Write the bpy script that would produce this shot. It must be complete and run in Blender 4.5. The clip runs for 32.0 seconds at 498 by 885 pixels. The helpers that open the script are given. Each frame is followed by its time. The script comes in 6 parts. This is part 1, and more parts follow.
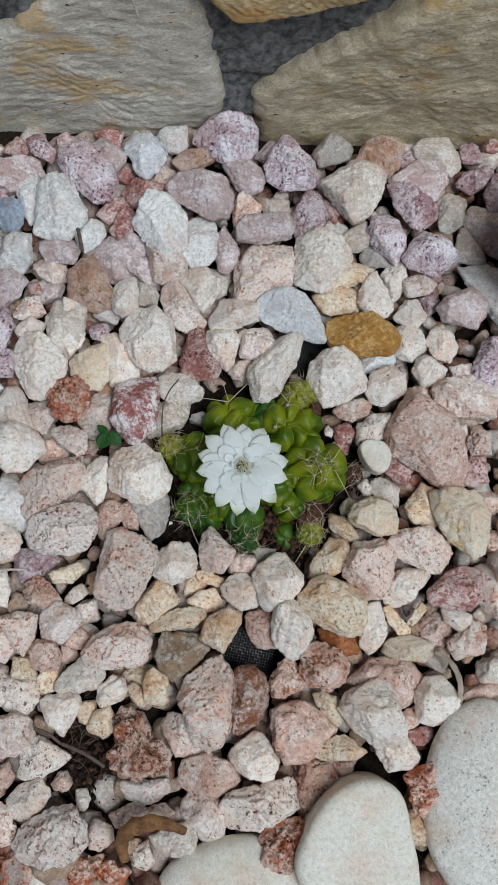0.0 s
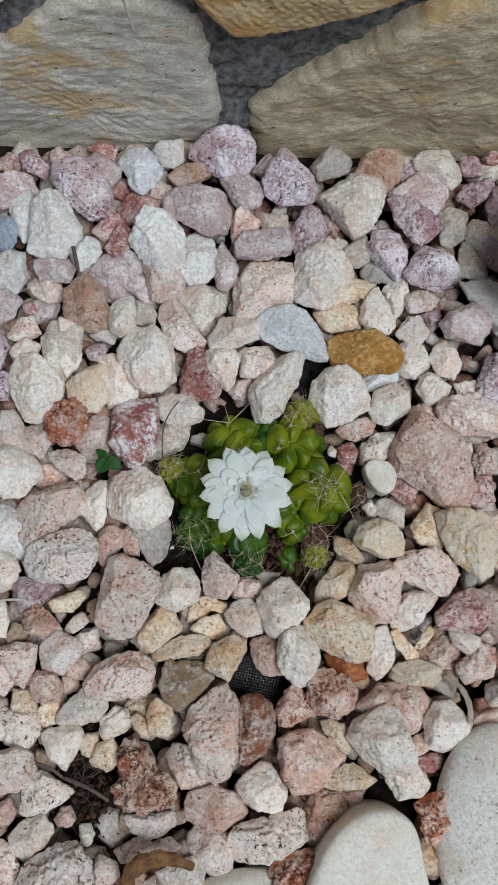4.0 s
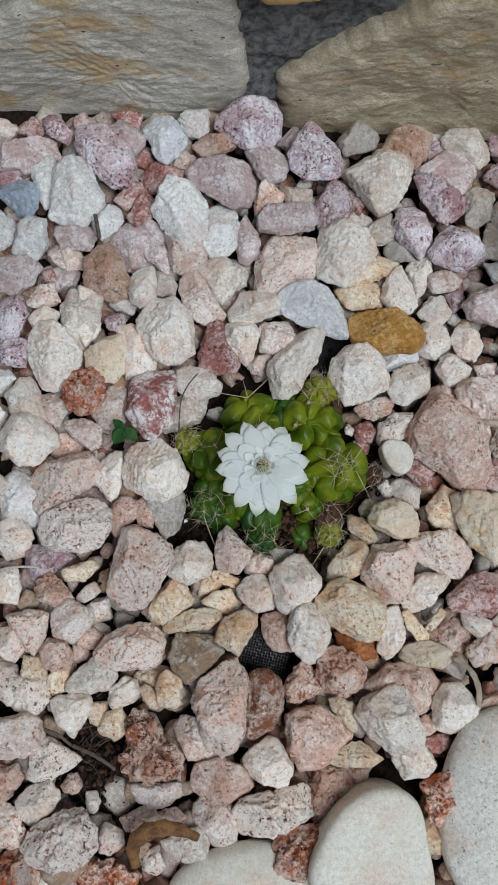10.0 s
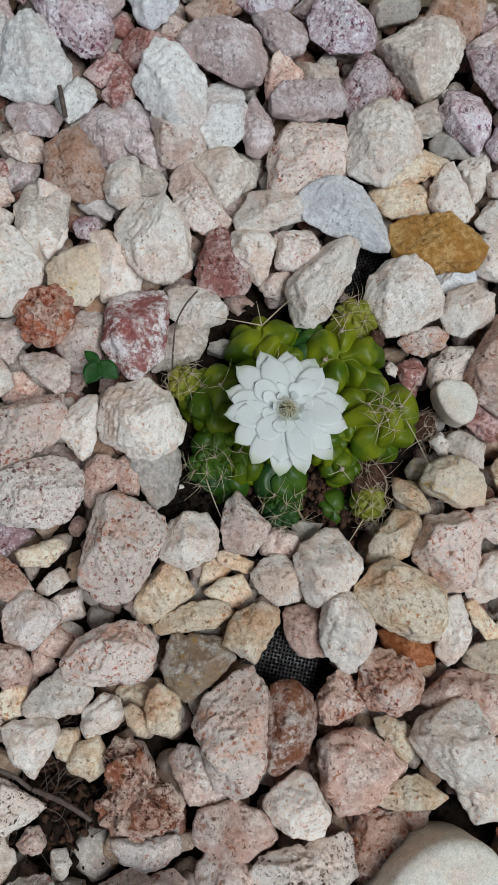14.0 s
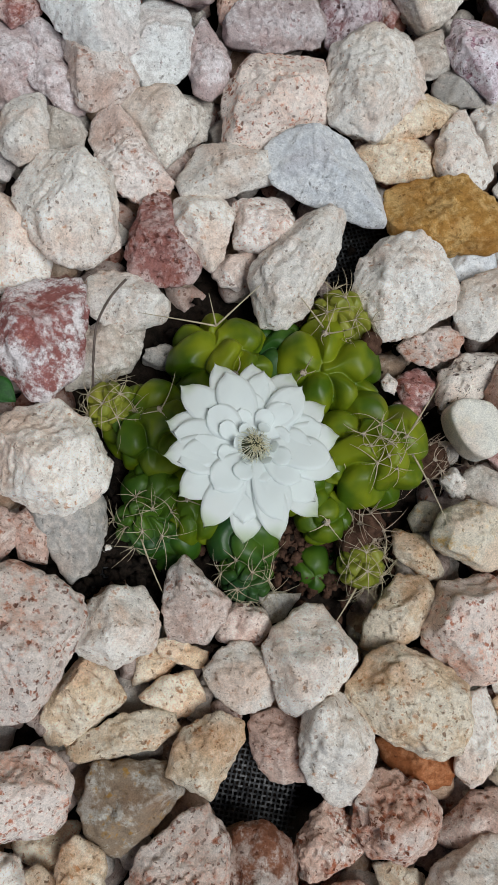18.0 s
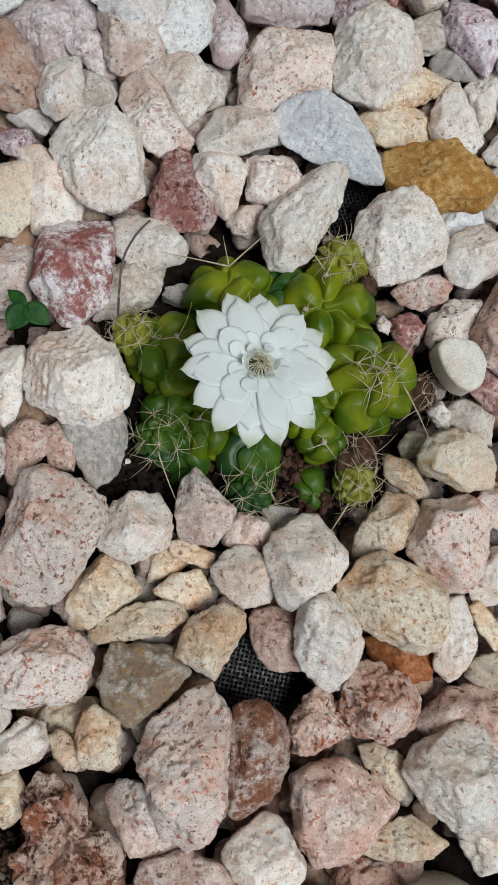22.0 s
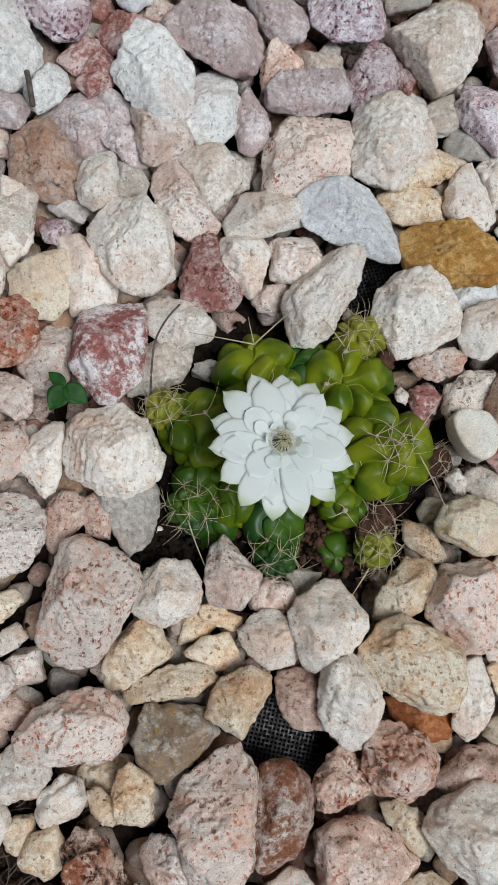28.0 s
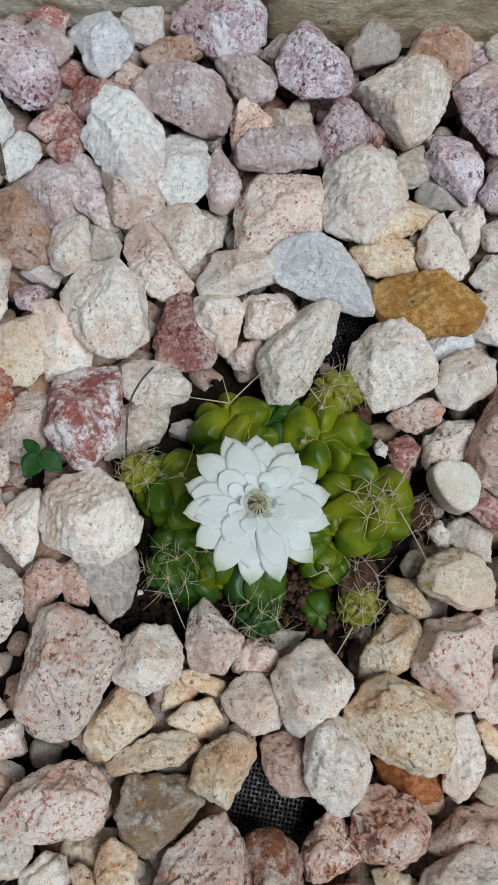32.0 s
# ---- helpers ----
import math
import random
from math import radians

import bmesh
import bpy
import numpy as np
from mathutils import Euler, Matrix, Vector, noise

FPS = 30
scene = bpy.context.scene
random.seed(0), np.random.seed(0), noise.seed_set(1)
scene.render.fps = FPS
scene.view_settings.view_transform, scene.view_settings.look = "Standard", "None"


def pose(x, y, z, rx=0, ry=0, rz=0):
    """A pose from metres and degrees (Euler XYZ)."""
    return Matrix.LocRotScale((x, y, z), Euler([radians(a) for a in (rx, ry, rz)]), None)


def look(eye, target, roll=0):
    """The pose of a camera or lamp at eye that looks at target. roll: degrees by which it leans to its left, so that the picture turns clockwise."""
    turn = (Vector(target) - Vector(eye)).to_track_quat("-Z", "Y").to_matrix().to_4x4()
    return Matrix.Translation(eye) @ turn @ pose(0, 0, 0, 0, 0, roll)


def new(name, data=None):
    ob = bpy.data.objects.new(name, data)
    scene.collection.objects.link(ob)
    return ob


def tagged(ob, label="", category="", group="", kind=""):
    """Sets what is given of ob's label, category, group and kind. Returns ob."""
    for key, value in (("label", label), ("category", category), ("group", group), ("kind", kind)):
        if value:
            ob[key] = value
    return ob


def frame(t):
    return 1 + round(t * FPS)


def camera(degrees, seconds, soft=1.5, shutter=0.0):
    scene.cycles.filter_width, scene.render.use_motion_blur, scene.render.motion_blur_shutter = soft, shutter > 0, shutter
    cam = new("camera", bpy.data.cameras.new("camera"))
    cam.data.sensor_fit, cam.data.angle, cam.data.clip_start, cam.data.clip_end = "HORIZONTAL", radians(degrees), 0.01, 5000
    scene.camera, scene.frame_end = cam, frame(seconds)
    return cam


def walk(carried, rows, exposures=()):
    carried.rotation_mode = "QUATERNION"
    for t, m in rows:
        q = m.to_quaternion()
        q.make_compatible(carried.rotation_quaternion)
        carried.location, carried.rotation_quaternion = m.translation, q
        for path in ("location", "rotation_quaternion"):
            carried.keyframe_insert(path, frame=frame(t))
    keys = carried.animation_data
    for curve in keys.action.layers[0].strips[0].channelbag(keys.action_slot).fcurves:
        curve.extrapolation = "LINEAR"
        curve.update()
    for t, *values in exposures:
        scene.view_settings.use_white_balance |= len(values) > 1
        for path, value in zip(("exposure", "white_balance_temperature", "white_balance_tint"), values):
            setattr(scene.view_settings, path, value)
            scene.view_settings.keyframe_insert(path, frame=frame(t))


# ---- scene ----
cam = camera(33.00, 32.0, soft=0.85)
# seconds, x, y, z, turns about x, y and z in degrees
PATH = [
    (0, -0.02425, -0.01699, 0.49120, 13.980, -3.551, -0.000),
    (0.5, -0.02644, -0.01177, 0.48731, 13.936, -3.569, -0.201),
    (1, -0.03030, -0.00931, 0.50108, 14.872, -3.676, -0.112),
    (1.5, -0.03139, -0.01783, 0.49884, 14.729, -4.055, -0.159),
    (2, -0.03064, -0.01746, 0.50107, 14.580, -3.964, -0.479),
    (2.5, -0.03081, -0.02338, 0.49724, 14.422, -4.150, -0.828),
    (4.5, -0.03302, 0.00288, 0.48259, 13.896, -4.340, -0.916),
    (5, -0.03168, 0.00163, 0.48416, 13.809, -4.786, -1.193),
    (5.5, -0.02385, -0.00156, 0.48775, 13.316, -4.512, -1.433),
    (6, -0.02167, -0.00669, 0.48909, 13.220, -4.287, -1.640),
    (6.5, -0.02249, -0.01309, 0.48710, 13.215, -4.268, -1.762),
    (7, -0.01972, -0.01099, 0.48581, 12.941, -3.856, -1.801),
    (7.5, -0.02871, -0.01326, 0.48360, 12.930, -3.812, -1.721),
    (8, -0.02798, -0.00972, 0.47700, 12.867, -4.024, -0.971),
    (8.5, -0.02371, 0.00049, 0.48024, 12.817, -4.119, -0.658),
    (9, -0.02714, -0.01045, 0.48209, 12.706, -3.816, -0.428),
    (9.5, -0.03170, -0.01173, 0.48385, 12.514, -3.388, 0.264),
    (10, -0.03870, -0.00372, 0.47999, 12.496, -4.287, 1.101),
    (10.5, -0.03897, 0.00421, 0.43871, 12.105, -4.686, 1.115),
    (11, -0.04323, 0.01032, 0.41945, 12.231, -4.653, 1.144),
    (11.5, -0.05590, 0.00787, 0.42340, 12.160, -4.977, 1.308),
    (12, -0.05952, 0.00343, 0.44412, 12.181, -5.388, 1.267),
    (12.5, -0.05171, -0.00280, 0.43226, 11.991, -5.710, 0.598),
    (13, -0.05259, -0.00475, 0.37400, 11.793, -6.078, 0.403),
    (13.5, -0.05046, -0.00075, 0.36650, 12.056, -5.959, 0.375),
    (14, -0.05095, -0.00275, 0.35964, 12.307, -6.372, 0.378),
    (14.5, -0.05203, 0.00199, 0.34983, 12.461, -6.732, 0.501),
    (15, -0.04704, 0.00692, 0.33645, 12.542, -6.955, 0.457),
    (15.5, -0.04587, 0.01195, 0.32410, 12.527, -7.844, 0.265),
    (17.5, -0.03577, 0.04148, 0.26121, 11.580, -9.089, -0.649),
    (18, -0.04019, 0.03650, 0.26678, 11.592, -9.433, -0.722),
    (18.5, -0.03635, 0.03368, 0.26966, 11.442, -9.438, -0.620),
    (19, -0.03331, 0.02712, 0.26935, 11.266, -9.694, -0.001),
    (19.5, -0.03167, 0.02401, 0.27879, 11.333, -9.454, 0.144),
    (20, -0.03944, 0.02029, 0.27709, 11.365, -9.383, 0.438),
    (20.5, -0.04428, 0.01743, 0.27936, 11.416, -9.169, 0.353),
    (21, -0.04748, 0.01382, 0.28462, 11.507, -9.325, 0.458),
    (21.5, -0.04547, 0.00795, 0.29293, 11.761, -9.411, 0.636),
    (22, -0.04315, 0.00203, 0.29235, 11.803, -9.044, 0.709),
    (22.5, -0.04423, 0.00635, 0.29394, 12.137, -7.903, 0.526),
    (23, -0.04218, 0.01406, 0.29936, 12.434, -7.720, 0.078),
    (23.5, -0.04046, 0.01577, 0.29903, 12.512, -7.644, 0.043),
    (24, -0.04441, 0.01463, 0.30015, 12.656, -7.883, -0.003),
    (24.5, -0.04092, 0.01014, 0.30369, 12.798, -7.798, 0.248),
    (25, -0.03924, 0.01115, 0.30295, 12.970, -7.930, 0.224),
    (25.5, -0.04881, 0.01707, 0.30286, 13.048, -8.031, 0.288),
    (27.5, -0.03786, 0.01681, 0.31724, 13.537, -6.616, 0.718),
    (28, -0.04360, 0.01409, 0.31412, 13.552, -6.794, 0.824),
    (28.5, -0.04031, 0.01519, 0.31294, 13.870, -6.501, 0.775),
    (29, -0.03641, 0.00946, 0.31425, 14.162, -6.319, 0.805),
    (29.5, -0.03099, 0.00712, 0.31192, 14.104, -6.118, 0.499),
    (30, -0.03843, 0.00220, 0.30887, 14.373, -6.059, 0.530),
    (30.5, -0.02892, 0.00862, 0.31602, 14.704, -5.423, -0.329),
    (31, -0.03586, 0.01659, 0.31833, 14.968, -5.938, -0.684),
    (31.5, -0.03428, 0.02444, 0.31806, 15.103, -5.695, -0.826),
    (32, -0.03240, 0.02517, 0.31610, 15.860, -5.855, -0.915),
]
walk(cam, [(t, pose(*row)) for t, *row in PATH], [(0.0, -0.18, 6300, 10), (6.0, -0.2, 6350, 10), (11.0, -0.22, 6300, 10), (14.0, -0.2, 6400, 10), (18.0, -0.05, 6500, 10), (25.0, 0.0, 6500, 10), (30.0, 0.02, 6450, 10), (32.0, -0.08, 6400, 10)])

# ---- light ----
world = bpy.data.worlds.new("sky")
scene.world = world
world.use_nodes = True
wn = world.node_tree.nodes
sky = wn.new("ShaderNodeTexSky")
sky.sky_type, sky.sun_disc = "NISHITA", False
sky.sun_elevation, sky.sun_rotation = radians(66), radians(138)
world.node_tree.links.new(sky.outputs[0], wn["Background"].inputs[0])
wn["Background"].inputs[1].default_value = 0.036
sun = new("sun", bpy.data.lights.new("sun", "SUN"))
sun.data.energy, sun.data.angle, sun.data.color = 2.6, radians(34), (0.945, 0.987, 1.0)
sun.matrix_world = look((0.38, -0.42, 1.25), (0, 0, 0))


# ---- materials ----
def mat_start(name, rough=0.85):
    m = bpy.data.materials.new(name)
    m.use_nodes = True
    nt = m.node_tree
    b = nt.nodes["Principled BSDF"]
    b.inputs["Roughness"].default_value = rough
    return m, nt, b


def node(nt, kind, **values):
    n = nt.nodes.new(kind)
    for key, value in values.items():
        n.inputs[key].default_value = value
    return n


def ramp(nt, source, lo, hi):
    n = nt.nodes.new("ShaderNodeMapRange")
    n.interpolation_type = "SMOOTHSTEP"
    n.inputs["From Min"].default_value, n.inputs["From Max"].default_value = lo, hi
    nt.links.new(source, n.inputs["Value"])
    return n.outputs[0]


def mix(nt, fac, a, b):
    n = nt.nodes.new("ShaderNodeMix")
    n.data_type = "RGBA"
    if isinstance(fac, float):
        n.inputs[0].default_value = fac
    else:
        nt.links.new(fac, n.inputs[0])
    for value, slot in ((a, 6), (b, 7)):
        if isinstance(value, tuple):
            n.inputs[slot].default_value = (*value, 1)
        else:
            nt.links.new(value, n.inputs[slot])
    return n.outputs[2]


def calc(nt, op, a, b):
    n = nt.nodes.new("ShaderNodeMath")
    n.operation = op
    for k, value in enumerate((a, b)):
        if isinstance(value, (int, float)):
            n.inputs[k].default_value = value
        else:
            nt.links.new(value, n.inputs[k])
    return n.outputs[0]


def place(nt, island=False):
    """Object coordinates, shifted for each stone."""
    co = nt.nodes.new("ShaderNodeTexCoord").outputs["Object"]
    if island:
        r = nt.nodes.new("ShaderNodeNewGeometry").outputs["Random Per Island"]
    else:
        r = nt.nodes.new("ShaderNodeObjectInfo").outputs["Random"]
    add = nt.nodes.new("ShaderNodeVectorMath")
    add.operation = "MULTIPLY_ADD"
    comb = nt.nodes.new("ShaderNodeCombineXYZ")
    for k in range(3):
        nt.links.new(r, comb.inputs[k])
    nt.links.new(comb.outputs[0], add.inputs[0])
    add.inputs[1].default_value = (17.0, 31.0, 23.0)
    nt.links.new(co, add.inputs[2])
    return add.outputs[0], r


def noise_tex(nt, co, scale, detail=4.0, rough=0.6):
    n = node(nt, "ShaderNodeTexNoise", Scale=scale, Detail=detail, Roughness=rough)
    nt.links.new(co, n.inputs["Vector"])
    return n.outputs["Fac"]


def bump(nt, bsdf, height, strength, distance):
    n = node(nt, "ShaderNodeBump", Strength=strength, Distance=distance)
    nt.links.new(height, n.inputs["Height"])
    nt.links.new(n.outputs[0], bsdf.inputs["Normal"])


def spots_tex(nt, co, scale, size, share):
    """Crisp small spots of about size (0 to 0.5 of a cell) in a share of the cells."""
    vor = node(nt, "ShaderNodeTexVoronoi", Scale=scale)
    nt.links.new(co, vor.inputs["Vector"])
    sep = nt.nodes.new("ShaderNodeSeparateColor")
    nt.links.new(vor.outputs["Color"], sep.inputs[0])
    big = calc(nt, "MULTIPLY_ADD", sep.outputs[1], size)
    big.node.inputs[2].default_value = size * 0.35
    near = calc(nt, "SUBTRACT", big, vor.outputs["Distance"])
    return calc(nt, "MULTIPLY", ramp(nt, near, -0.04, 0.1), ramp(nt, sep.outputs[0], 1.0 - share - 0.02, 1.0 - share + 0.02))


def stone_mat(name, base, patch, patch_at, speck, speck_at, pits, rough=0.9, island=False, spread=0.13, warm=0.76):
    """Chalky or pitted stone: a base colour, larger patches, stains in clouds, crisp small pores and a fine grain.
    patch_at and speck_at: the share of the surface, 0 to 1; pits: how deep the pores are."""
    m, nt, b = mat_start(name, rough)
    co, r = place(nt, island)
    big = noise_tex(nt, co, 75.0, 5.0, 0.68)
    mid = noise_tex(nt, co, 420.0, 5.0, 0.7)
    fine = noise_tex(nt, co, 1900.0, 4.0, 0.75)
    bend = node(nt, "ShaderNodeTexNoise", Scale=520.0, Detail=3.0)
    nt.links.new(co, bend.inputs["Vector"])
    moved = nt.nodes.new("ShaderNodeVectorMath")
    moved.operation = "MULTIPLY_ADD"
    moved.inputs[1].default_value = (0.0035, 0.0035, 0.0035)
    nt.links.new(bend.outputs["Color"], moved.inputs[0])
    nt.links.new(co, moved.inputs[2])
    edge = 0.5 + (0.5 - patch_at) * 0.36
    blot = calc(nt, "ADD", calc(nt, "MULTIPLY", big, 0.62), calc(nt, "MULTIPLY", mid, 0.38))
    col = mix(nt, ramp(nt, blot, edge - 0.05, edge + 0.06), base, patch)
    # warmer tone over part of the stone: staining and bounced light in one colour
    warm_tone = ramp(nt, noise_tex(nt, co, 38.0, 4.0, 0.65), 0.46, 0.66)
    col = mix(nt, calc(nt, "MULTIPLY", warm_tone, 0.58), col, (base[0] * 0.92, base[1] * warm, base[2] * warm * warm * 1.2))
    # stains gather in clouds
    cloud = ramp(nt, noise_tex(nt, co, 105.0, 3.0), 0.4, 0.6)
    edge = 0.56 + (0.3 - speck_at) * 0.34
    spot = calc(nt, "ADD", calc(nt, "MULTIPLY", noise_tex(nt, co, 480.0, 3.0, 0.6), 0.7), calc(nt, "MULTIPLY", mid, 0.3))
    dots = calc(nt, "MULTIPLY", ramp(nt, spot, edge - 0.04, edge + 0.06), cloud)
    col = mix(nt, calc(nt, "MULTIPLY", dots, 0.88), col, speck)
    # pores
    pore = calc(nt, "MULTIPLY", spots_tex(nt, moved.outputs[0], 430.0, 0.19 + 0.18 * pits, min(0.7, 0.03 + 0.5 * pits)), calc(nt, "MULTIPLY_ADD", cloud, 0.75))
    pore.node.inputs[1].links[0].from_node.inputs[2].default_value = 0.25
    prick = spots_tex(nt, moved.outputs[0], 980.0, 0.34, 0.08 + 0.22 * pits)
    deep = calc(nt, "MAXIMUM", pore, calc(nt, "MULTIPLY", prick, 0.9))
    dark = tuple(c * 0.42 for c in speck)
    col = mix(nt, calc(nt, "MULTIPLY", deep, min(0.95, 0.45 + 0.5 * pits)), col, dark)
    grain = calc(nt, "MULTIPLY_ADD", calc(nt, "ADD", calc(nt, "MULTIPLY", fine, 0.6), calc(nt, "MULTIPLY", mid, 0.4)), 2.5)
    grain.node.inputs[2].default_value = -0.16
    bright = calc(nt, "MULTIPLY_ADD", r, spread * 2)
    bright.node.inputs[2].default_value = 0.9 - spread
    hsv = nt.nodes.new("ShaderNodeHueSaturation")
    hsv.inputs["Saturation"].default_value = 1.1
    nt.links.new(calc(nt, "MULTIPLY", grain, bright), hsv.inputs["Value"])
    nt.links.new(col, hsv.inputs["Color"])
    nt.links.new(hsv.outputs[0], b.inputs["Base Color"])
    b.inputs["Specular IOR Level"].default_value = 0.2
    soft = 0.3 if rough < 0.8 else 1.0
    h = calc(nt, "ADD", calc(nt, "MULTIPLY", mid, 0.5), calc(nt, "MULTIPLY", fine, 0.6))
    h = calc(nt, "SUBTRACT", h, calc(nt, "MULTIPLY", deep, 0.5 + 0.6 * pits))
    bump(nt, b, h, 0.8, 0.0013 * soft)
    return m


RUST = (0.36, 0.14, 0.09)
STONES = {
    "W": (stone_mat("white_limestone", (0.9, 0.81, 0.72), (0.96, 0.92, 0.86), 0.6, (0.62, 0.38, 0.25), 0.2, 0.45), "chalky white limestone chip with faint grey specks"),
    # warmer copy of W for the near end, warm light in its colour
    "WT": (stone_mat("warm_white_limestone", (0.9, 0.8, 0.7), (0.97, 0.92, 0.85), 0.6, (0.6, 0.36, 0.23), 0.22, 0.5, warm=0.74), "warm creamy-white limestone chip, chalky and gritty"),
    # cooler W, Q and T by the wall: stone tint plus cool light
    "WC": (stone_mat("grey_white_limestone", (0.78, 0.77, 0.75), (0.9, 0.91, 0.89), 0.55, (0.54, 0.44, 0.42), 0.18, 0.35, warm=0.8), "cool greyish-white limestone chip, chalky and rough"),
    "QC": (stone_mat("lilac_pink_stone", (0.6, 0.5, 0.49), (0.8, 0.74, 0.74), 0.5, (0.46, 0.29, 0.28), 0.24, 0.4, warm=0.78), "pale lilac-pink angular stone chip"),
    "TC": (stone_mat("grey_cream_stone", (0.66, 0.6, 0.53), (0.82, 0.78, 0.72), 0.5, (0.46, 0.33, 0.27), 0.22, 0.35), "greyish cream limestone chip, finely pitted"),
    "B": (stone_mat("cool_white_limestone", (0.83, 0.86, 0.89), (0.93, 0.95, 0.96), 0.5, (0.45, 0.43, 0.42), 0.1, 0.3, warm=0.86), "cool bluish-white limestone chip, rough and chalky"),
    "BB": (stone_mat("blue_white_stone", (0.42, 0.51, 0.62), (0.6, 0.64, 0.68), 0.4, (0.4, 0.3, 0.3), 0.15, 0.4), "pale blue-stained rough stone in the gravel"),
    "L": (stone_mat("lilac_stone", (0.64, 0.53, 0.57), (0.88, 0.84, 0.88), 0.56, (0.34, 0.15, 0.2), 0.36, 1.0), "lilac-grey pitted volcanic stone with purple pores"),
    "Q": (stone_mat("pale_pink_stone", (0.78, 0.65, 0.58), (0.93, 0.86, 0.81), 0.55, (0.52, 0.26, 0.18), 0.26, 0.6), "pale pinkish-grey angular stone chip"),
    "P": (stone_mat("pink_speckled_stone", (0.9, 0.8, 0.73), (0.74, 0.48, 0.38), 0.34, (0.46, 0.17, 0.1), 0.3, 0.75), "whitish-pink stone chip with rust-red pores"),
    "P2": (stone_mat("white_red_blotched_stone", (0.86, 0.79, 0.73), (0.92, 0.87, 0.82), 0.5, (0.34, 0.13, 0.11), 0.32, 0.9), "rounded whitish stone with red pitted blotches"),
    "P3": (stone_mat("rust_pored_stone", (0.72, 0.52, 0.43), (0.86, 0.76, 0.69), 0.45, (0.4, 0.13, 0.07), 0.42, 0.9), "pinkish stone eaten by many rust-red pores"),
    "R": (stone_mat("red_stone", (0.43, 0.22, 0.2), (0.73, 0.59, 0.56), 0.54, (0.3, 0.1, 0.07), 0.36, 0.7), "dull red porous stone chip with pale crust"),
    "V": (stone_mat("red_lava", (0.54, 0.21, 0.13), (0.8, 0.63, 0.54), 0.55, (0.3, 0.08, 0.04), 0.42, 1.0), "brick-red lava stone full of open pores"),
    "V2": (stone_mat("rusty_lava", (0.38, 0.17, 0.11), (0.76, 0.62, 0.53), 0.6, (0.14, 0.045, 0.025), 0.45, 1.0), "rusty brown lava stone with pale crusted pores"),
    "M": (stone_mat("purple_red_stone", (0.44, 0.3, 0.32), (0.74, 0.66, 0.68), 0.53, (0.23, 0.1, 0.1), 0.36, 0.8), "purplish-red pitted stone of the gravel bed"),
    "N": (stone_mat("maroon_stone", (0.34, 0.15, 0.14), (0.78, 0.73, 0.73), 0.5, (0.46, 0.22, 0.18), 0.22, 0.3), "blocky maroon stone with crusty white patches"),
    "T": (stone_mat("cream_stone", (0.86, 0.68, 0.49), (0.95, 0.85, 0.7), 0.55, (0.55, 0.26, 0.12), 0.26, 0.6, warm=0.68), "cream-coloured rough limestone chip"),
    "Y": (stone_mat("yellow_cream_stone", (0.84, 0.77, 0.64), (0.66, 0.46, 0.22), 0.3, (0.5, 0.35, 0.2), 0.15, 0.3), "cream stone stained yellow-brown"),
    "K": (stone_mat("tan_pink_stone", (0.76, 0.56, 0.48), (0.9, 0.77, 0.69), 0.5, (0.45, 0.18, 0.11), 0.3, 0.7, warm=0.76), "dusty pink-tan stone chip"),
    "O": (stone_mat("ochre_stone", (0.5, 0.29, 0.11), (0.68, 0.47, 0.23), 0.5, (0.24, 0.12, 0.04), 0.2, 0.15, 0.82), "smooth ochre-brown flint-like stone"),
    "O2": (stone_mat("orange_stone", (0.3, 0.12, 0.06), (0.42, 0.2, 0.11), 0.4, (0.3, 0.1, 0.05), 0.15, 0.2, 0.7), "smooth rust-orange stone lying low in the gravel"),
    "S": (stone_mat("black_pored_white_stone", (0.9, 0.84, 0.77), (0.8, 0.71, 0.63), 0.4, (0.18, 0.1, 0.08), 0.24, 1.0), "white stone chip with dark open pores"),
    "G": (stone_mat("grey_stone", (0.5, 0.48, 0.45), (0.62, 0.57, 0.52), 0.45, (0.3, 0.26, 0.23), 0.2, 0.4), "dull grey stone chip"),
    "GB": (stone_mat("grey_brown_stone", (0.4, 0.31, 0.23), (0.68, 0.66, 0.6), 0.44, (0.5, 0.29, 0.1), 0.28, 0.4), "grey-brown blocky stone of the gravel bed"),
    "BP": (stone_mat("brown_pink_stone", (0.66, 0.53, 0.46), (0.45, 0.28, 0.2), 0.5, (0.3, 0.16, 0.11), 0.26, 0.6), "mottled brown and pink rough stone"),
    "BR": (stone_mat("brown_red_stone", (0.3, 0.15, 0.1), (0.74, 0.66, 0.6), 0.48, (0.2, 0.07, 0.04), 0.26, 0.7), "dark brown-red stone flecked with white"),
    "E": (stone_mat("white_pebble", (0.86, 0.84, 0.76), (0.8, 0.77, 0.66), 0.4, (0.78, 0.74, 0.66), 0.12, 0.1, 0.55), "large smooth cream-white river pebble"),
    "E2": (stone_mat("pored_white_pebble", (0.84, 0.83, 0.77), (0.89, 0.88, 0.83), 0.4, (0.55, 0.52, 0.47), 0.16, 0.6, 0.85), "large oval white pebble dotted with fine pores"),
}


def plain_mat(name, a, b, scale, rough, bump_by=0.3, depth=0.001, detail=5.0, spec=0.5):
    m, nt, s = mat_start(name, rough)
    co, r = place(nt)
    n1, n2 = noise_tex(nt, co, scale, detail), noise_tex(nt, co, scale * 9, 3.0)
    both = calc(nt, "ADD", calc(nt, "MULTIPLY", n1, 0.65), calc(nt, "MULTIPLY", n2, 0.35))
    nt.links.new(mix(nt, ramp(nt, both, 0.36, 0.64), a, b), s.inputs["Base Color"])
    s.inputs["Specular IOR Level"].default_value = spec
    bump(nt, s, both, bump_by, depth)
    return m


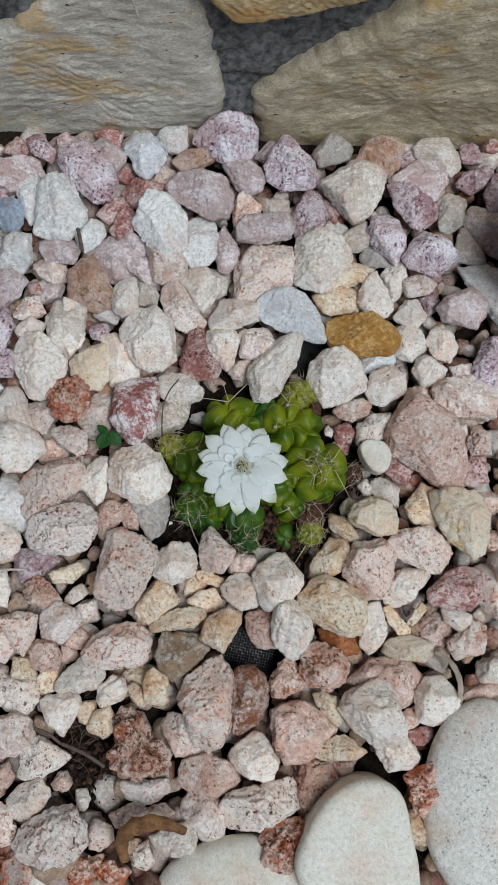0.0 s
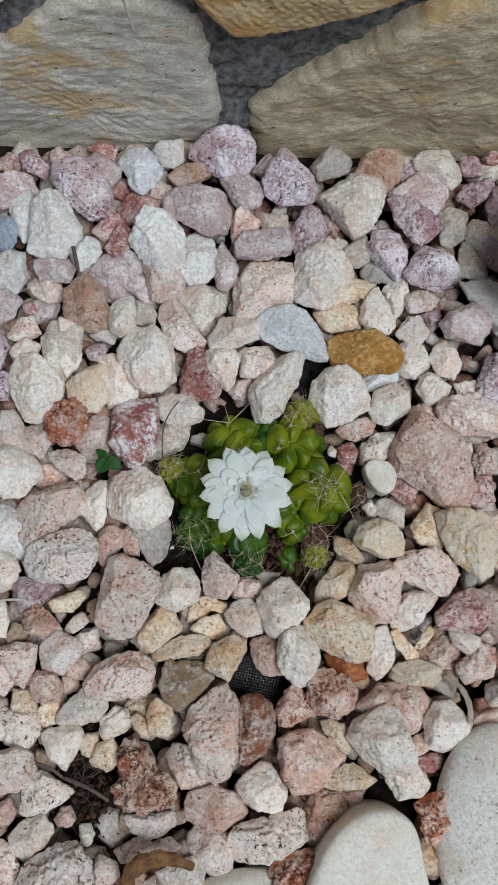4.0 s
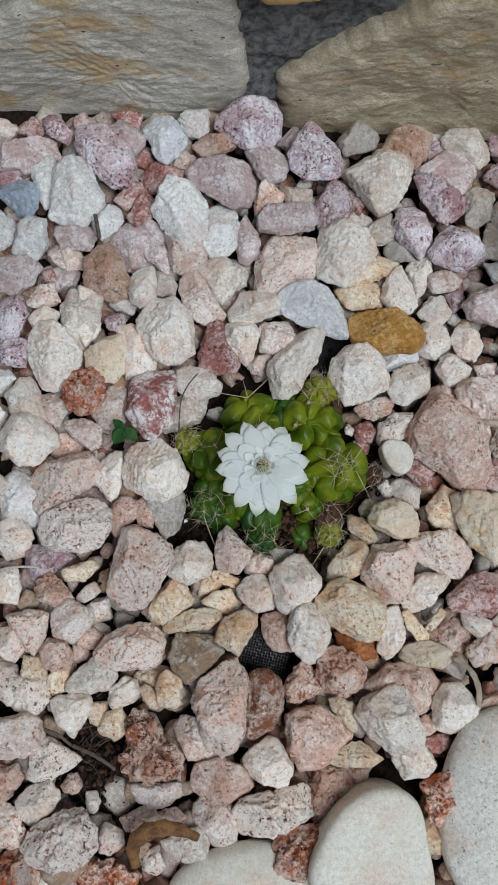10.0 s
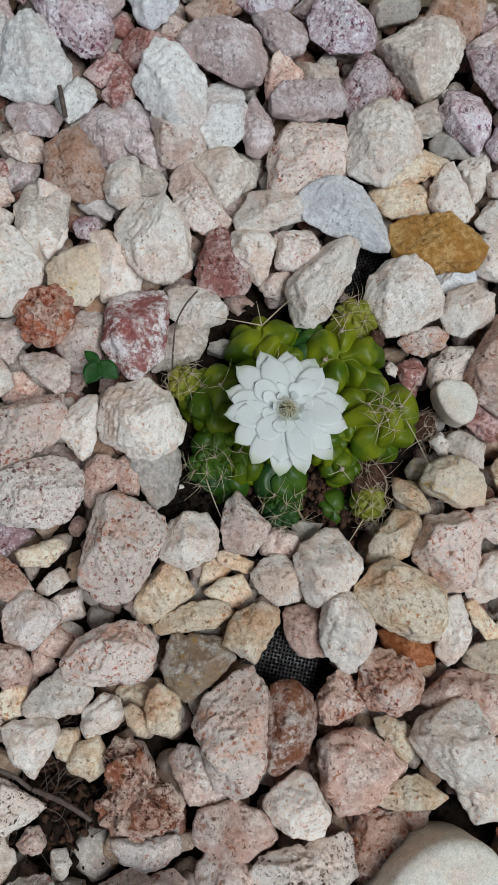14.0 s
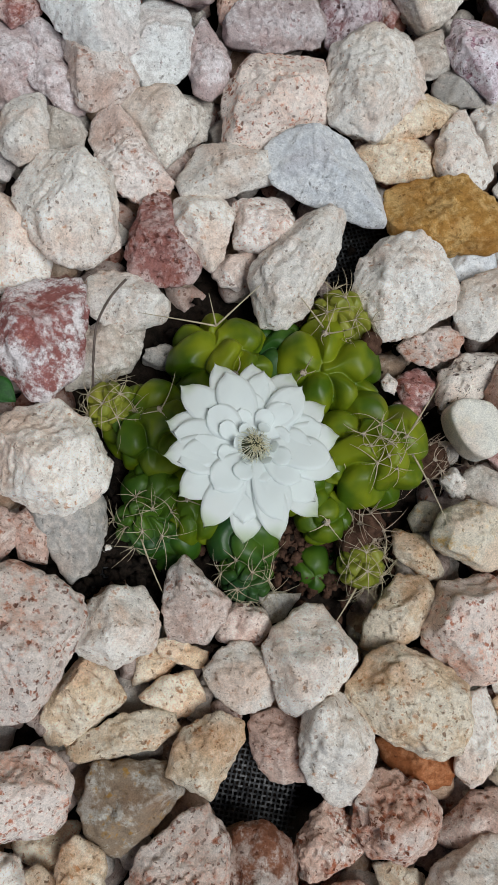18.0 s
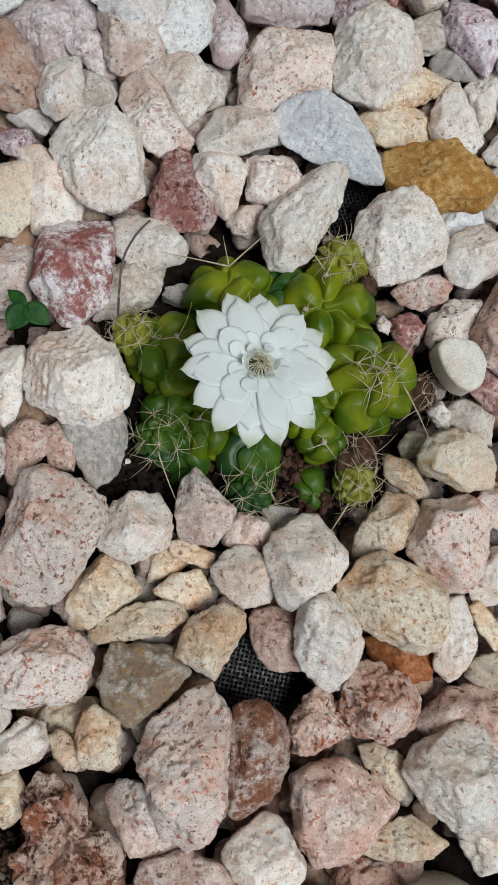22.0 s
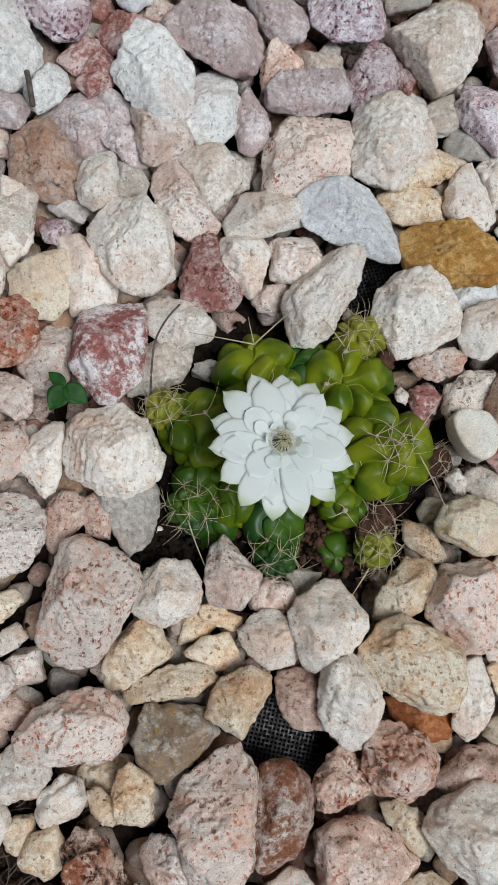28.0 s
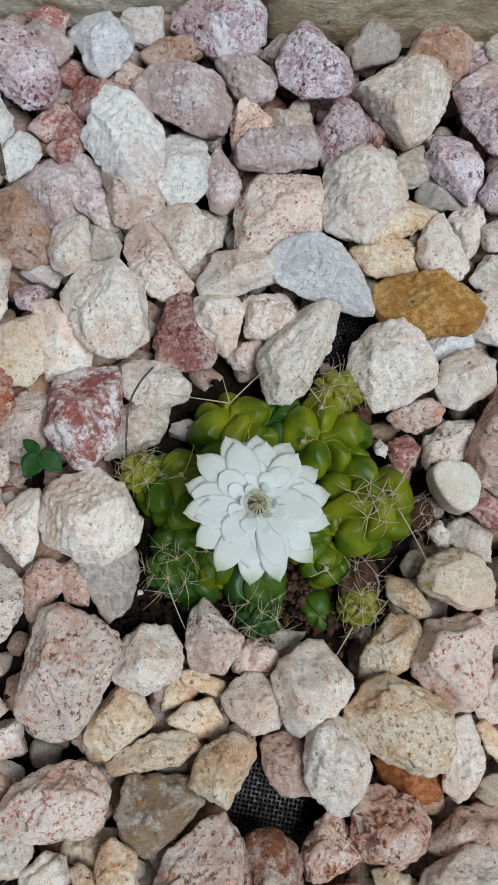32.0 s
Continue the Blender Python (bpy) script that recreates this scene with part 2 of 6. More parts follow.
soil_mat = plain_mat("dark_soil", (0.01, 0.008, 0.006), (0.045, 0.03, 0.022), 260, 0.95, 1.0, 0.004, spec=0.15)
crumb_mat = plain_mat("peat_crumbs", (0.05, 0.026, 0.017), (0.14, 0.075, 0.05), 300, 0.95, 0.8, 0.002, spec=0.15)
mat_black = plain_mat("black_weed_mat", (0.012, 0.012, 0.013), (0.05, 0.05, 0.052), 500, 0.42, 0.3, 0.0005)
spine_mat = plain_mat("straw_spine", (0.4, 0.33, 0.21), (0.58, 0.5, 0.36), 500, 0.6, 0.1)
dead_spine_mat = plain_mat("dead_spine", (0.36, 0.27, 0.2), (0.5, 0.4, 0.3), 500, 0.7, 0.1)
wool_mat = plain_mat("areole_wool", (0.42, 0.33, 0.25), (0.62, 0.54, 0.44), 900, 0.95, 0.8, 0.0006)
twig_mat = plain_mat("dark_root", (0.07, 0.05, 0.04), (0.16, 0.12, 0.1), 400, 0.8, 0.4)
straw_mat = plain_mat("dry_grass", (0.45, 0.41, 0.35), (0.62, 0.58, 0.52), 300, 0.7, 0.2)
dry_leaf_mat = plain_mat("dry_leaf", (0.1, 0.04, 0.014), (0.34, 0.17, 0.06), 190, 0.55, 1.0, 0.0022)
pale_leaf_mat = plain_mat("papery_leaf", (0.3, 0.24, 0.18), (0.46, 0.39, 0.31), 160, 0.7, 0.5, 0.001)
leaf_mat = plain_mat("sprout_green", (0.01, 0.05, 0.008), (0.022, 0.1, 0.014), 300, 0.55, 0.2, 0.0005, spec=0.25)
pot_mat = plain_mat("terracotta", (0.17, 0.045, 0.025), (0.24, 0.075, 0.045), 45, 0.55, 0.15, 0.0006)
stamen_mat = plain_mat("stamen", (0.7, 0.68, 0.5), (0.8, 0.78, 0.62), 900, 0.6, 0.1)
anther_mat = plain_mat("anther", (0.5, 0.44, 0.25), (0.68, 0.63, 0.42), 900, 0.8, 0.2)
throat_mat = plain_mat("throat", (0.02, 0.025, 0.008), (0.06, 0.07, 0.02), 900, 0.8, 0.2)


def green_mat(name, a, b, low):
    """Waxy cactus skin: two greens and a bluer green on old skin."""
    m, nt, s = mat_start(name, 0.4)
    s.inputs["Specular IOR Level"].default_value = 0.35
    co, r = place(nt)
    n1, n2, n3 = noise_tex(nt, co, 55, 3.0), noise_tex(nt, co, 900, 2.0), noise_tex(nt, co, 28, 2.0)
    col = mix(nt, ramp(nt, n1, 0.35, 0.65), a, b)
    col = mix(nt, calc(nt, "MULTIPLY", ramp(nt, n3, 0.5, 0.72), 0.7), col, low)
    nt.links.new(col, s.inputs["Base Color"])
    rough = calc(nt, "MULTIPLY_ADD", n1, 0.3)
    rough.node.inputs[2].default_value = 0.3
    nt.links.new(rough, s.inputs["Roughness"])
    s.inputs["Subsurface Weight"].default_value = 0.05
    s.inputs["Subsurface Radius"].default_value = (0.002, 0.004, 0.001)
    bump(nt, s, n2, 0.12, 0.0005)
    return m


skin = green_mat("cactus_skin", (0.055, 0.11, 0.003), (0.2, 0.24, 0.006), (0.022, 0.066, 0.004))
skin_old = green_mat("cactus_skin_old", (0.022, 0.075, 0.006), (0.075, 0.145, 0.008), (0.01, 0.05, 0.025))
skin_young = green_mat("cactus_skin_young", (0.19, 0.21, 0.02), (0.3, 0.3, 0.04), (0.11, 0.17, 0.015))


def petal_mat():
    """White petal with a greenish tip; its length runs along x."""
    m, nt, s = mat_start("white_petal", 0.5)
    co = nt.nodes.new("ShaderNodeTexCoord").outputs["Object"]
    r = nt.nodes.new("ShaderNodeObjectInfo").outputs["Random"]
    sep = nt.nodes.new("ShaderNodeSeparateXYZ")
    nt.links.new(co, sep.inputs[0])
    n1 = noise_tex(nt, co, 140, 2.0)
    tip = calc(nt, "MULTIPLY", ramp(nt, sep.outputs[0], 0.0185, 0.0245), ramp(nt, calc(nt, "ADD", n1, calc(nt, "MULTIPLY", r, 0.3)), 0.46, 0.68))
    col = mix(nt, calc(nt, "MULTIPLY", tip, 0.7), (0.95, 0.985, 0.97), (0.5, 0.62, 0.3))
    nt.links.new(col, s.inputs["Base Color"])
    wave = node(nt, "ShaderNodeTexWave", Scale=260.0, Distortion=1.0)
    wave.bands_direction = "Y"
    nt.links.new(co, wave.inputs["Vector"])
    bump(nt, s, wave.outputs["Fac"], 0.03, 0.0002)
    thin = nt.nodes.new("ShaderNodeBsdfTranslucent")
    nt.links.new(col, thin.inputs["Color"])
    both = nt.nodes.new("ShaderNodeMixShader")
    both.inputs[0].default_value = 0.5
    nt.links.new(s.outputs[0], both.inputs[1])
    nt.links.new(thin.outputs[0], both.inputs[2])
    nt.links.new(both.outputs[0], nt.nodes["Material Output"].inputs["Surface"])
    return m


white_petal = petal_mat()


def wall_stone_mat(name, a, b, rust):
    """Bedded sandstone: streaks along the bed, rusty stains, small dark specks."""
    m, nt, s = mat_start(name, 0.92)
    co, r = place(nt)
    flat = nt.nodes.new("ShaderNodeMapping")
    flat.inputs["Scale"].default_value = (0.55, 1.0, 1.25)
    nt.links.new(co, flat.inputs["Vector"])
    bed, fine = noise_tex(nt, flat.outputs[0], 95, 8.0, 0.72), noise_tex(nt, flat.outputs[0], 900, 5.0, 0.75)
    blot, spot = noise_tex(nt, flat.outputs[0], 32, 6.0, 0.7), noise_tex(nt, flat.outputs[0], 230, 2.0)
    col = mix(nt, ramp(nt, bed, 0.36, 0.64), a, b)
    col = mix(nt, calc(nt, "MULTIPLY", ramp(nt, blot, 0.52, 0.64), 0.75), col, rust)
    col = mix(nt, calc(nt, "MULTIPLY", ramp(nt, bed, 0.6, 0.68), 0.35), col, rust)
    col = mix(nt, ramp(nt, spot, 0.7, 0.74), col, (0.08, 0.065, 0.05))
    col = mix(nt, calc(nt, "MULTIPLY", ramp(nt, fine, 0.42, 0.62), 0.55), col, tuple(c * 0.62 for c in a))
    nt.links.new(col, s.inputs["Base Color"])
    s.inputs["Specular IOR Level"].default_value = 0.2
    h = calc(nt, "ADD", bed, calc(nt, "MULTIPLY", fine, 0.35))
    bump(nt, s, h, 1.0, 0.0024)
    return m


wall_mats = [
    wall_stone_mat("pale_sandstone", (0.6, 0.56, 0.47), (0.94, 0.9, 0.79), (0.74, 0.5, 0.2)),
    wall_stone_mat("buff_sandstone", (0.54, 0.45, 0.3), (0.9, 0.8, 0.6), (0.66, 0.42, 0.15)),
    wall_stone_mat("golden_sandstone", (0.68, 0.5, 0.25), (0.83, 0.68, 0.44), (0.66, 0.36, 0.1)),
]
mortar_mat = plain_mat("grey_mortar", (0.1, 0.104, 0.106), (0.4, 0.4, 0.395), 210, 0.95, 1.0, 0.005, spec=0.15)


# ---- builders ----
def mesh_of(name, verts, faces, material, smooth=True):
    me = bpy.data.meshes.new(name)
    me.from_pydata([tuple(v) for v in verts], [], faces)
    me.materials.append(material)
    if smooth:
        me.shade_smooth()
    return me


def part(name, me, parent, label=""):
    ob = new(name, me)
    ob.parent = parent
    if label:
        ob["label"] = label
    return ob


def ball(level):
    bm = bmesh.new()
    bmesh.ops.create_icosphere(bm, subdivisions=level, radius=1.0)
    me = bpy.data.meshes.new("ball")
    bm.to_mesh(me)
    bm.free()
    me.shade_smooth()
    co = np.empty(len(me.vertices) * 3)
    me.vertices.foreach_get("co", co)
    co = co.reshape(-1, 3)
    return me, co / np.linalg.norm(co, axis=1)[:, None]


FINEST, FINE, MID, COARSE = ball(6), ball(5), ball(4), ball(3)


def ripple(rng, pts, freq, count):
    """A smooth random field over points, about -1 to 1."""
    k = rng.normal(size=(count, 3)) * freq
    return np.sin(pts @ k.T + rng.uniform(0, 6.28, count)).sum(1) / math.sqrt(count)


def stone_shape(rng, dirs, length, width, height, sides, pitted, rub=1.0):
    """A broken stone: a ball cut by side, top and corner planes, chipped all over, its edges slightly worn."""
    if not sides:
        v = dirs * (1 + 0.03 * ripple(rng, dirs, 1.6, 6) + 0.004 * ripple(rng, dirs, 9.0, 12))[:, None]
        v[:, 2] = np.sign(v[:, 2]) * np.abs(v[:, 2]) ** 0.85
    else:
        # few large faces: a ring of sides, two or three tops, one or two struck corners
        normals, reach = [(0.0, 0.0, -1.0)], [0.7]
        for k in range(sides):
            a = 2 * math.pi * k / sides + rng.normal() * (0.3 if sides == 4 else 0.22) + (math.pi / sides if sides in (3, 5) else 0)
            normals.append((math.cos(a), math.sin(a), rng.uniform(-0.2, 0.55)))
            reach.append(rng.uniform(0.62, 0.9) if sides > 3 else rng.uniform(0.5, 0.58))
        first = rng.uniform(0, 6.28)
        for k in range(int(rng.integers(2, 4))):
            a = first + 2.3 * k + rng.normal() * 0.4
            tip = rng.uniform(0.12, 0.75)
            normals.append((tip * math.cos(a), tip * math.sin(a), 1.0))
            reach.append(rng.uniform(0.5, 0.74))
        for k in range(3):
            a = rng.uniform(0, 6.28)
            normals.append((math.cos(a), math.sin(a), rng.uniform(0.3, 1.2)))
            reach.append(rng.uniform(0.68, 0.88))
        n = np.array(normals)
        n /= np.linalg.norm(n, axis=1)[:, None]
        reach = np.array(reach)
        # the faces are not flat: each plane is bent by its own slow waves
        bent = dirs + rub * 0.045 * np.stack([ripple(rng, dirs, 4.0, 8) for k in range(3)], 1) + rub * 0.03 * np.stack([ripple(rng, dirs, 10.0, 12) for k in range(3)], 1)
        cut = np.clip(bent @ n.T, 0, None) / reach
        hard = (rng.uniform(26, 60) if sides < 6 else rng.uniform(10, 18)) if rub > 0.5 else 7.0
        r = ((cut**hard).sum(1) + 0.83**hard) ** (-1.0 / hard)
        r = r * (1 + rub * (0.02 * ripple(rng, dirs, 7.0, 12) + 0.016 * ripple(rng, dirs, 15.0, 18) + 0.013 * ripple(rng, dirs, 30.0, 24) + 0.008 * ripple(rng, dirs, 55.0, 24)))
        if pitted > 0.5:
            holes = rng.normal(size=(44, 3))
            holes /= np.linalg.norm(holes, axis=1)[:, None]
            size = rng.uniform(0.04, 0.12, 44)
            gap = np.arccos(np.clip(dirs @ holes.T, -1, 1)) / size
            r = r - (np.exp(-(gap**2) * 1.5) * size * 0.6 * pitted).sum(1)
        v = dirs * r[:, None]
    lo, hi = v.min(0), v.max(0)
    v = (v - (lo + hi) / 2) / (hi - lo)
    return v * (length, width, height)


PITTED = {"L": 0.7, "P": 0.7, "P2": 0.7, "V": 1.5, "V2": 1.7, "M": 0.8, "S": 1.0, "R": 0.7, "BR": 0.7, "BP": 0.6}
count = [100]


def stone(kind, x, y, z, length, width, turn, sides, tall=0.78):
    """One loose stone of the bed."""
    count[0] += 1
    rng = np.random.default_rng(count[0])
    src, dirs = FINE if length > 0.042 else MID
    height = min(width * tall, 0.045)
    co = stone_shape(rng, dirs, length, width, height, sides, PITTED.get(kind, 0.0), (0.45 if kind == "E" else 0.25) if kind in ("E", "E2") else 1.0)
    me = src.copy()
    me.name = "stone"
    me.vertices.foreach_set("co", co.ravel())
    material, label = STONES[kind]
    me.materials.append(material)
    me.update()
    ob = new("pebble" if kind in ("E", "E2") else "stone", me)
    tilt = rng.normal(size=2) * (7 if sides else 2)
    ob.matrix_world = pose(x, y, z, tilt[0], tilt[1], turn)
    return tagged(ob, label, "pebble" if kind in ("E", "E2") else "stone", "loose stones of the gravel bed")


LAYERS = (0.003, -0.001, -0.005, -0.010)
# how many open pores a kind has on 10 square centimetres, and their largest radius in millimetres
PORES = {"L": (70, 1.2), "P": (60, 1.3), "P2": (50, 1.7), "P3": (110, 1.5), "V": (200, 2.3), "V2": (190, 3.2), "M": (80, 1.4), "S": (80, 1.5), "R": (80, 1.4), "BR": (60, 1.4), "BP": (60, 1.6), "WT": (14, 1.0), "T": (30, 1.3), "Q": (26, 1.1), "K": (30, 1.2), "QC": (22, 1.0), "Y": (14, 1.4), "GB": (14, 1.2), "N": (16, 1.2)}


def broken_shape(rng, dirs, cuts, height, pores):
    """A broken stone: struck sides that lean both ways from its waist, a few tops, then chips, folds and open pores at true size."""
    normals, reach = [(0.0, 0.0, -1.0)], [height * 0.5]
    for a, d in cuts:
        a, d = radians(a), d * 0.001
        up, down = (rng.uniform(0.12, 0.85), -rng.uniform(0.2, 0.9))
        for lean in (up, down):
            k = math.sqrt(1 + lean * lean)
            normals.append((math.cos(a) / k, math.sin(a) / k, lean / k))
            reach.append(d / k)
    first = rng.uniform(0, 6.28)
    for k in range(int(rng.integers(3, 6))):
        a, tip = first + 2.1 * k + rng.normal() * 0.5, rng.uniform(0.08, 0.85)
        q = math.sqrt(1 + tip * tip)
        normals.append((tip * math.cos(a) / q, tip * math.sin(a) / q, 1 / q))
        reach.append(height * rng.uniform(0.44, 0.6) / q)
    n, reach = np.array(normals), np.array(reach)
    bent = dirs + 0.016 * np.stack([ripple(rng, dirs, 3.0, 8) for k in range(3)], 1) + 0.013 * np.stack([ripple(rng, dirs, 9.0, 12) for k in range(3)], 1)
    hard = rng.uniform(36, 80)
    r = ((np.clip(bent @ n.T, 0, None) / reach) ** hard).sum(1) ** (-1.0 / hard) * 1.018
    p = dirs * r[:, None]
    big = min(1.0, r.max() / 0.02)
    chipped = np.abs(ripple(rng, p, 420, 14)) - 0.6
    r = r + 0.00025 * big * ripple(rng, p, 260, 10) + 0.0006 * big * chipped + 0.00025 * ripple(rng, p, 900, 18) + 0.00015 * ripple(rng, p, 2200, 24)
    number, widest = pores
    number = int(number * 4 * math.pi * float((r**2).mean()) / 0.001)
    if number:
        p = dirs * r[:, None]
        # pores gather on some sides
        cloud = ripple(rng, p, 110, 6) + 0.4 * rng.normal(size=len(p))
        seats = p[rng.choice(np.argsort(cloud)[len(p) // 3:], number)]
        size = 0.001 * widest * rng.uniform(0.25, 1.0, number) ** 1.6
        gap = np.sqrt(np.maximum(0, (p**2).sum(1)[:, None] - 2 * p @ seats.T + (seats**2).sum(1))) / size
        r = r - (np.exp(-(gap**4)) * size * 0.75).sum(1).clip(0, 0.0042)
    return dirs * r[:, None]


def chip(kind, x, y, layer, *cuts):
    """One loose stone of the bed, by its struck sides."""
    count[0] += 1
    rng = np.random.default_rng(count[0])
    spans = [d + min(e for b, e in cuts if abs((b - a + 360) % 360 - 180) < 75) if any(abs((b - a + 360) % 360 - 180) < 75 for b, e in cuts) else 2 * d for a, d in cuts]
    narrow, wide = 0.001 * min(spans), 0.001 * max(spans)
    smooth = kind == "E"
    source, dirs = FINEST if (wide > 0.034 or kind in ("V", "V2", "P3")) and not smooth else (FINE if wide > 0.017 else MID)
    height = min(narrow * (0.62 if smooth else rng.uniform(0.7, 0.92)), 0.036)
    if smooth:
        inv = sum((np.clip(np.stack([np.cos(radians(a)) * dirs[:, 0] + np.sin(radians(a)) * dirs[:, 1]]).T[:, 0], 0, None) / (d * 0.001)) ** 11 for a, d in cuts)
        r = (inv + (np.abs(dirs[:, 2]) / (height * 0.5)) ** 11 + 1e-12) ** (-1 / 11) * (1 + 0.018 * ripple(rng, dirs, 2.6, 8) + 0.006 * ripple(rng, dirs, 7.0, 10))
        co = dirs * r[:, None]
    else:
        co = broken_shape(rng, dirs, cuts, height, PORES.get(kind, (9, 0.9)))
    me = source.copy()
    me.name = "stone"
    me.vertices.foreach_set("co", co.ravel())
    material, label = STONES[kind]
    me.materials.append(material)
    me.update()
    ob = new("pebble" if smooth else "stone", me)
    ob.location = (x, y, LAYERS[layer])
    return tagged(ob, label, "pebble" if smooth else "stone", "loose stones of the gravel bed")


def tube(points, radii, sides=5):
    """Vertices and faces of a tapered tube along points."""
    pts = [Vector(p) for p in points]
    verts, faces = [], []
    for k, p in enumerate(pts):
        d = (pts[min(k + 1, len(pts) - 1)] - pts[max(k - 1, 0)]).normalized()
        a = d.orthogonal().normalized()
        b = d.cross(a)
        for s in range(sides):
            w = 2 * math.pi * s / sides
            verts.append(p + (a * math.cos(w) + b * math.sin(w)) * radii[k])
    for k in range(len(pts) - 1):
        for s in range(sides):
            i, j = k * sides + s, k * sides + (s + 1) % sides
            faces.append((i, j, j + sides, i + sides))
    faces.append(tuple(range(sides - 1, -1, -1)))
    faces.append(tuple((len(pts) - 1) * sides + s for s in range(sides)))
    return verts, faces


def joined(pieces):
    verts, faces = [], []
    for v, f in pieces:
        base = len(verts)
        verts += list(v)
        faces += [tuple(i + base for i in face) for face in f]
    return verts, faces


def strand(start, way, length, radius, bend, steps=7):
    """A thin bent spine or root from start along way, bending towards bend."""
    p, d = Vector(start), Vector(way).normalized()
    pts, radii = [p.copy()], [radius]
    for k in range(steps):
        d = (d + Vector(bend) / steps).normalized()
        p = p + d * (length / steps)
        pts.append(p.copy())
        radii.append(radius * (1 - 0.8 * (k + 1) / steps))
    return tube(pts, radii, 4)


# ---- ground ----
def spaced(lo, hi, fine_lo, fine_hi, step, coarse):
    inner = np.arange(fine_lo, fine_hi, step)
    return np.concatenate([np.linspace(lo, fine_lo, coarse)[:-1], inner, np.linspace(fine_hi, hi, coarse)])


def lattice(us, vs):
    n = len(us)
    return [(j * n + i, j * n + i + 1, (j + 1) * n + i + 1, (j + 1) * n + i) for j in range(len(vs) - 1) for i in range(n - 1)]


HOLE = (0.004, 0.088)
gx, gy = spaced(-40, 40, -0.2, 0.22, 0.003, 9), spaced(-40, 40, -0.2, 0.36, 0.003, 9)
mx, my = np.meshgrid(gx, gy)
rng0 = np.random.default_rng(4)
flat = np.stack([mx.ravel(), my.ravel(), np.zeros(mx.size)], 1)
near = np.exp(-(((flat[:, 0] - HOLE[0]) / 0.07) ** 2 + ((flat[:, 1] - HOLE[1]) / 0.06) ** 2) ** 2)
patch2 = np.exp(-(((flat[:, 0] + 0.087) / 0.035) ** 2 + ((flat[:, 1] + 0.06) / 0.045) ** 2) ** 2)
bumps = 0.0011 * ripple(rng0, flat, 300, 20) + 0.0012 * ripple(rng0, flat, 110, 12)
inside = (np.abs(flat[:, 0]) < 1.0) & (np.abs(flat[:, 1]) < 1.0)
flat[:, 2] = -0.021 + np.where(inside, bumps * (0.3 + 1.2 * near + 1.2 * patch2) + 0.006 * near + 0.008 * patch2, 0)
ground = new("ground", mesh_of("ground", flat, lattice(gx, gy), soil_mat))
tagged(ground, "dark crumbly soil under the gravel bed", "ground", kind="structure")


# ---- wall ----
WALL = 0.34


def wall_block(x, z, cuts, proud, material, seed, parent):
    """A rough wall stone, its outline cut by straight edges (degrees, metres from its middle)."""
    rng = np.random.default_rng(seed)
    turns, rings = 220, 60
    phi = np.linspace(0, 2 * np.pi, turns, endpoint=False)
    inv = sum((np.clip(np.cos(phi - radians(a)), 0, None) / d) ** 40 for a, d in cuts)
    edge = inv ** (-1 / 40.0)
    ring = np.stack([np.cos(phi), np.sin(phi), 0 * phi], 1)
    edge = edge * (1 + 0.008 * ripple(rng, ring, 7, 10) + 0.007 * ripple(rng, ring, 24, 14) + 0.007 * ripple(rng, ring, 60, 16))
    s = np.concatenate([np.linspace(0.02, 1, rings) ** 0.8, [1.0]])
    verts = []
    for k, v in enumerate(s):
        px, pz = np.cos(phi) * edge * v, np.sin(phi) * edge * v
        pts = np.stack([px * 0.9, 0 * px, pz * 1.25], 1)
        rough = 0.0020 * ripple(np.random.default_rng(seed + 50), pts, 34, 10) + 0.0006 * ripple(np.random.default_rng(seed + 51), pts, 130, 16) + 0.0004 * ripple(np.random.default_rng(seed + 52), pts, 600, 18)
        rim = np.clip((v - 0.86) / 0.14, 0, 1)
        y = -proud * (1 - 0.5 * rim**3) + rough * (1 - 0.3 * rim)
        if k == rings:
            y = y + proud + 0.05
        verts += list(zip(px, y, pz))
    verts.append((0, -proud, 0))
    faces = [(k * turns + i, k * turns + (i + 1) % turns, (k + 1) * turns + (i + 1) % turns, (k + 1) * turns + i) for k in range(rings) for i in range(turns)]
    faces += [(len(verts) - 1, (i + 1) % turns, i) for i in range(turns)]
    ob = part("stone_block", mesh_of("stone_block", verts, faces, material), parent)
    ob.location = (x, WALL, z)
    return ob


wx, wz = spaced(-3, 3, -0.26, 0.26, 0.004, 8), spaced(-0.1, 1.2, 0.0, 0.3, 0.004, 6)
ax, az = np.meshgrid(wx, wz)
face = np.stack([ax.ravel(), np.zeros(ax.size), az.ravel()], 1)
rng1 = np.random.default_rng(9)
rough = 0.0016 * ripple(rng1, face, 260, 20) + 0.0022 * ripple(rng1, face, 70, 10)
face[:, 1] = WALL - 0.0055 + rough
n0 = len(face)
wall_faces = [tuple(reversed(f)) for f in lattice(wx, wz)]
back = [(-3, 0.7, -0.1), (3, 0.7, -0.1), (3, 0.7, 1.2), (-3, 0.7, 1.2)]
nw = len(wx)
corner = (0, nw - 1, n0 - 1, n0 - nw)
wall_faces += [(n0, n0 + 1, n0 + 2, n0 + 3), (corner[3], corner[2], n0 + 2, n0 + 3), (corner[0], corner[3], n0 + 3, n0), (corner[2], corner[1], n0 + 1, n0 + 2)]
wall = new("wall_north", mesh_of("wall_north", list(face) + back, wall_faces, mortar_mat))
tagged(wall, "garden wall of rough sandstone blocks in grey mortar", "wall", kind="structure")
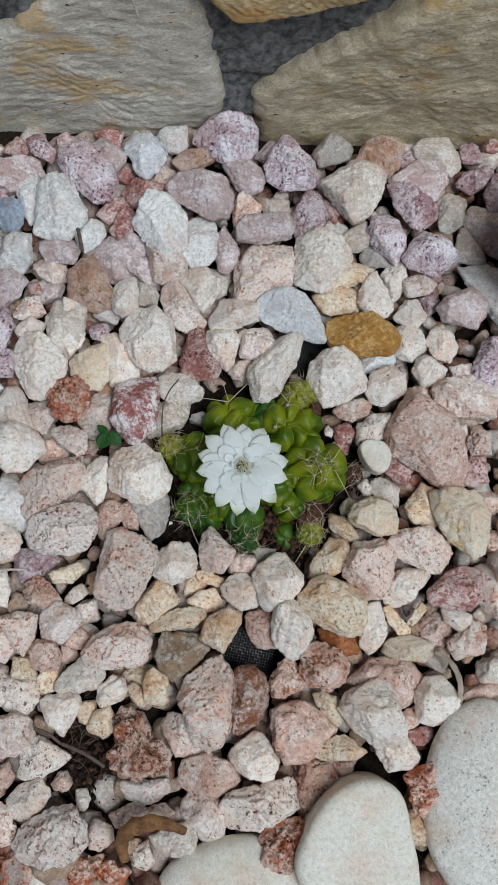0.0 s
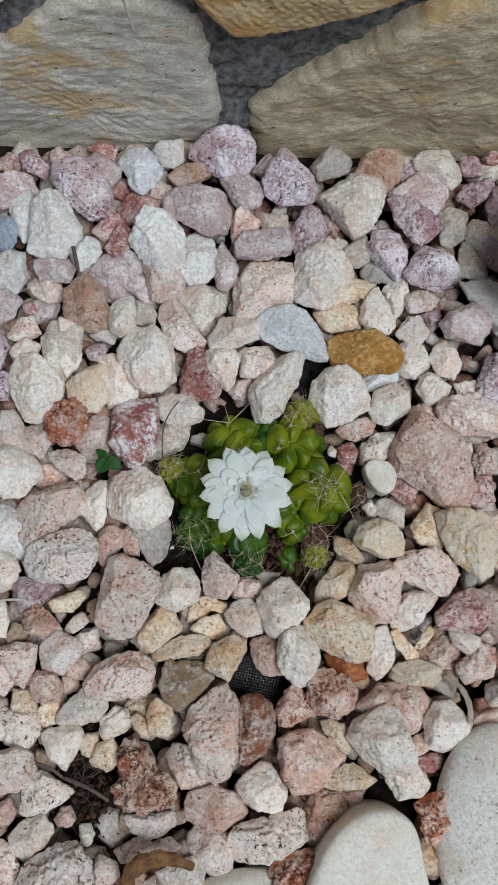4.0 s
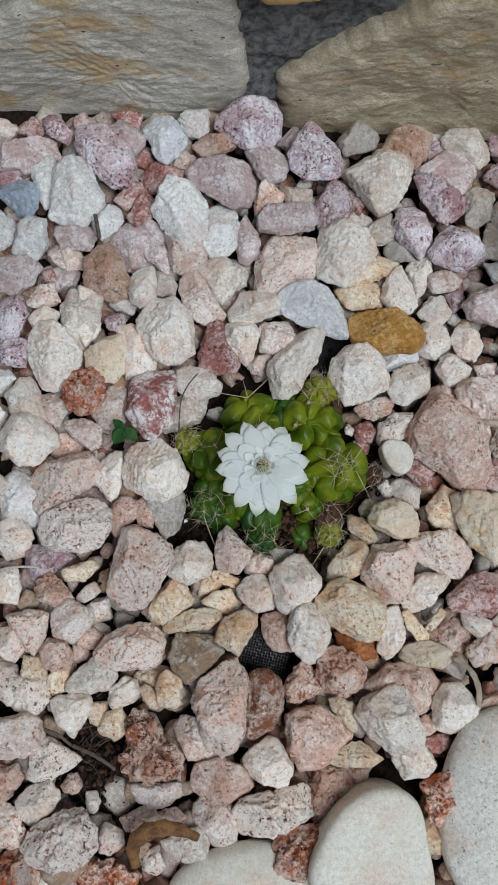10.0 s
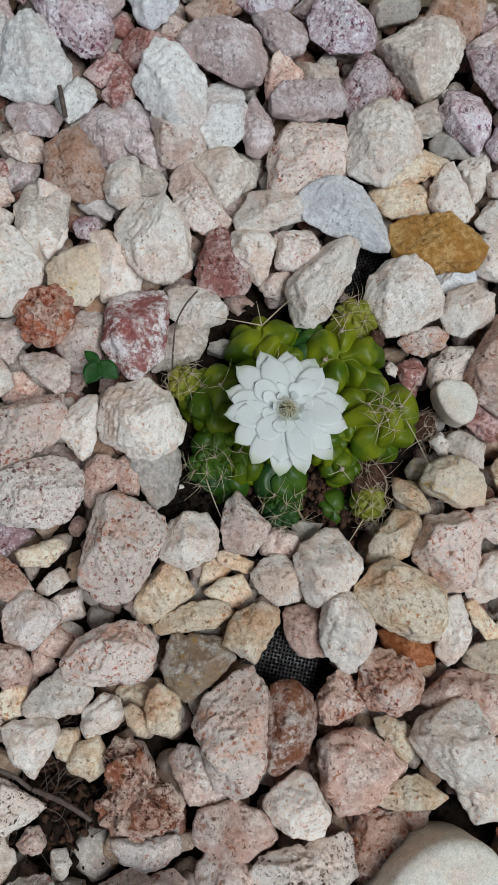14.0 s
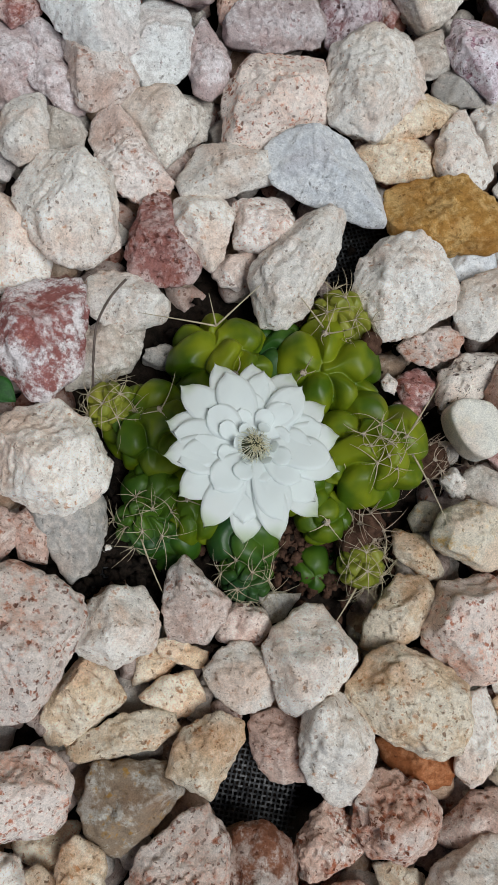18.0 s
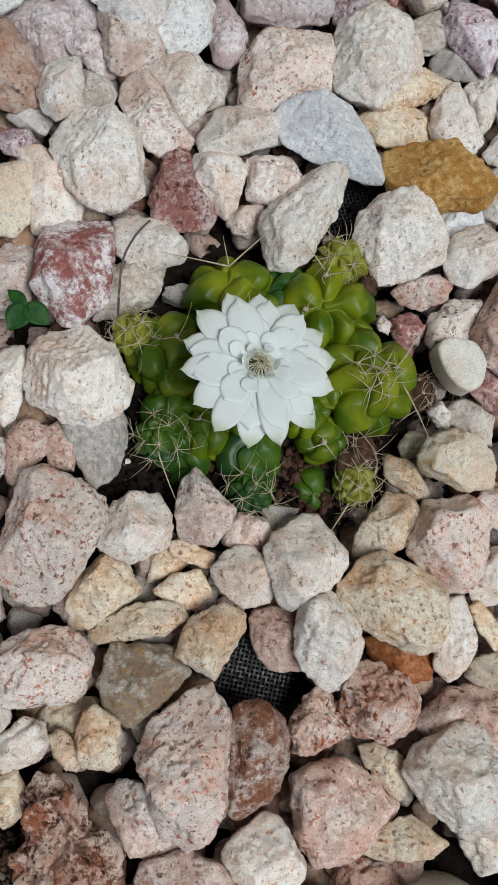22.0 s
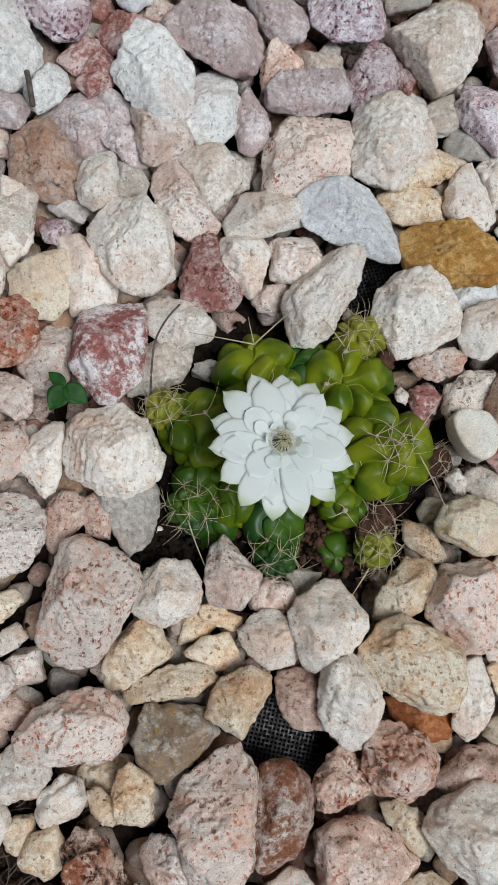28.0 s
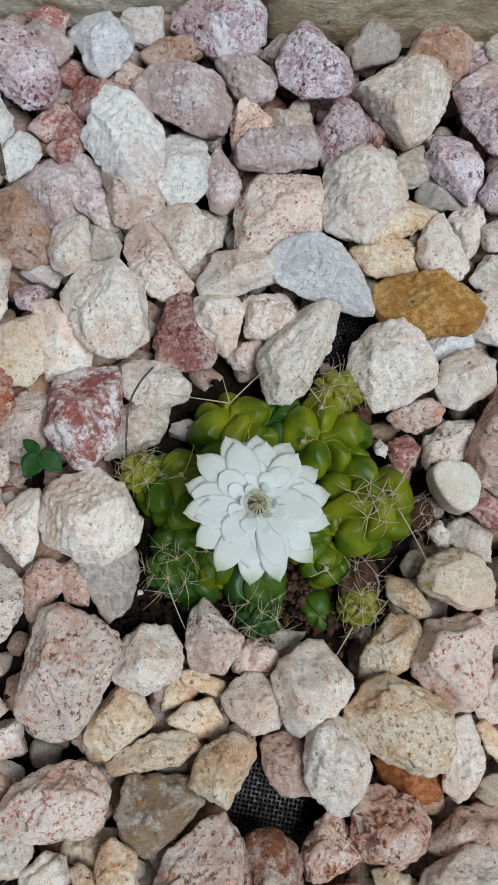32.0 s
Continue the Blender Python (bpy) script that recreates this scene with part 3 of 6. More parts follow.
wall_block(-0.0953, 0.0200, [(-87, 0.13), (-1, 0.0852), (9, 0.0837), (39, 0.1022), (85, 0.0942), (97, 0.0888), (124, 0.0722), (150, 0.1), (176, 0.16)], 0.013, wall_mats[0], 1, wall)
wall_block(0.1091, 0.0286, [(-180, 0.1027), (-172, 0.105), (-87, 0.14), (6, 0.13), (99, 0.0943), (103, 0.091), (133, 0.0701), (146, 0.0808)], 0.016, wall_mats[1], 2, wall)
wall_block(0.0259, 0.1376, [(-142, 0.0591), (-139, 0.058), (-123, 0.0563), (-80, 0.0381), (-66, 0.0352), (-56, 0.0386), (-7, 0.0801), (94, 0.055), (178, 0.0735)], 0.02, wall_mats[2], 3, wall)
wall_block(-0.1342, 0.1296, [(-69, 0.0251), (-56, 0.0205), (-34, 0.0181), (-15, 0.0221), (94, 0.055), (170, 0.06)], 0.018, wall_mats[0], 4, wall)
wall_block(-1.294, 0.045, [(-8, 0.098), (56, 0.0996), (88, 0.065), (129, 0.0975), (179, 0.098), (264, 0.065)], 0.013, wall_mats[2], 14, wall)
wall_block(-1.068, 0.045, [(1, 0.1), (54, 0.1015), (89, 0.065), (128, 0.0993), (177, 0.1), (269, 0.065)], 0.014, wall_mats[2], 15, wall)
wall_block(-0.803, 0.045, [(3, 0.1374), (54, 0.1367), (90, 0.065), (135, 0.1338), (182, 0.1374), (268, 0.065)], 0.019, wall_mats[1], 16, wall)
wall_block(-0.512, 0.045, [(-1, 0.125), (54, 0.125), (93, 0.065), (127, 0.1224), (179, 0.125), (273, 0.065)], 0.014, wall_mats[1], 17, wall)
wall_block(0.653, 0.045, [(-3, 0.1426), (50, 0.1415), (91, 0.065), (132, 0.1385), (179, 0.1426), (267, 0.065)], 0.018, wall_mats[0], 18, wall)
wall_block(0.923, 0.045, [(2, 0.0992), (56, 0.1007), (93, 0.065), (129, 0.0986), (177, 0.0992), (272, 0.065)], 0.019, wall_mats[2], 19, wall)
wall_block(1.161, 0.045, [(-2, 0.1113), (56, 0.1121), (83, 0.065), (132, 0.1097), (181, 0.1113), (265, 0.065)], 0.018, wall_mats[0], 20, wall)
wall_block(1.457, 0.045, [(-6, 0.1565), (52, 0.1546), (92, 0.065), (133, 0.1513), (174, 0.1565), (269, 0.065)], 0.018, wall_mats[1], 21, wall)
wall_block(-1.196, 0.198, [(5, 0.0958), (51, 0.0976), (91, 0.0725), (127, 0.0955), (184, 0.0958), (270, 0.0725)], 0.014, wall_mats[1], 22, wall)
wall_block(-0.921, 0.198, [(2, 0.1515), (57, 0.1499), (93, 0.0725), (131, 0.1467), (178, 0.1515), (268, 0.0725)], 0.017, wall_mats[1], 23, wall)
wall_block(-0.624, 0.198, [(-4, 0.1178), (53, 0.1182), (89, 0.0725), (131, 0.1157), (182, 0.1178), (266, 0.0725)], 0.016, wall_mats[1], 24, wall)
wall_block(0.528, 0.198, [(1, 0.1196), (54, 0.1199), (92, 0.0725), (128, 0.1174), (180, 0.1196), (270, 0.0725)], 0.019, wall_mats[0], 25, wall)
wall_block(0.795, 0.198, [(8, 0.1195), (59, 0.1199), (94, 0.0725), (124, 0.1173), (179, 0.1195), (268, 0.0725)], 0.017, wall_mats[2], 26, wall)
wall_block(1.101, 0.198, [(3, 0.1583), (51, 0.1563), (87, 0.0725), (128, 0.153), (180, 0.1583), (272, 0.0725)], 0.015, wall_mats[2], 27, wall)
wall_block(1.398, 0.198, [(2, 0.1103), (55, 0.1112), (95, 0.0725), (132, 0.1089), (184, 0.1103), (267, 0.0725)], 0.015, wall_mats[0], 28, wall)
wall_block(-1.294, 0.352, [(2, 0.0982), (54, 0.0998), (89, 0.0675), (131, 0.0977), (178, 0.0982), (267, 0.0675)], 0.019, wall_mats[2], 29, wall)
wall_block(-1.059, 0.352, [(-1, 0.1091), (53, 0.11), (86, 0.0675), (126, 0.1077), (182, 0.1091), (273, 0.0675)], 0.013, wall_mats[2], 30, wall)
wall_block(-0.783, 0.352, [(0, 0.1388), (50, 0.138), (89, 0.0675), (130, 0.135), (178, 0.1388), (269, 0.0675)], 0.013, wall_mats[1], 31, wall)
wall_block(-0.470, 0.352, [(3, 0.1457), (54, 0.1445), (90, 0.0675), (132, 0.1414), (182, 0.1457), (275, 0.0675)], 0.014, wall_mats[0], 32, wall)
wall_block(-0.176, 0.352, [(0, 0.1204), (58, 0.1207), (93, 0.0675), (133, 0.1181), (180, 0.1204), (275, 0.0675)], 0.018, wall_mats[2], 33, wall)
wall_block(0.100, 0.352, [(2, 0.1281), (53, 0.128), (96, 0.0675), (133, 0.1252), (187, 0.1281), (270, 0.0675)], 0.015, wall_mats[0], 34, wall)
wall_block(0.397, 0.352, [(-2, 0.14), (56, 0.1391), (90, 0.0675), (135, 0.1362), (178, 0.14), (273, 0.0675)], 0.017, wall_mats[2], 35, wall)
wall_block(0.679, 0.352, [(-2, 0.1147), (51, 0.1153), (90, 0.0675), (133, 0.1129), (180, 0.1147), (272, 0.0675)], 0.019, wall_mats[0], 36, wall)
wall_block(0.959, 0.352, [(-1, 0.137), (50, 0.1363), (92, 0.0675), (125, 0.1334), (182, 0.137), (270, 0.0675)], 0.020, wall_mats[1], 37, wall)
wall_block(1.226, 0.352, [(-2, 0.1015), (56, 0.1029), (88, 0.0675), (129, 0.1007), (180, 0.1015), (270, 0.0675)], 0.013, wall_mats[1], 38, wall)
wall_block(1.493, 0.352, [(-6, 0.1382), (55, 0.1374), (86, 0.0675), (133, 0.1345), (184, 0.1382), (264, 0.0675)], 0.014, wall_mats[1], 39, wall)
wall_block(-1.138, 0.502, [(-3, 0.1541), (57, 0.1523), (89, 0.0675), (125, 0.1491), (179, 0.1541), (270, 0.0675)], 0.013, wall_mats[1], 40, wall)
wall_block(-0.801, 0.502, [(-4, 0.1545), (57, 0.1527), (92, 0.0675), (127, 0.1495), (178, 0.1545), (270, 0.0675)], 0.017, wall_mats[1], 41, wall)
wall_block(-0.502, 0.502, [(1, 0.1167), (52, 0.1172), (88, 0.0675), (130, 0.1147), (187, 0.1167), (269, 0.0675)], 0.019, wall_mats[2], 42, wall)
wall_block(-0.255, 0.502, [(1, 0.1024), (62, 0.1038), (88, 0.0675), (132, 0.1016), (180, 0.1024), (272, 0.0675)], 0.017, wall_mats[0], 43, wall)
wall_block(0.001, 0.502, [(0, 0.126), (55, 0.1259), (87, 0.0675), (128, 0.1232), (182, 0.126), (273, 0.0675)], 0.016, wall_mats[1], 44, wall)
wall_block(0.286, 0.502, [(2, 0.1313), (55, 0.1309), (93, 0.0675), (132, 0.1281), (180, 0.1313), (272, 0.0675)], 0.015, wall_mats[1], 45, wall)
wall_block(0.547, 0.502, [(-1, 0.1015), (57, 0.1029), (96, 0.0675), (129, 0.1008), (180, 0.1015), (270, 0.0675)], 0.019, wall_mats[2], 46, wall)
wall_block(0.773, 0.502, [(4, 0.0965), (53, 0.0982), (94, 0.0675), (132, 0.0961), (178, 0.0965), (271, 0.0675)], 0.018, wall_mats[2], 47, wall)
wall_block(1.028, 0.502, [(5, 0.1302), (52, 0.1299), (96, 0.0675), (130, 0.1271), (183, 0.1302), (270, 0.0675)], 0.014, wall_mats[2], 48, wall)
wall_block(1.306, 0.502, [(-3, 0.1199), (51, 0.1203), (91, 0.0675), (128, 0.1177), (175, 0.1199), (268, 0.0675)], 0.012, wall_mats[0], 49, wall)
wall_block(-1.234, 0.652, [(3, 0.1577), (60, 0.1557), (90, 0.0675), (127, 0.1524), (176, 0.1577), (270, 0.0675)], 0.018, wall_mats[1], 50, wall)
wall_block(-0.929, 0.652, [(-1, 0.1201), (56, 0.1204), (89, 0.0675), (129, 0.1178), (176, 0.1201), (265, 0.0675)], 0.017, wall_mats[0], 51, wall)
wall_block(-0.685, 0.652, [(-3, 0.0953), (57, 0.0971), (90, 0.0675), (139, 0.0951), (183, 0.0953), (268, 0.0675)], 0.018, wall_mats[2], 52, wall)
wall_block(-0.447, 0.652, [(3, 0.1147), (53, 0.1153), (81, 0.0675), (132, 0.1129), (178, 0.1147), (274, 0.0675)], 0.018, wall_mats[0], 53, wall)
wall_block(-0.145, 0.652, [(5, 0.1591), (52, 0.1571), (91, 0.0675), (134, 0.1537), (180, 0.1591), (270, 0.0675)], 0.018, wall_mats[1], 54, wall)
wall_block(0.201, 0.652, [(2, 0.1593), (57, 0.1573), (97, 0.0675), (129, 0.1539), (177, 0.1593), (272, 0.0675)], 0.016, wall_mats[0], 55, wall)
wall_block(0.544, 0.652, [(0, 0.1553), (59, 0.1535), (88, 0.0675), (130, 0.1502), (172, 0.1553), (267, 0.0675)], 0.018, wall_mats[2], 56, wall)
wall_block(0.827, 0.652, [(-4, 0.1003), (57, 0.1018), (91, 0.0675), (126, 0.0997), (182, 0.1003), (271, 0.0675)], 0.015, wall_mats[0], 57, wall)
wall_block(1.061, 0.652, [(5, 0.1055), (56, 0.1067), (90, 0.0675), (128, 0.1044), (179, 0.1055), (273, 0.0675)], 0.016, wall_mats[0], 58, wall)
wall_block(1.292, 0.652, [(4, 0.0972), (57, 0.0989), (90, 0.0675), (124, 0.0968), (181, 0.0972), (272, 0.0675)], 0.014, wall_mats[0], 59, wall)
wall_block(-1.174, 0.818, [(-1, 0.1181), (54, 0.1185), (89, 0.0825), (127, 0.116), (184, 0.1181), (270, 0.0825)], 0.015, wall_mats[0], 60, wall)
wall_block(-0.873, 0.818, [(4, 0.1546), (56, 0.1528), (88, 0.0825), (134, 0.1496), (184, 0.1546), (273, 0.0825)], 0.017, wall_mats[2], 61, wall)
wall_block(-0.542, 0.818, [(2, 0.149), (57, 0.1476), (88, 0.0825), (134, 0.1445), (181, 0.149), (276, 0.0825)], 0.016, wall_mats[1], 62, wall)
wall_block(-0.258, 0.818, [(-1, 0.1065), (56, 0.1076), (92, 0.0825), (132, 0.1053), (178, 0.1065), (270, 0.0825)], 0.018, wall_mats[1], 63, wall)
wall_block(0.017, 0.818, [(0, 0.1412), (55, 0.1402), (91, 0.0825), (133, 0.1372), (177, 0.1412), (266, 0.0825)], 0.019, wall_mats[2], 64, wall)
wall_block(0.282, 0.818, [(0, 0.0956), (56, 0.0974), (87, 0.0825), (132, 0.0953), (175, 0.0956), (272, 0.0825)], 0.017, wall_mats[2], 65, wall)
wall_block(0.519, 0.818, [(2, 0.1132), (54, 0.1139), (88, 0.0825), (129, 0.1115), (181, 0.1132), (270, 0.0825)], 0.016, wall_mats[0], 66, wall)
wall_block(0.793, 0.818, [(-1, 0.1332), (53, 0.1328), (94, 0.0825), (133, 0.1299), (184, 0.1332), (270, 0.0825)], 0.014, wall_mats[2], 67, wall)
wall_block(1.112, 0.818, [(-1, 0.1572), (57, 0.1552), (92, 0.0825), (128, 0.1519), (180, 0.1572), (270, 0.0825)], 0.013, wall_mats[0], 68, wall)
wall_block(1.407, 0.818, [(0, 0.1104), (48, 0.1113), (91, 0.0825), (130, 0.109), (177, 0.1104), (272, 0.0825)], 0.015, wall_mats[1], 69, wall)

# ---- terracotta pot ----
def lathe(profile, turns=64):
    verts, faces = [], []
    for r, z in profile:
        for k in range(turns):
            a = 2 * math.pi * k / turns
            verts.append((r * math.cos(a), r * math.sin(a), z))
    for j in range(len(profile) - 1):
        for k in range(turns):
            i, n = j * turns + k, j * turns + (k + 1) % turns
            faces.append((i, n, n + turns, i + turns))
    return verts, faces


pot = new("plant_pot")
pot.location = (0.2041, 0.2222, -0.0160)
tagged(pot, "reddish-brown terracotta plant pot standing on the gravel", "plant pot")
part("body", mesh_of("body", *lathe([(0.001, 0.0), (0.03, 0.0), (0.032, 0.002), (0.041, 0.052), (0.039, 0.052), (0.031, 0.006), (0.001, 0.006)]), pot_mat), pot)
part("rim", mesh_of("rim", *lathe([(0.0415, 0.048), (0.0455, 0.049), (0.0465, 0.052), (0.047, 0.066), (0.0455, 0.068), (0.0425, 0.067), (0.041, 0.05)]), pot_mat), pot)
part("soil", mesh_of("soil", *lathe([(0.0005, 0.056), (0.02, 0.0565), (0.0415, 0.055), (0.0385, 0.05)]), soil_mat), pot, "dark potting soil")

TINY0 = ([tuple(v.co.normalized()) for v in ball(1)[0].vertices], [tuple(f.vertices) for f in ball(1)[0].polygons])
# ---- cactus ----
cactus = new("cactus")
cactus.location = (0.004, 0.088, -0.014)
tagged(cactus, "clump of glossy green chin cacti with one open white flower", "cactus")
BASE = Vector(cactus.location)


def cactus_body(x, y, top, r, flatness, chins, skin_of, seed, lean=(0, 0), label=""):
    """A globular cactus head of plump chins with sharp creases between them; returns it and the places of its areoles.
    chins: how many, and how deep the creases are."""
    rng = np.random.default_rng(seed)
    rows, cols = 76, 140
    th, ph = np.linspace(0.015, 2.4, rows), np.linspace(0, 2 * np.pi, cols, endpoint=False)
    t, p = np.meshgrid(th, ph, indexing="ij")
    d = np.stack([np.sin(t) * np.cos(p), np.sin(t) * np.sin(p), np.cos(t)], -1).reshape(-1, 3)
    # chins stand in a spiral from the crown down, each drawn out along its own slant
    number, depth = chins
    first, turn = rng.uniform(0, 6.28), 2.39996
    best, second = np.full(len(d), 9.0), np.full(len(d), 9.0)
    swell = np.zeros(len(d))
    seats = []
    warp = d + 0.13 * np.stack([ripple(rng, d, 3.0, 8) for k in range(3)], 1)
    for k in range(number):
        tc = 2.25 * math.sqrt((k + 0.35) / number)
        pc = first + turn * k + rng.normal() * 0.12
        c = np.array((math.sin(tc) * math.cos(pc), math.sin(tc) * math.sin(pc), math.cos(tc)))
        down = np.array((math.cos(tc) * math.cos(pc), math.cos(tc) * math.sin(pc), -math.sin(tc)))
        side = np.cross(c, down)
        a = rng.uniform(-0.9, 0.9)
        u, v = down * math.cos(a) + side * math.sin(a), side * math.cos(a) - down * math.sin(a)
        size = rng.uniform(0.85, 1.2)
        off = warp - c
        gap = np.sqrt((off @ c) ** 2 + (off @ u / 2.1) ** 2 + (off @ v / 0.74) ** 2) / size
        closer = gap < best
        second = np.where(closer, best, np.minimum(second, gap))
        best = np.where(closer, gap, best)
        seats.append((c, tc))
    crease = np.clip((second - best) * math.sqrt(number) * 0.55, 0, 1)
    swell = 1 - (1 - crease) ** 2.0
    rad = 1.0 - depth + depth * swell + 0.5 * depth * (0.5 - best * math.sqrt(number) * 0.3).clip(-1, 1) * 0.5 + 0.02 * ripple(rng, d, 2.2, 8) + 0.008 * ripple(rng, d, 6.0, 10)
    v = d * rad[:, None] * (r, r, r * flatness)
    verts = list(v) + [(0, 0, v[:cols, 2].mean())]
    faces = [(i * cols + j, (i + 1) * cols + j, (i + 1) * cols + (j + 1) % cols, i * cols + (j + 1) % cols) for i in range(rows - 1) for j in range(cols)]
    faces += [(len(verts) - 1, j, (j + 1) % cols) for j in range(cols)]
    ob = part("head", mesh_of("head", verts, faces, skin_of), cactus, label)
    ob.matrix_local = pose(x - BASE.x, y - BASE.y, top - r * flatness - BASE.z, lean[0], lean[1], 0)
    spots = []
    for w, tc in seats:
        if tc < 1.35:
            i = int(np.argmax(d @ w))
            spots.append((Vector(v[i]), Vector(d[i])))
    return ob, spots


def areole(parent, at, way, spines, length, radius, seed, mat_of=None, spread=0.9):
    """A woolly cushion with a spray of spines on a head's skin."""
    rng = np.random.default_rng(seed)
    _, dirs = TINY
    wool = part("areole", mesh_of("areole", dirs * (1 + 0.25 * rng.normal(size=(len(dirs), 1))) * radius * 3.2, TINY_FACES, wool_mat), parent)
    wool.location = at
    pieces = []
    side = way.orthogonal().normalized()
    other = way.cross(side)
    for k in range(spines):
        a = 2 * math.pi * (k + rng.uniform(0, 0.6)) / spines
        out = side * math.cos(a) + other * math.sin(a)
        d = way * rng.uniform(0.1, 1.0) + out * spread * rng.uniform(0.6, 1.2)
        pieces.append(strand(at, d, length * rng.uniform(0.45, 1.2), radius * rng.uniform(0.8, 1.2), out * rng.uniform(-0.6, 0.3) - way * rng.uniform(-0.3, 1.2) + Vector(rng.normal(size=3)) * 0.5))
    if spines < 5:
        for piece in pieces:
            part("spine", mesh_of("spine", *piece, mat_of or spine_mat), parent)
    else:
        tagged(part("spine_tuft", mesh_of("spine_tuft", *joined(pieces), mat_of or spine_mat), parent), kind="stuff")


def small_ball(level):
    me, dirs = ball(level)
    return (me, dirs), [tuple(f.vertices) for f in me.polygons]


TINY, TINY_FACES = small_ball(2)

BIG, SMALL = (11, 0.3), (22, 0.24)

# large heads, almost bare
HEADS = [
    (-0.004, 0.1186, 0.012, 0.0180, 0.9, BIG, skin),
    (0.0329, 0.1182, 0.013, 0.0200, 0.9, BIG, skin),
    (0.0459, 0.0895, 0.016, 0.0205, 0.9, (11, 0.29), skin),
    (-0.0270, 0.0960, 0.011, 0.0160, 0.9, BIG, skin),
    (-0.0262, 0.0765, 0.002, 0.0102, 0.9, (7, 0.2), skin_old),
    (-0.0190, 0.0605, -0.004, 0.0110, 0.9, (7, 0.2), skin_old),
    (-0.0115, 0.0680, 0.003, 0.0105, 0.9, (7, 0.2), skin),
    (0.0039, 0.0610, 0.004, 0.0124, 0.9, (8, 0.2), skin_old),
    (0.0302, 0.0675, 0.005, 0.0098, 0.95, (7, 0.22), skin),
    (0.0240, 0.0760, 0.007, 0.0100, 0.95, (7, 0.22), skin),
    (0.0310, 0.0850, 0.008, 0.0098, 0.95, (7, 0.22), skin),
    (0.0303, 0.0514, -0.009, 0.0090, 0.8, (8, 0.2), skin_old),
    (0.0020, 0.0860, 0.012, 0.0230, 0.9, BIG, skin),
    (0.0150, 0.1240, 0.004, 0.0130, 0.9, (7, 0.22), skin_old),
]
for n, (x, y, top, r, flatness, chins, skin_of) in enumerate(HEADS):
    lean = (np.random.default_rng(n).normal(size=2) * 6 + ((0.0835 - y) * 500, (x - 0.0005) * 500)).tolist()
    cactus_body(x, y, top, r, flatness, chins, skin_of, 40 + n, lean, "old dark green head" if skin_of is skin_old else "glossy bright green head")

# single areoles with three stout spines on the large heads
for n, (x, y, which, length) in enumerate([
    (-0.0012, 0.1115, 0, 0.0105), (0.0288, 0.1262, 1, 0.012), (0.0216, 0.1130, 1, 0.01), (-0.0250, 0.0988, 3, 0.0115),
    (0.0292, 0.0647, 8, 0.0105), (-0.0155, 0.0720, 6, 0.008), (0.0045, 0.0680, 7, 0.009), (0.0330, 0.0850, 10, 0.007),
]):
    hx, hy, top, r, flatness = HEADS[which][:5]
    off = Vector((x - hx, y - hy, 0))
    up = math.sqrt(max(0.05, 1 - (off.length / r) ** 2))
    way = Vector((off.x / r, off.y / r, up)).normalized()
    areole(cactus, Vector((x, y, top - r * flatness * (1 - up) * 0.97)) - BASE, way, 3, length, 0.00034, 700 + n, None, 1.0)

# the crown of the largest head: a cluster of spined areoles
hx, hy, top, r, flatness = HEADS[2][:5]
for n in range(11):
    a, far = 2.4 * n, 0.0026 * math.sqrt(n + 0.3)
    off = Vector((math.cos(a) * far + 0.001, math.sin(a) * far - 0.0005, 0))
    up = math.sqrt(1 - (off.length / r) ** 2)
    areole(cactus, Vector((hx + off.x, hy + off.y, top - r * flatness * (1 - up) * 0.97 - 0.0006)) - BASE, Vector((off.x / r, off.y / r, up)).normalized(), 5, 0.0095, 0.00022, 760 + n, None, 1.1)

# small spiny heads round the rim
for n, (x, y, top, r, skin_of) in enumerate([
    (-0.0401, 0.1025, 0.008, 0.0086, skin_young),
    (0.0370, 0.1350, 0.010, 0.0112, skin_young),
    (-0.0284, 0.0655, 0.004, 0.0100, skin_old),
    (0.0041, 0.0485, 0.003, 0.0092, skin_old),
    (0.0428, 0.0513, 0.003, 0.0082, skin_young),
]):
    lean = ((0.0835 - y) * 350, (x - 0.0005) * 350)
    head, spots = cactus_body(x, y, top, r, 0.95, SMALL, skin_of, 300 + n, lean, "small densely spined young head")
    for k, (at, way) in enumerate(spots):
        areole(head, at, way.normalized(), 8, 0.0105, 0.00018, 4000 + 50 * n + k, None, 1.0)

# a few long single spines at the edge of the clump
for n, (start, way, length, bend) in enumerate([
    ((-0.0064, 0.1295, 0.0045), (-1.0, 0.1, 0.15), 0.026, (0, 0, -0.1)),
    ((-0.0064, 0.1295, 0.0045), (0.75, 0.7, 0.3), 0.024, (0, 0, -0.1)),
    ((-0.0064, 0.1295, 0.0045), (-0.25, 0.6, 0.6), 0.012, (0, 0, 0)),
    ((0.056, 0.086, 0.013), (0.45, -0.85, 0.1), 0.026, (0, 0, -0.4)),
    ((0.056, 0.094, 0.013), (0.5, 0.8, 0.3), 0.02, (0, 0, -0.3)),
    ((0.03, 0.128, 0.008), (-0.6, 0.75, 0.2), 0.019, (0, 0, -0.2)),
    ((-0.03, 0.06, 0.0), (0.3, -0.9, 0.0), 0.026, (0.2, 0, -0.3)),
    ((0.04, 0.044, -0.002), (-0.5, -0.8, 0.0), 0.017, (0, 0, -0.3)),
]):
    part("spine", mesh_of("spine", *strand(Vector(start) - BASE, way, length, 0.0004, bend, 8), spine_mat), cactus, "long straw-coloured spine")

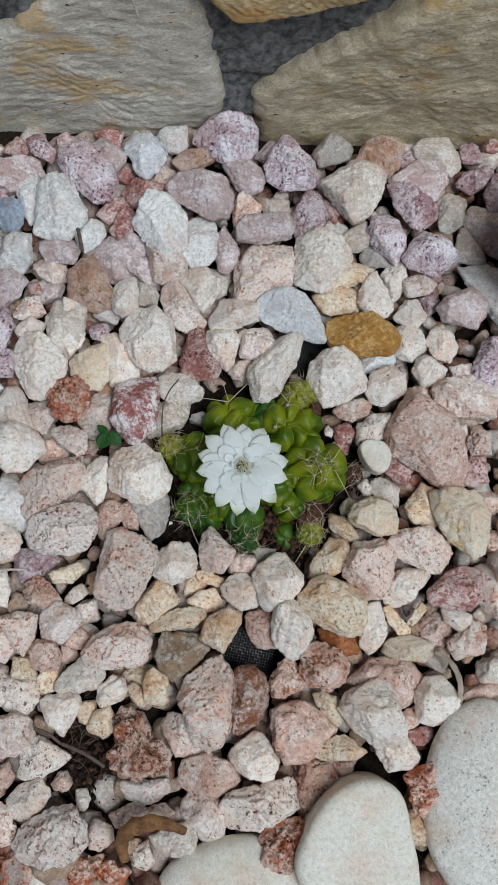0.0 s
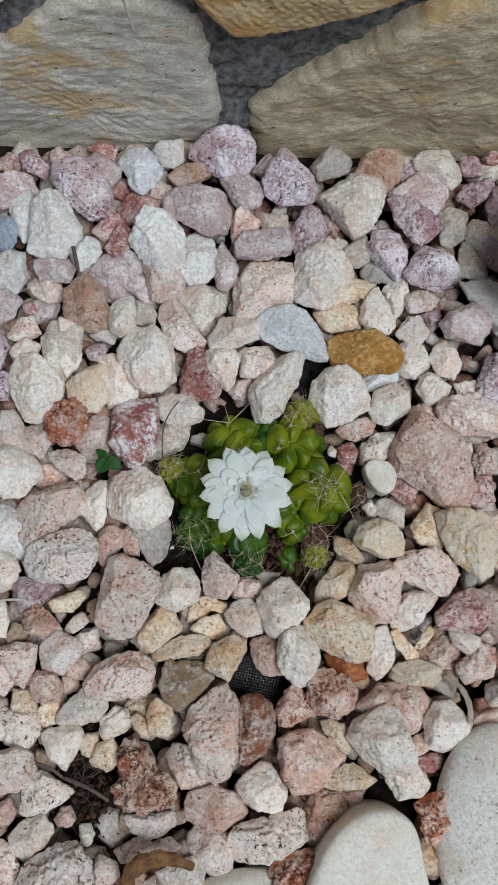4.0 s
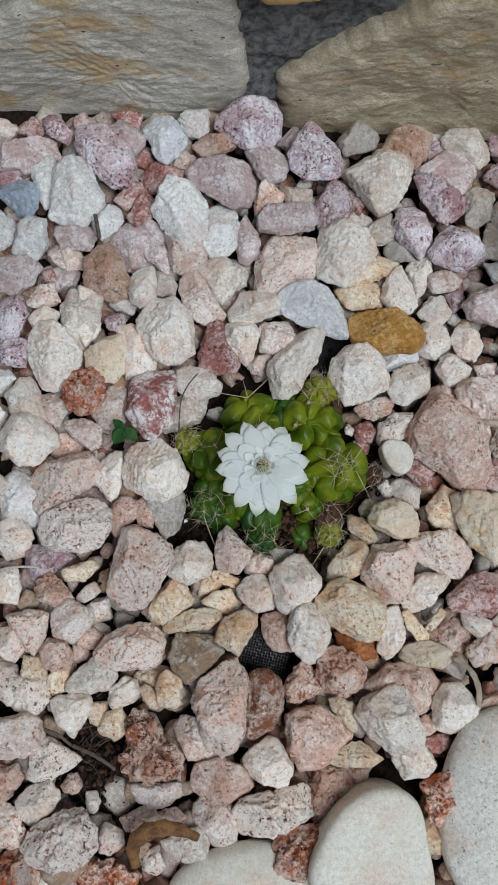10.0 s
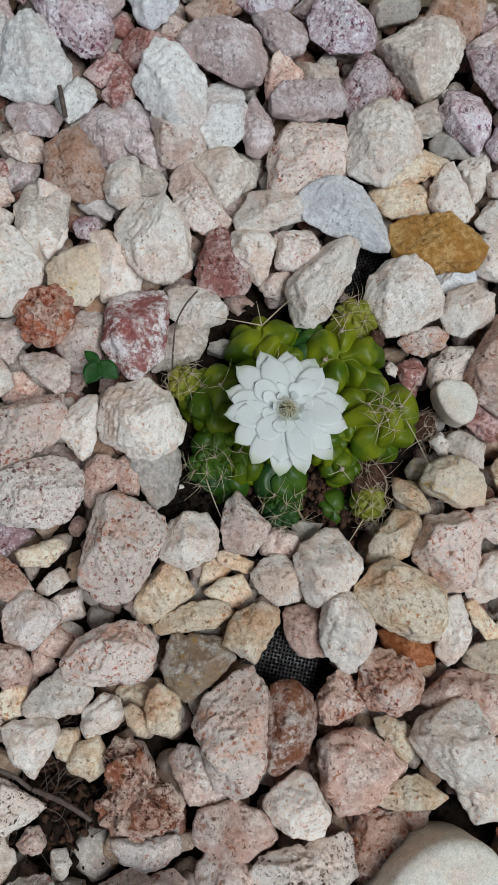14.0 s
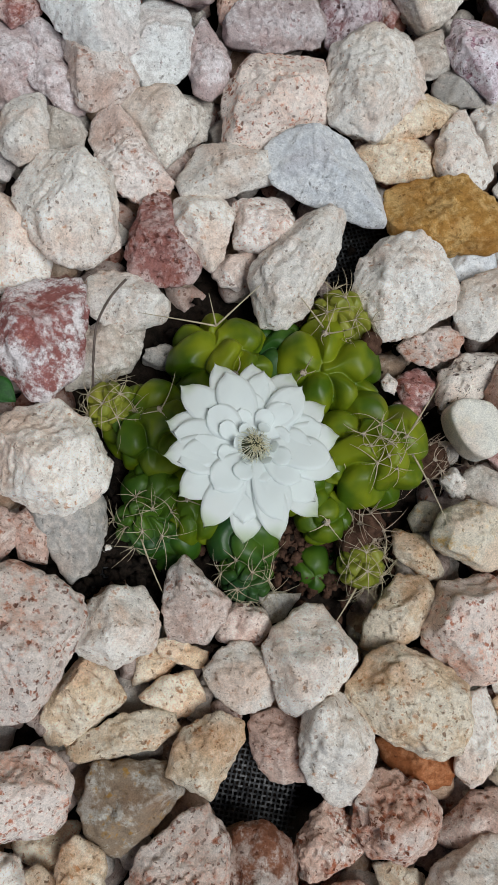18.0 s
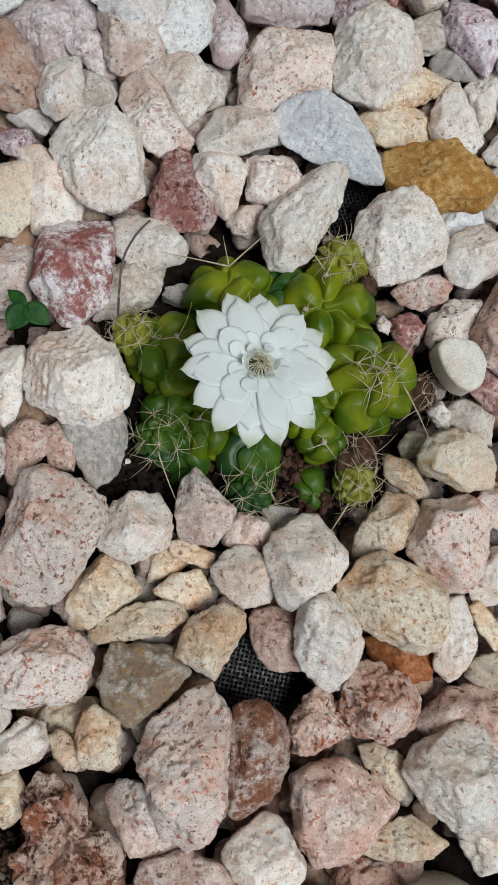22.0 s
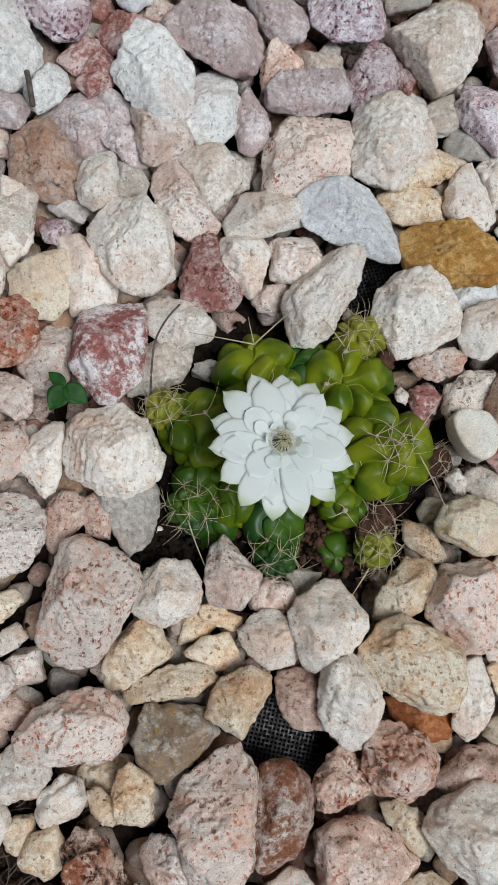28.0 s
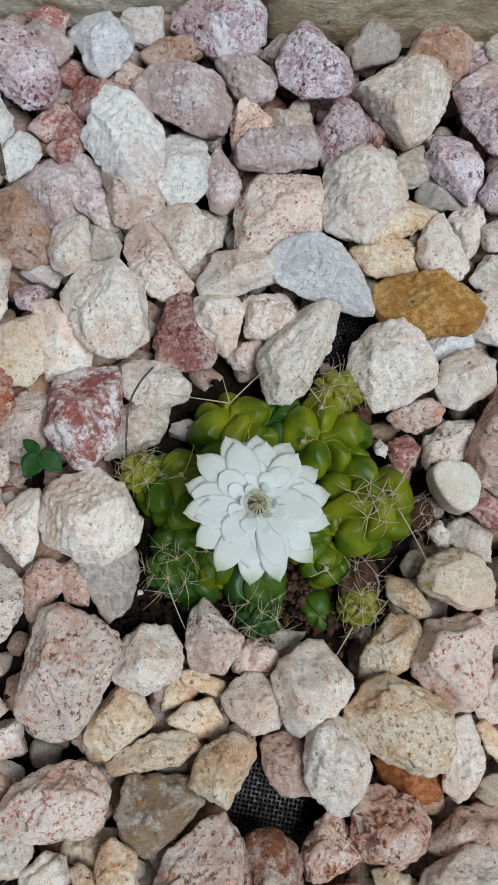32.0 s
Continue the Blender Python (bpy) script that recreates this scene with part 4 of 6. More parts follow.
# dead, brown spined heads at the right of the clump
for n, (x, y, z, r) in enumerate([(0.07, 0.0875, -0.008, 0.0062), (0.0455, 0.0645, -0.005, 0.006), (0.0455, 0.1245, 0.006, 0.0042), (0.0405, 0.0605, -0.004, 0.006)]):
    rng = np.random.default_rng(500 + n)
    _, dirs = COARSE
    rad = r * (1 + 0.12 * ripple(rng, dirs, 6, 10) + 0.08 * ripple(rng, dirs, 16, 12))
    ob = part("dead_head", mesh_of("dead_head", dirs * rad[:, None], [tuple(f.vertices) for f in COARSE[0].polygons], crumb_mat), cactus, "shrivelled brown dead offset")
    ob.location = Vector((x, y, z)) - BASE
    if n < 2:
        for k in range(9):
            way = Vector(rng.normal(size=3))
            way.z = abs(way.z) + 0.2
            way.normalize()
            areole(ob, way * r, way, 5, 0.012, 0.00022, 5200 + 20 * n + k, dead_spine_mat, 1.2)

# the flower
flower = part("flower", mesh_of("flower", *lathe([(0.0045, -0.022), (0.005, -0.012), (0.007, -0.006), (0.0085, -0.002), (0.0062, -0.0015), (0.004, -0.004), (0.0005, -0.0055)], 32), skin), cactus, "wide open white flower with pointed petals")
FLOWER = Vector((0.0005, 0.0835, 0.0335))
flower.matrix_local = Matrix.Translation(FLOWER - BASE) @ pose(0, 0, 0, -2, 3, 0)


def petal(length, width, cup, rise, fold, seed):
    """One petal along x: narrow at its foot, widest past the middle, with a small point."""
    rng = np.random.default_rng(seed)
    nu, nv = 15, 9
    verts = []
    for i in range(nu):
        u = i / (nu - 1)
        w = width * 0.5 * (0.35 + 0.65 * math.sin(min(1, u / 0.6) * math.pi / 2)) * max(0.0, 1 - max(0, (u - 0.6) / 0.4) ** 2.1) ** 0.68
        for j in range(nv):
            v = 2 * j / (nv - 1) - 1
            x = u * length + (0.04 * length * (1 - abs(v)) if u > 0.9 else 0)
            z = rise * length * math.sin(u * 1.9) + cup * width * v * v * math.sin(u * 2.6) * (1 - 1.4 * u) - fold * length * u**3 + 0.012 * width * math.sin(7 * u + 3 * v + seed)
            verts.append((x, w * v, z))
    top = len(verts)
    verts += [(x, y, z - 0.00018) for x, y, z in verts]
    faces = []
    for i in range(nu - 1):
        for j in range(nv - 1):
            a = i * nv + j
            faces.append((a, a + nv, a + nv + 1, a + 1))
            faces.append((a + top + 1, a + nv + 1 + top, a + nv + top, a + top))
    edge = [i * nv for i in range(nu)] + [(nu - 1) * nv + j for j in range(1, nv)] + [i * nv + nv - 1 for i in range(nu - 2, -1, -1)]
    faces += [(a, a + top, b + top, b) for a, b in zip(edge[:-1], edge[1:])]
    return mesh_of("petal", verts, faces, white_petal)


rng = np.random.default_rng(21)
for number, foot, length, width, lift, cup, first in (
    (14, 0.0035, 0.0231, 0.0104, -3, 0.06, 8),
    (12, 0.0035, 0.0194, 0.0110, 1, 0.05, 20),
    (8, 0.0040, 0.0130, 0.0098, 6, 0.03, 5),
    (8, 0.0050, 0.0068, 0.0060, 20, 0.05, 20),
    (6, 0.0048, 0.0040, 0.0036, 62, 0.12, 2),
):
    for k in range(number):
        a = first + 360 * k / number + rng.normal() * 3.5
        ln = length * rng.uniform(0.93, 1.04)
        ob = part("petal", petal(ln, width * rng.uniform(0.92, 1.08), cup, 0.07, 0.06, k + number), flower)
        ob.matrix_local = pose(0, 0, -0.001 + 0.0007 * (k % 2), 0, 0, a) @ pose(foot, 0, 0.001 * (lift > 20), rng.normal() * 3, -lift + rng.normal() * 2, 0)
stamens, tips = [], []
for k in range(96):
    a, ring = rng.uniform(0, 6.28), rng.uniform(0.0036, 0.0056)
    inward = Vector((-math.cos(a), -math.sin(a), 0))
    start = (math.cos(a) * ring, math.sin(a) * ring, -0.0012 + ring * 0.35)
    v, f = strand(start, inward * rng.uniform(0.1, 0.4) + Vector((0, 0, 1)), rng.uniform(0.0028, 0.005), 0.00015, inward * 1.5 + Vector(rng.normal(size=3)) * 0.3, 6)
    stamens.append((v, f))
    end = sum((Vector(q) for q in v[-4:]), Vector()) / 4
    tips.append(([Vector(q) * 0.00027 + end for q in TINY0[0]], TINY0[1]))
tagged(part("stamen_ring", mesh_of("stamen_ring", *joined(stamens), stamen_mat), flower, "ring of pale cream stamens"), kind="stuff")
tagged(part("anther_ring", mesh_of("anther_ring", *joined(tips), anther_mat), flower, "yellow-brown anthers"), kind="stuff")
part("throat", mesh_of("throat", *lathe([(0.0005, -0.0022), (0.002, -0.002), (0.0045, -0.0008), (0.0046, -0.002)], 24), throat_mat), flower, "dark green throat")


# ---- loose stones ----
# kind, middle, layer, then each struck side: its direction in degrees and its distance in millimetres
chip("Q", -0.0461, 0.2217, 1, (-165, 10.6), (-114, 14.7), (-70, 12.5), (-38, 13.0), (9, 13.0), (35, 12.7), (88, 11.5))
chip("WC", -0.0255, 0.2378, 1, (-158, 14.5), (-87, 20.6), (-45, 15.7), (-8, 11.9), (15, 13.1), (39, 16.3), (121, 19.2), (167, 11.1), (179, 11.6))
chip("QC", -0.0082, 0.2311, 1, (-171, 7.5), (-108, 15.2), (-37, 11.0), (-6, 8.4), (34, 9.3), (153, 10.5), (178, 7.4))
chip("BP", -0.0932, 0.2050, 1, (-175, 14.3), (-126, 14.8), (-108, 15.9), (-74, 18.8), (-5, 15.9), (24, 12.5), (39, 13.8), (116, 18.7), (139, 17.4))
chip("QC", -0.0781, 0.2276, 3, (-139, 12.9), (-91, 16.1), (-37, 20.8), (24, 13.4), (50, 14.8), (119, 16.6))
chip("QC", -0.0628, 0.2217, 2, (-170, 9.3), (-130, 7.0), (-79, 14.6), (15, 9.0), (32, 6.5), (95, 12.8))
chip("W", -0.0706, 0.1965, 0, (-157, 10.3), (-126, 12.2), (-56, 10.7), (-5, 8.2), (14, 9.4), (88, 13.5), (130, 9.6), (170, 8.8))
chip("TC", -0.0582, 0.2018, 2, (-177, 6.5), (-90, 7.2), (-14, 8.1), (31, 7.0), (71, 6.9))
chip("Q", -0.0372, 0.1922, 1, (-148, 9.8), (-123, 13.6), (-69, 20.1), (-35, 20.5), (34, 9.0), (95, 20.4), (173, 15.4))
chip("TC", -0.0253, 0.2082, 2, (-143, 10.5), (-135, 11.3), (-36, 12.9), (1, 13.7), (50, 12.8), (98, 12.0), (116, 14.4))
chip("TC", -0.0135, 0.2137, 3, (-168, 7.1), (-68, 10.1), (-9, 7.7), (84, 9.0))
chip("WC", -0.0811, 0.1873, 2, (-130, 6.7), (-105, 5.1), (-34, 8.2), (38, 7.1), (90, 5.4), (131, 7.6))
chip("M", -0.0863, 0.1752, 1, (-158, 6.5), (-92, 5.6), (-36, 5.5), (27, 7.1), (91, 5.2), (136, 5.9))
chip("W", -0.1024, 0.1780, 1, (-177, 6.8), (-145, 12.4), (-37, 12.0), (1, 7.9), (28, 10.3), (74, 15.4))
chip("W", -0.0556, 0.1697, 0, (-157, 16.2), (-155, 16.2), (-124, 18.4), (-83, 21.9), (-52, 21.4), (1, 16.6), (10, 16.6), (48, 19.0), (105, 19.7), (141, 20.6))
chip("Y", -0.0902, 0.1512, 1, (-175, 12.8), (-105, 13.9), (-97, 14.2), (-29, 13.2), (2, 11.6), (19, 12.8), (100, 15.1), (129, 12.2))
chip("W", -0.0729, 0.1577, 2, (-167, 9.5), (-74, 15.3), (-10, 14.1), (33, 10.1), (41, 10.6), (103, 18.3))
chip("R", -0.0244, 0.1595, 1, (-162, 13.3), (-102, 15.8), (-74, 15.6), (-19, 15.5), (25, 10.4), (98, 20.3), (164, 11.1))
chip("W", -0.0104, 0.1666, 1, (-132, 11.1), (-128, 11.2), (-29, 11.1), (-15, 10.1), (45, 13.4), (96, 11.7), (165, 11.9), (177, 11.7))
chip("W", -0.0028, 0.1885, 1, (-162, 17.4), (-89, 10.7), (-69, 9.5), (12, 17.3), (88, 10.0), (147, 13.2))
chip("P", 0.0160, 0.2176, 1, (-159, 23.4), (-92, 21.0), (-61, 16.1), (-4, 19.5), (20, 23.3), (92, 18.5), (147, 17.5), (178, 19.0))
chip("QC", 0.0169, 0.2485, 1, (-171, 20.1), (-96, 12.5), (-77, 10.8), (-12, 18.3), (21, 19.5), (96, 10.8), (146, 15.7))
chip("M", 0.0455, 0.2594, 1, (-115, 19.6), (-60, 11.5), (-30, 12.6), (17, 12.0), (56, 16.1), (149, 10.1), (179, 11.0))
chip("W", 0.0517, 0.2249, 0, (-176, 17.6), (-107, 21.8), (-45, 17.4), (-41, 17.3), (-11, 20.1), (39, 20.0), (67, 19.7), (130, 20.3), (175, 17.0))
chip("T", 0.0725, 0.2171, 1, (-123, 21.6), (-70, 6.8), (-54, 7.2), (-27, 14.2), (101, 8.8), (127, 6.7))
chip("T", 0.0648, 0.2013, 2, (-156, 14.8), (-114, 12.5), (-79, 10.1), (-7, 12.9), (104, 9.3), (116, 9.7))
chip("W", 0.0869, 0.2018, 1, (-145, 12.3), (-119, 12.2), (-79, 14.7), (-31, 13.8), (23, 9.4), (130, 13.4), (163, 10.8))
chip("W", 0.1015, 0.2185, 2, (-168, 8.8), (-37, 9.8), (-4, 7.8), (101, 14.1), (151, 9.2))
chip("B", 0.0332, 0.1877, 0, (-174, 21.1), (-118, 13.7), (-111, 13.5), (-79, 22.2), (-2, 21.2), (21, 15.8), (58, 15.6), (97, 19.7), (132, 20.3))
chip("O", 0.0768, 0.1747, 0, (-156, 21.9), (-105, 15.0), (-86, 13.5), (-45, 22.0), (8, 22.7), (47, 17.9), (94, 14.0), (121, 18.7), (178, 22.8))
chip("Q", 0.0110, 0.1695, 1, (-179, 10.9), (-101, 11.6), (-72, 10.8), (-24, 11.6), (26, 11.5), (105, 10.5))
chip("Q", 0.0017, 0.1537, 2, (-154, 8.1), (-99, 7.5), (-39, 6.0), (-4, 7.4), (101, 6.3), (139, 6.3))
chip("W", 0.0214, 0.1523, 0, (-170, 17.5), (-160, 19.3), (-87, 22.4), (-53, 15.3), (-31, 10.9), (-18, 12.3), (-13, 13.3), (75, 26.1), (115, 15.8), (135, 11.7), (160, 14.5))
chip("W", 0.0599, 0.1470, 0, (-149, 17.5), (-147, 17.8), (-79, 18.3), (-59, 16.3), (-15, 18.5), (16, 17.8), (51, 18.6), (97, 17.6), (133, 17.8), (168, 17.4))
chip("B", 0.0867, 0.1615, 2, (-170, 11.4), (-72, 7.0), (-68, 6.6), (15, 12.8), (101, 6.7))
chip("W", 0.0906, 0.1419, 0, (-167, 13.1), (-104, 14.4), (-56, 10.9), (1, 12.3), (57, 14.7), (113, 11.6), (166, 11.5))
chip("Q", -0.0861, 0.1218, 2, (-153, 11.9), (-104, 15.0), (-24, 10.3), (-4, 8.9), (15, 11.9), (110, 14.2), (141, 10.3), (149, 9.7))
chip("N", -0.0619, 0.1261, 0, (-147, 17.4), (-134, 19.7), (-110, 23.0), (-41, 17.4), (-3, 13.8), (6, 14.7), (94, 21.6), (124, 18.2), (165, 15.6), (179, 15.2))
chip("W", -0.0362, 0.1386, 1, (-172, 12.4), (-120, 11.1), (-106, 10.7), (-69, 11.3), (-24, 14.7), (48, 10.4), (75, 10.2), (129, 13.5))
chip("TC", -0.0427, 0.1222, 2, (-77, 11.1), (-66, 9.8), (-17, 11.3), (79, 12.2), (119, 10.5), (175, 11.3))
chip("WT", -0.0589, 0.0844, 0, (-170, 17.9), (-119, 16.5), (-101, 17.3), (-51, 18.8), (-7, 19.1), (28, 16.8), (58, 16.8), (101, 18.4), (144, 19.1), (176, 18.1))
chip("W", -0.0845, 0.0813, 1, (-135, 11.0), (-41, 12.7), (-7, 7.5), (9, 8.7), (103, 14.3), (135, 10.9), (167, 8.7))
chip("K", -0.0766, 0.0595, 2, (-176, 7.8), (-140, 11.0), (-38, 7.0), (9, 9.4), (76, 10.5), (139, 8.3))
chip("K", -0.0640, 0.0611, 2, (-165, 5.5), (-104, 7.6), (-3, 6.0), (42, 6.2), (124, 8.4))
chip("G", -0.0508, 0.0625, 2, (-153, 9.8), (-146, 10.0), (-54, 13.4), (-11, 9.8), (16, 11.2), (109, 11.3))
chip("P", -0.0658, 0.0289, 0, (-157, 21.9), (-115, 23.5), (-77, 23.0), (-30, 16.2), (-19, 16.3), (7, 19.5), (43, 21.2), (69, 22.2), (116, 23.4), (163, 15.5), (171, 15.0))
chip("WT", -0.0365, 0.0330, 1, (-122, 13.9), (-112, 12.9), (-64, 11.3), (-10, 12.7), (17, 12.7), (92, 12.6), (122, 11.6), (159, 11.4))
chip("Q", -0.0132, 0.0388, 1, (-170, 10.9), (-97, 11.6), (-50, 12.8), (-7, 12.5), (46, 9.6), (46, 9.6), (125, 14.9), (172, 10.0))
chip("W", 0.0558, 0.1143, 2, (-163, 3.0), (-113, 3.3), (-17, 3.2), (45, 3.0), (136, 3.6))
chip("P", 0.0702, 0.1273, 1, (-144, 10.9), (-106, 8.2), (-69, 6.7), (-23, 10.1), (55, 9.9), (102, 6.4), (131, 8.1))
chip("R", 0.0652, 0.1134, 2, (-166, 6.8), (-87, 6.7), (-34, 6.5), (41, 7.0), (116, 6.3))
chip("S", 0.0829, 0.1156, 1, (-171, 12.7), (-75, 8.4), (-40, 8.7), (4, 12.0), (99, 9.3), (124, 8.0), (169, 10.8))
chip("E", 0.0820, 0.0973, 0, (-164, 8.6), (-147, 8.2), (-114, 9.8), (-58, 11.2), (-13, 9.2), (28, 9.2), (83, 9.2), (140, 11.3))
chip("W", 0.0776, 0.0795, 2, (-150, 4.2), (-107, 5.2), (-24, 4.6), (45, 4.5), (127, 5.0))
chip("TC", 0.0886, 0.0773, 1, (-120, 6.4), (-114, 6.3), (-4, 9.2), (57, 6.6), (122, 9.9), (177, 9.8))
chip("Y", 0.0805, 0.0607, 0, (-135, 12.8), (-110, 10.0), (-78, 12.6), (-7, 14.7), (22, 12.4), (68, 11.7), (113, 12.0), (157, 14.5))
chip("Y", 0.0677, 0.0689, 3, (-154, 6.3), (-75, 5.4), (-31, 4.3), (83, 5.7), (141, 4.5))
chip("T", 0.0631, 0.0551, 2, (-174, 8.5), (-128, 5.3), (-79, 9.9), (39, 5.3), (65, 6.4))
chip("T", 0.0527, 0.0345, 1, (-134, 19.6), (-65, 8.9), (-21, 10.7), (39, 16.3), (84, 14.7), (142, 7.9), (158, 10.3))
chip("P", 0.0778, 0.0311, 1, (-143, 16.5), (-131, 15.9), (-83, 18.2), (-32, 14.9), (-8, 14.8), (38, 17.5), (102, 15.8), (155, 15.4), (178, 16.7))
chip("K", 0.0031, 0.0327, 2, (-133, 9.1), (-94, 6.2), (-45, 7.7), (23, 8.5), (78, 6.8), (144, 7.1))
chip("TC", 0.0148, 0.0384, 3, (-172, 5.4), (-78, 5.2), (-36, 4.6), (91, 4.4))
chip("T", -0.0477, 0.0103, 2, (-162, 14.6), (-89, 12.9), (-52, 9.0), (-49, 9.1), (27, 13.2), (73, 13.8), (137, 9.3), (161, 10.0))
chip("T", -0.0182, 0.0118, 2, (-125, 7.4), (-105, 6.1), (-45, 8.8), (28, 7.8), (98, 6.7), (130, 7.7))
chip("T", -0.0348, 0.0009, 1, (-110, 12.3), (-82, 5.9), (-55, 9.1), (15, 17.6), (94, 7.2), (108, 5.8), (148, 14.0))
chip("T", -0.0097, -0.0040, 0, (-122, 11.9), (-118, 11.9), (-34, 8.9), (-8, 11.1), (65, 12.8), (117, 9.6), (162, 10.5))
chip("WT", 0.0022, 0.0167, 1, (-162, 10.8), (-123, 9.7), (-81, 10.7), (-27, 13.2), (26, 9.3), (40, 9.7), (105, 11.2), (138, 11.4))
chip("T", -0.0166, 0.0247, 2, (-141, 5.3), (-110, 3.4), (-26, 8.1), (67, 3.3), (105, 6.2))
chip("WT", 0.0220, 0.0226, 0, (-165, 13.4), (-127, 17.2), (-62, 13.9), (-37, 14.0), (-1, 15.2), (38, 13.9), (80, 17.3), (131, 14.3), (150, 13.9))
chip("WT", 0.0301, -0.0040, 0, (-156, 12.5), (-125, 14.9), (-61, 16.5), (-29, 12.9), (22, 12.4), (46, 13.1), (96, 16.7), (175, 11.4), (180, 11.2))
chip("T", 0.0559, 0.0087, 0, (-147, 17.2), (-115, 14.1), (-72, 20.1), (-24, 20.6), (-3, 19.3), (53, 15.4), (67, 14.7), (104, 19.0), (140, 20.0))
chip("K", 0.0141, -0.0035, 2, (-176, 9.1), (-149, 9.2), (-90, 12.1), (0, 8.7), (24, 9.5), (101, 11.5))
chip("O2", 0.0597, -0.0098, 2, (-153, 10.7), (-125, 7.5), (-73, 10.9), (-22, 12.6), (77, 6.8), (82, 7.6))
chip("P3", 0.0482, -0.0246, 0, (-172, 13.7), (-143, 13.5), (-108, 13.8), (-58, 14.4), (-22, 14.3), (23, 14.2), (63, 12.6), (118, 15.1), (166, 14.1))
chip("P3", 0.0277, -0.0318, 1, (-165, 11.3), (-99, 11.2), (-66, 9.0), (-53, 9.3), (28, 10.3), (42, 10.3), (122, 10.2), (149, 8.7))
chip("BR", 0.0056, -0.0418, 0, (-140, 18.0), (-66, 15.4), (-33, 12.4), (-6, 11.9), (15, 13.1), (52, 15.7), (95, 17.3), (164, 12.0), (179, 9.9))
chip("GB", -0.0330, -0.0181, 1, (-159, 14.0), (-139, 14.7), (-48, 10.9), (-46, 11.1), (36, 16.1), (88, 12.1), (164, 13.5))
chip("P", -0.0671, -0.0146, 0, (-166, 21.0), (-109, 14.7), (-83, 11.5), (-36, 17.0), (-13, 17.6), (40, 17.9), (86, 13.6), (117, 12.4), (144, 15.2))
chip("WT", -0.0706, -0.0374, 1, (-176, 7.9), (-90, 8.5), (-60, 5.9), (-40, 6.9), (17, 8.7), (82, 8.0), (132, 6.4))
chip("T", -0.0562, -0.0304, 3, (-140, 8.5), (-110, 6.8), (-23, 7.5), (90, 6.5), (126, 7.3))
chip("T", -0.0558, -0.0411, 1, (-160, 4.3), (-139, 3.8), (-25, 7.4), (23, 4.0), (43, 4.1), (116, 8.4))
chip("T", -0.0458, -0.0365, 0, (-165, 7.3), (-96, 9.2), (-58, 10.3), (3, 6.9), (52, 8.5), (127, 9.9), (161, 7.6))
chip("T", -0.0741, -0.0545, 1, (-124, 6.6), (-123, 6.6), (-45, 7.8), (-5, 7.9), (29, 7.2), (102, 7.2), (150, 7.7))
chip("T", 0.0508, -0.0463, 1, (-141, 6.1), (-133, 5.3), (-67, 12.3), (3, 8.9), (72, 6.1), (103, 11.3))
chip("WT", 0.0784, -0.0034, 1, (-139, 13.6), (-55, 11.3), (-36, 9.1), (6, 7.9), (115, 13.2), (167, 6.8))
chip("V", -0.1025, 0.1307, 0, (-170, 13.7), (-144, 14.5), (-113, 14.8), (-76, 14.8), (-32, 13.2), (7, 13.5), (44, 14.7), (103, 14.1), (151, 13.3))
chip("Q", -0.1001, 0.1061, 1, (-151, 9.2), (-120, 7.3), (-60, 12.6), (11, 10.5), (73, 7.5), (112, 12.2))
chip("P2", -0.1009, 0.0517, 0, (-159, 21.9), (-121, 19.7), (-91, 15.9), (-74, 16.0), (-23, 18.4), (6, 19.5), (33, 21.2), (103, 15.6), (121, 14.7), (166, 20.7))
chip("P", -0.0164, -0.0443, 0, (-158, 16.0), (-126, 22.0), (-69, 24.5), (-29, 17.7), (-1, 14.1), (32, 20.2), (105, 23.6), (128, 18.8), (154, 17.8))
chip("WT", -0.0879, -0.0308, 1, (-125, 13.0), (-93, 8.5), (-76, 8.6), (-36, 11.0), (11, 13.7), (65, 10.3), (132, 8.7), (140, 9.5))
chip("V2", -0.0551, -0.0679, 0, (-142, 18.8), (-115, 16.9), (-92, 17.0), (-72, 19.1), (-18, 21.2), (36, 13.6), (78, 19.6), (131, 22.0), (172, 15.7))
chip("Q", -0.0318, -0.0623, 1, (-151, 7.9), (-110, 12.1), (-64, 16.0), (34, 7.5), (61, 11.1), (142, 16.4))
chip("K", 0.0347, -0.0603, 1, (-174, 16.1), (-148, 17.0), (-83, 16.8), (-58, 16.0), (-34, 17.1), (50, 15.5), (64, 15.9), (108, 17.5), (120, 17.9))
chip("Y", 0.0987, -0.0158, 1, (-162, 18.0), (-95, 6.7), (-95, 6.7), (-55, 13.5), (37, 14.1), (71, 8.7), (102, 8.3), (145, 15.6))
chip("T", 0.0928, -0.0012, 1, (-163, 5.7), (-139, 4.2), (-103, 8.0), (13, 6.8), (41, 3.8), (116, 12.2))
chip("K", 0.0876, -0.0330, 2, (-115, 12.3), (-58, 17.2), (-6, 19.2), (42, 16.4), (86, 12.9), (131, 17.2))
chip("WT", 0.0767, -0.0511, 0, (-146, 15.9), (-129, 14.6), (-110, 17.0), (-67, 21.2), (-8, 19.1), (17, 14.6), (25, 15.3), (95, 19.3), (116, 17.8), (153, 20.6))
chip("WT", 0.0891, -0.0702, 1, (-152, 10.7), (-84, 11.4), (-34, 13.4), (30, 9.6), (130, 11.3))
chip("WT", 0.0093, -0.0733, 0, (-143, 11.6), (-107, 11.7), (-72, 14.2), (-19, 13.8), (32, 10.6), (121, 12.6), (138, 12.8))
chip("T", 0.0544, -0.0697, 0, (-102, 7.1), (-91, 5.9), (-47, 12.4), (49, 10.3), (109, 6.8), (145, 13.7))
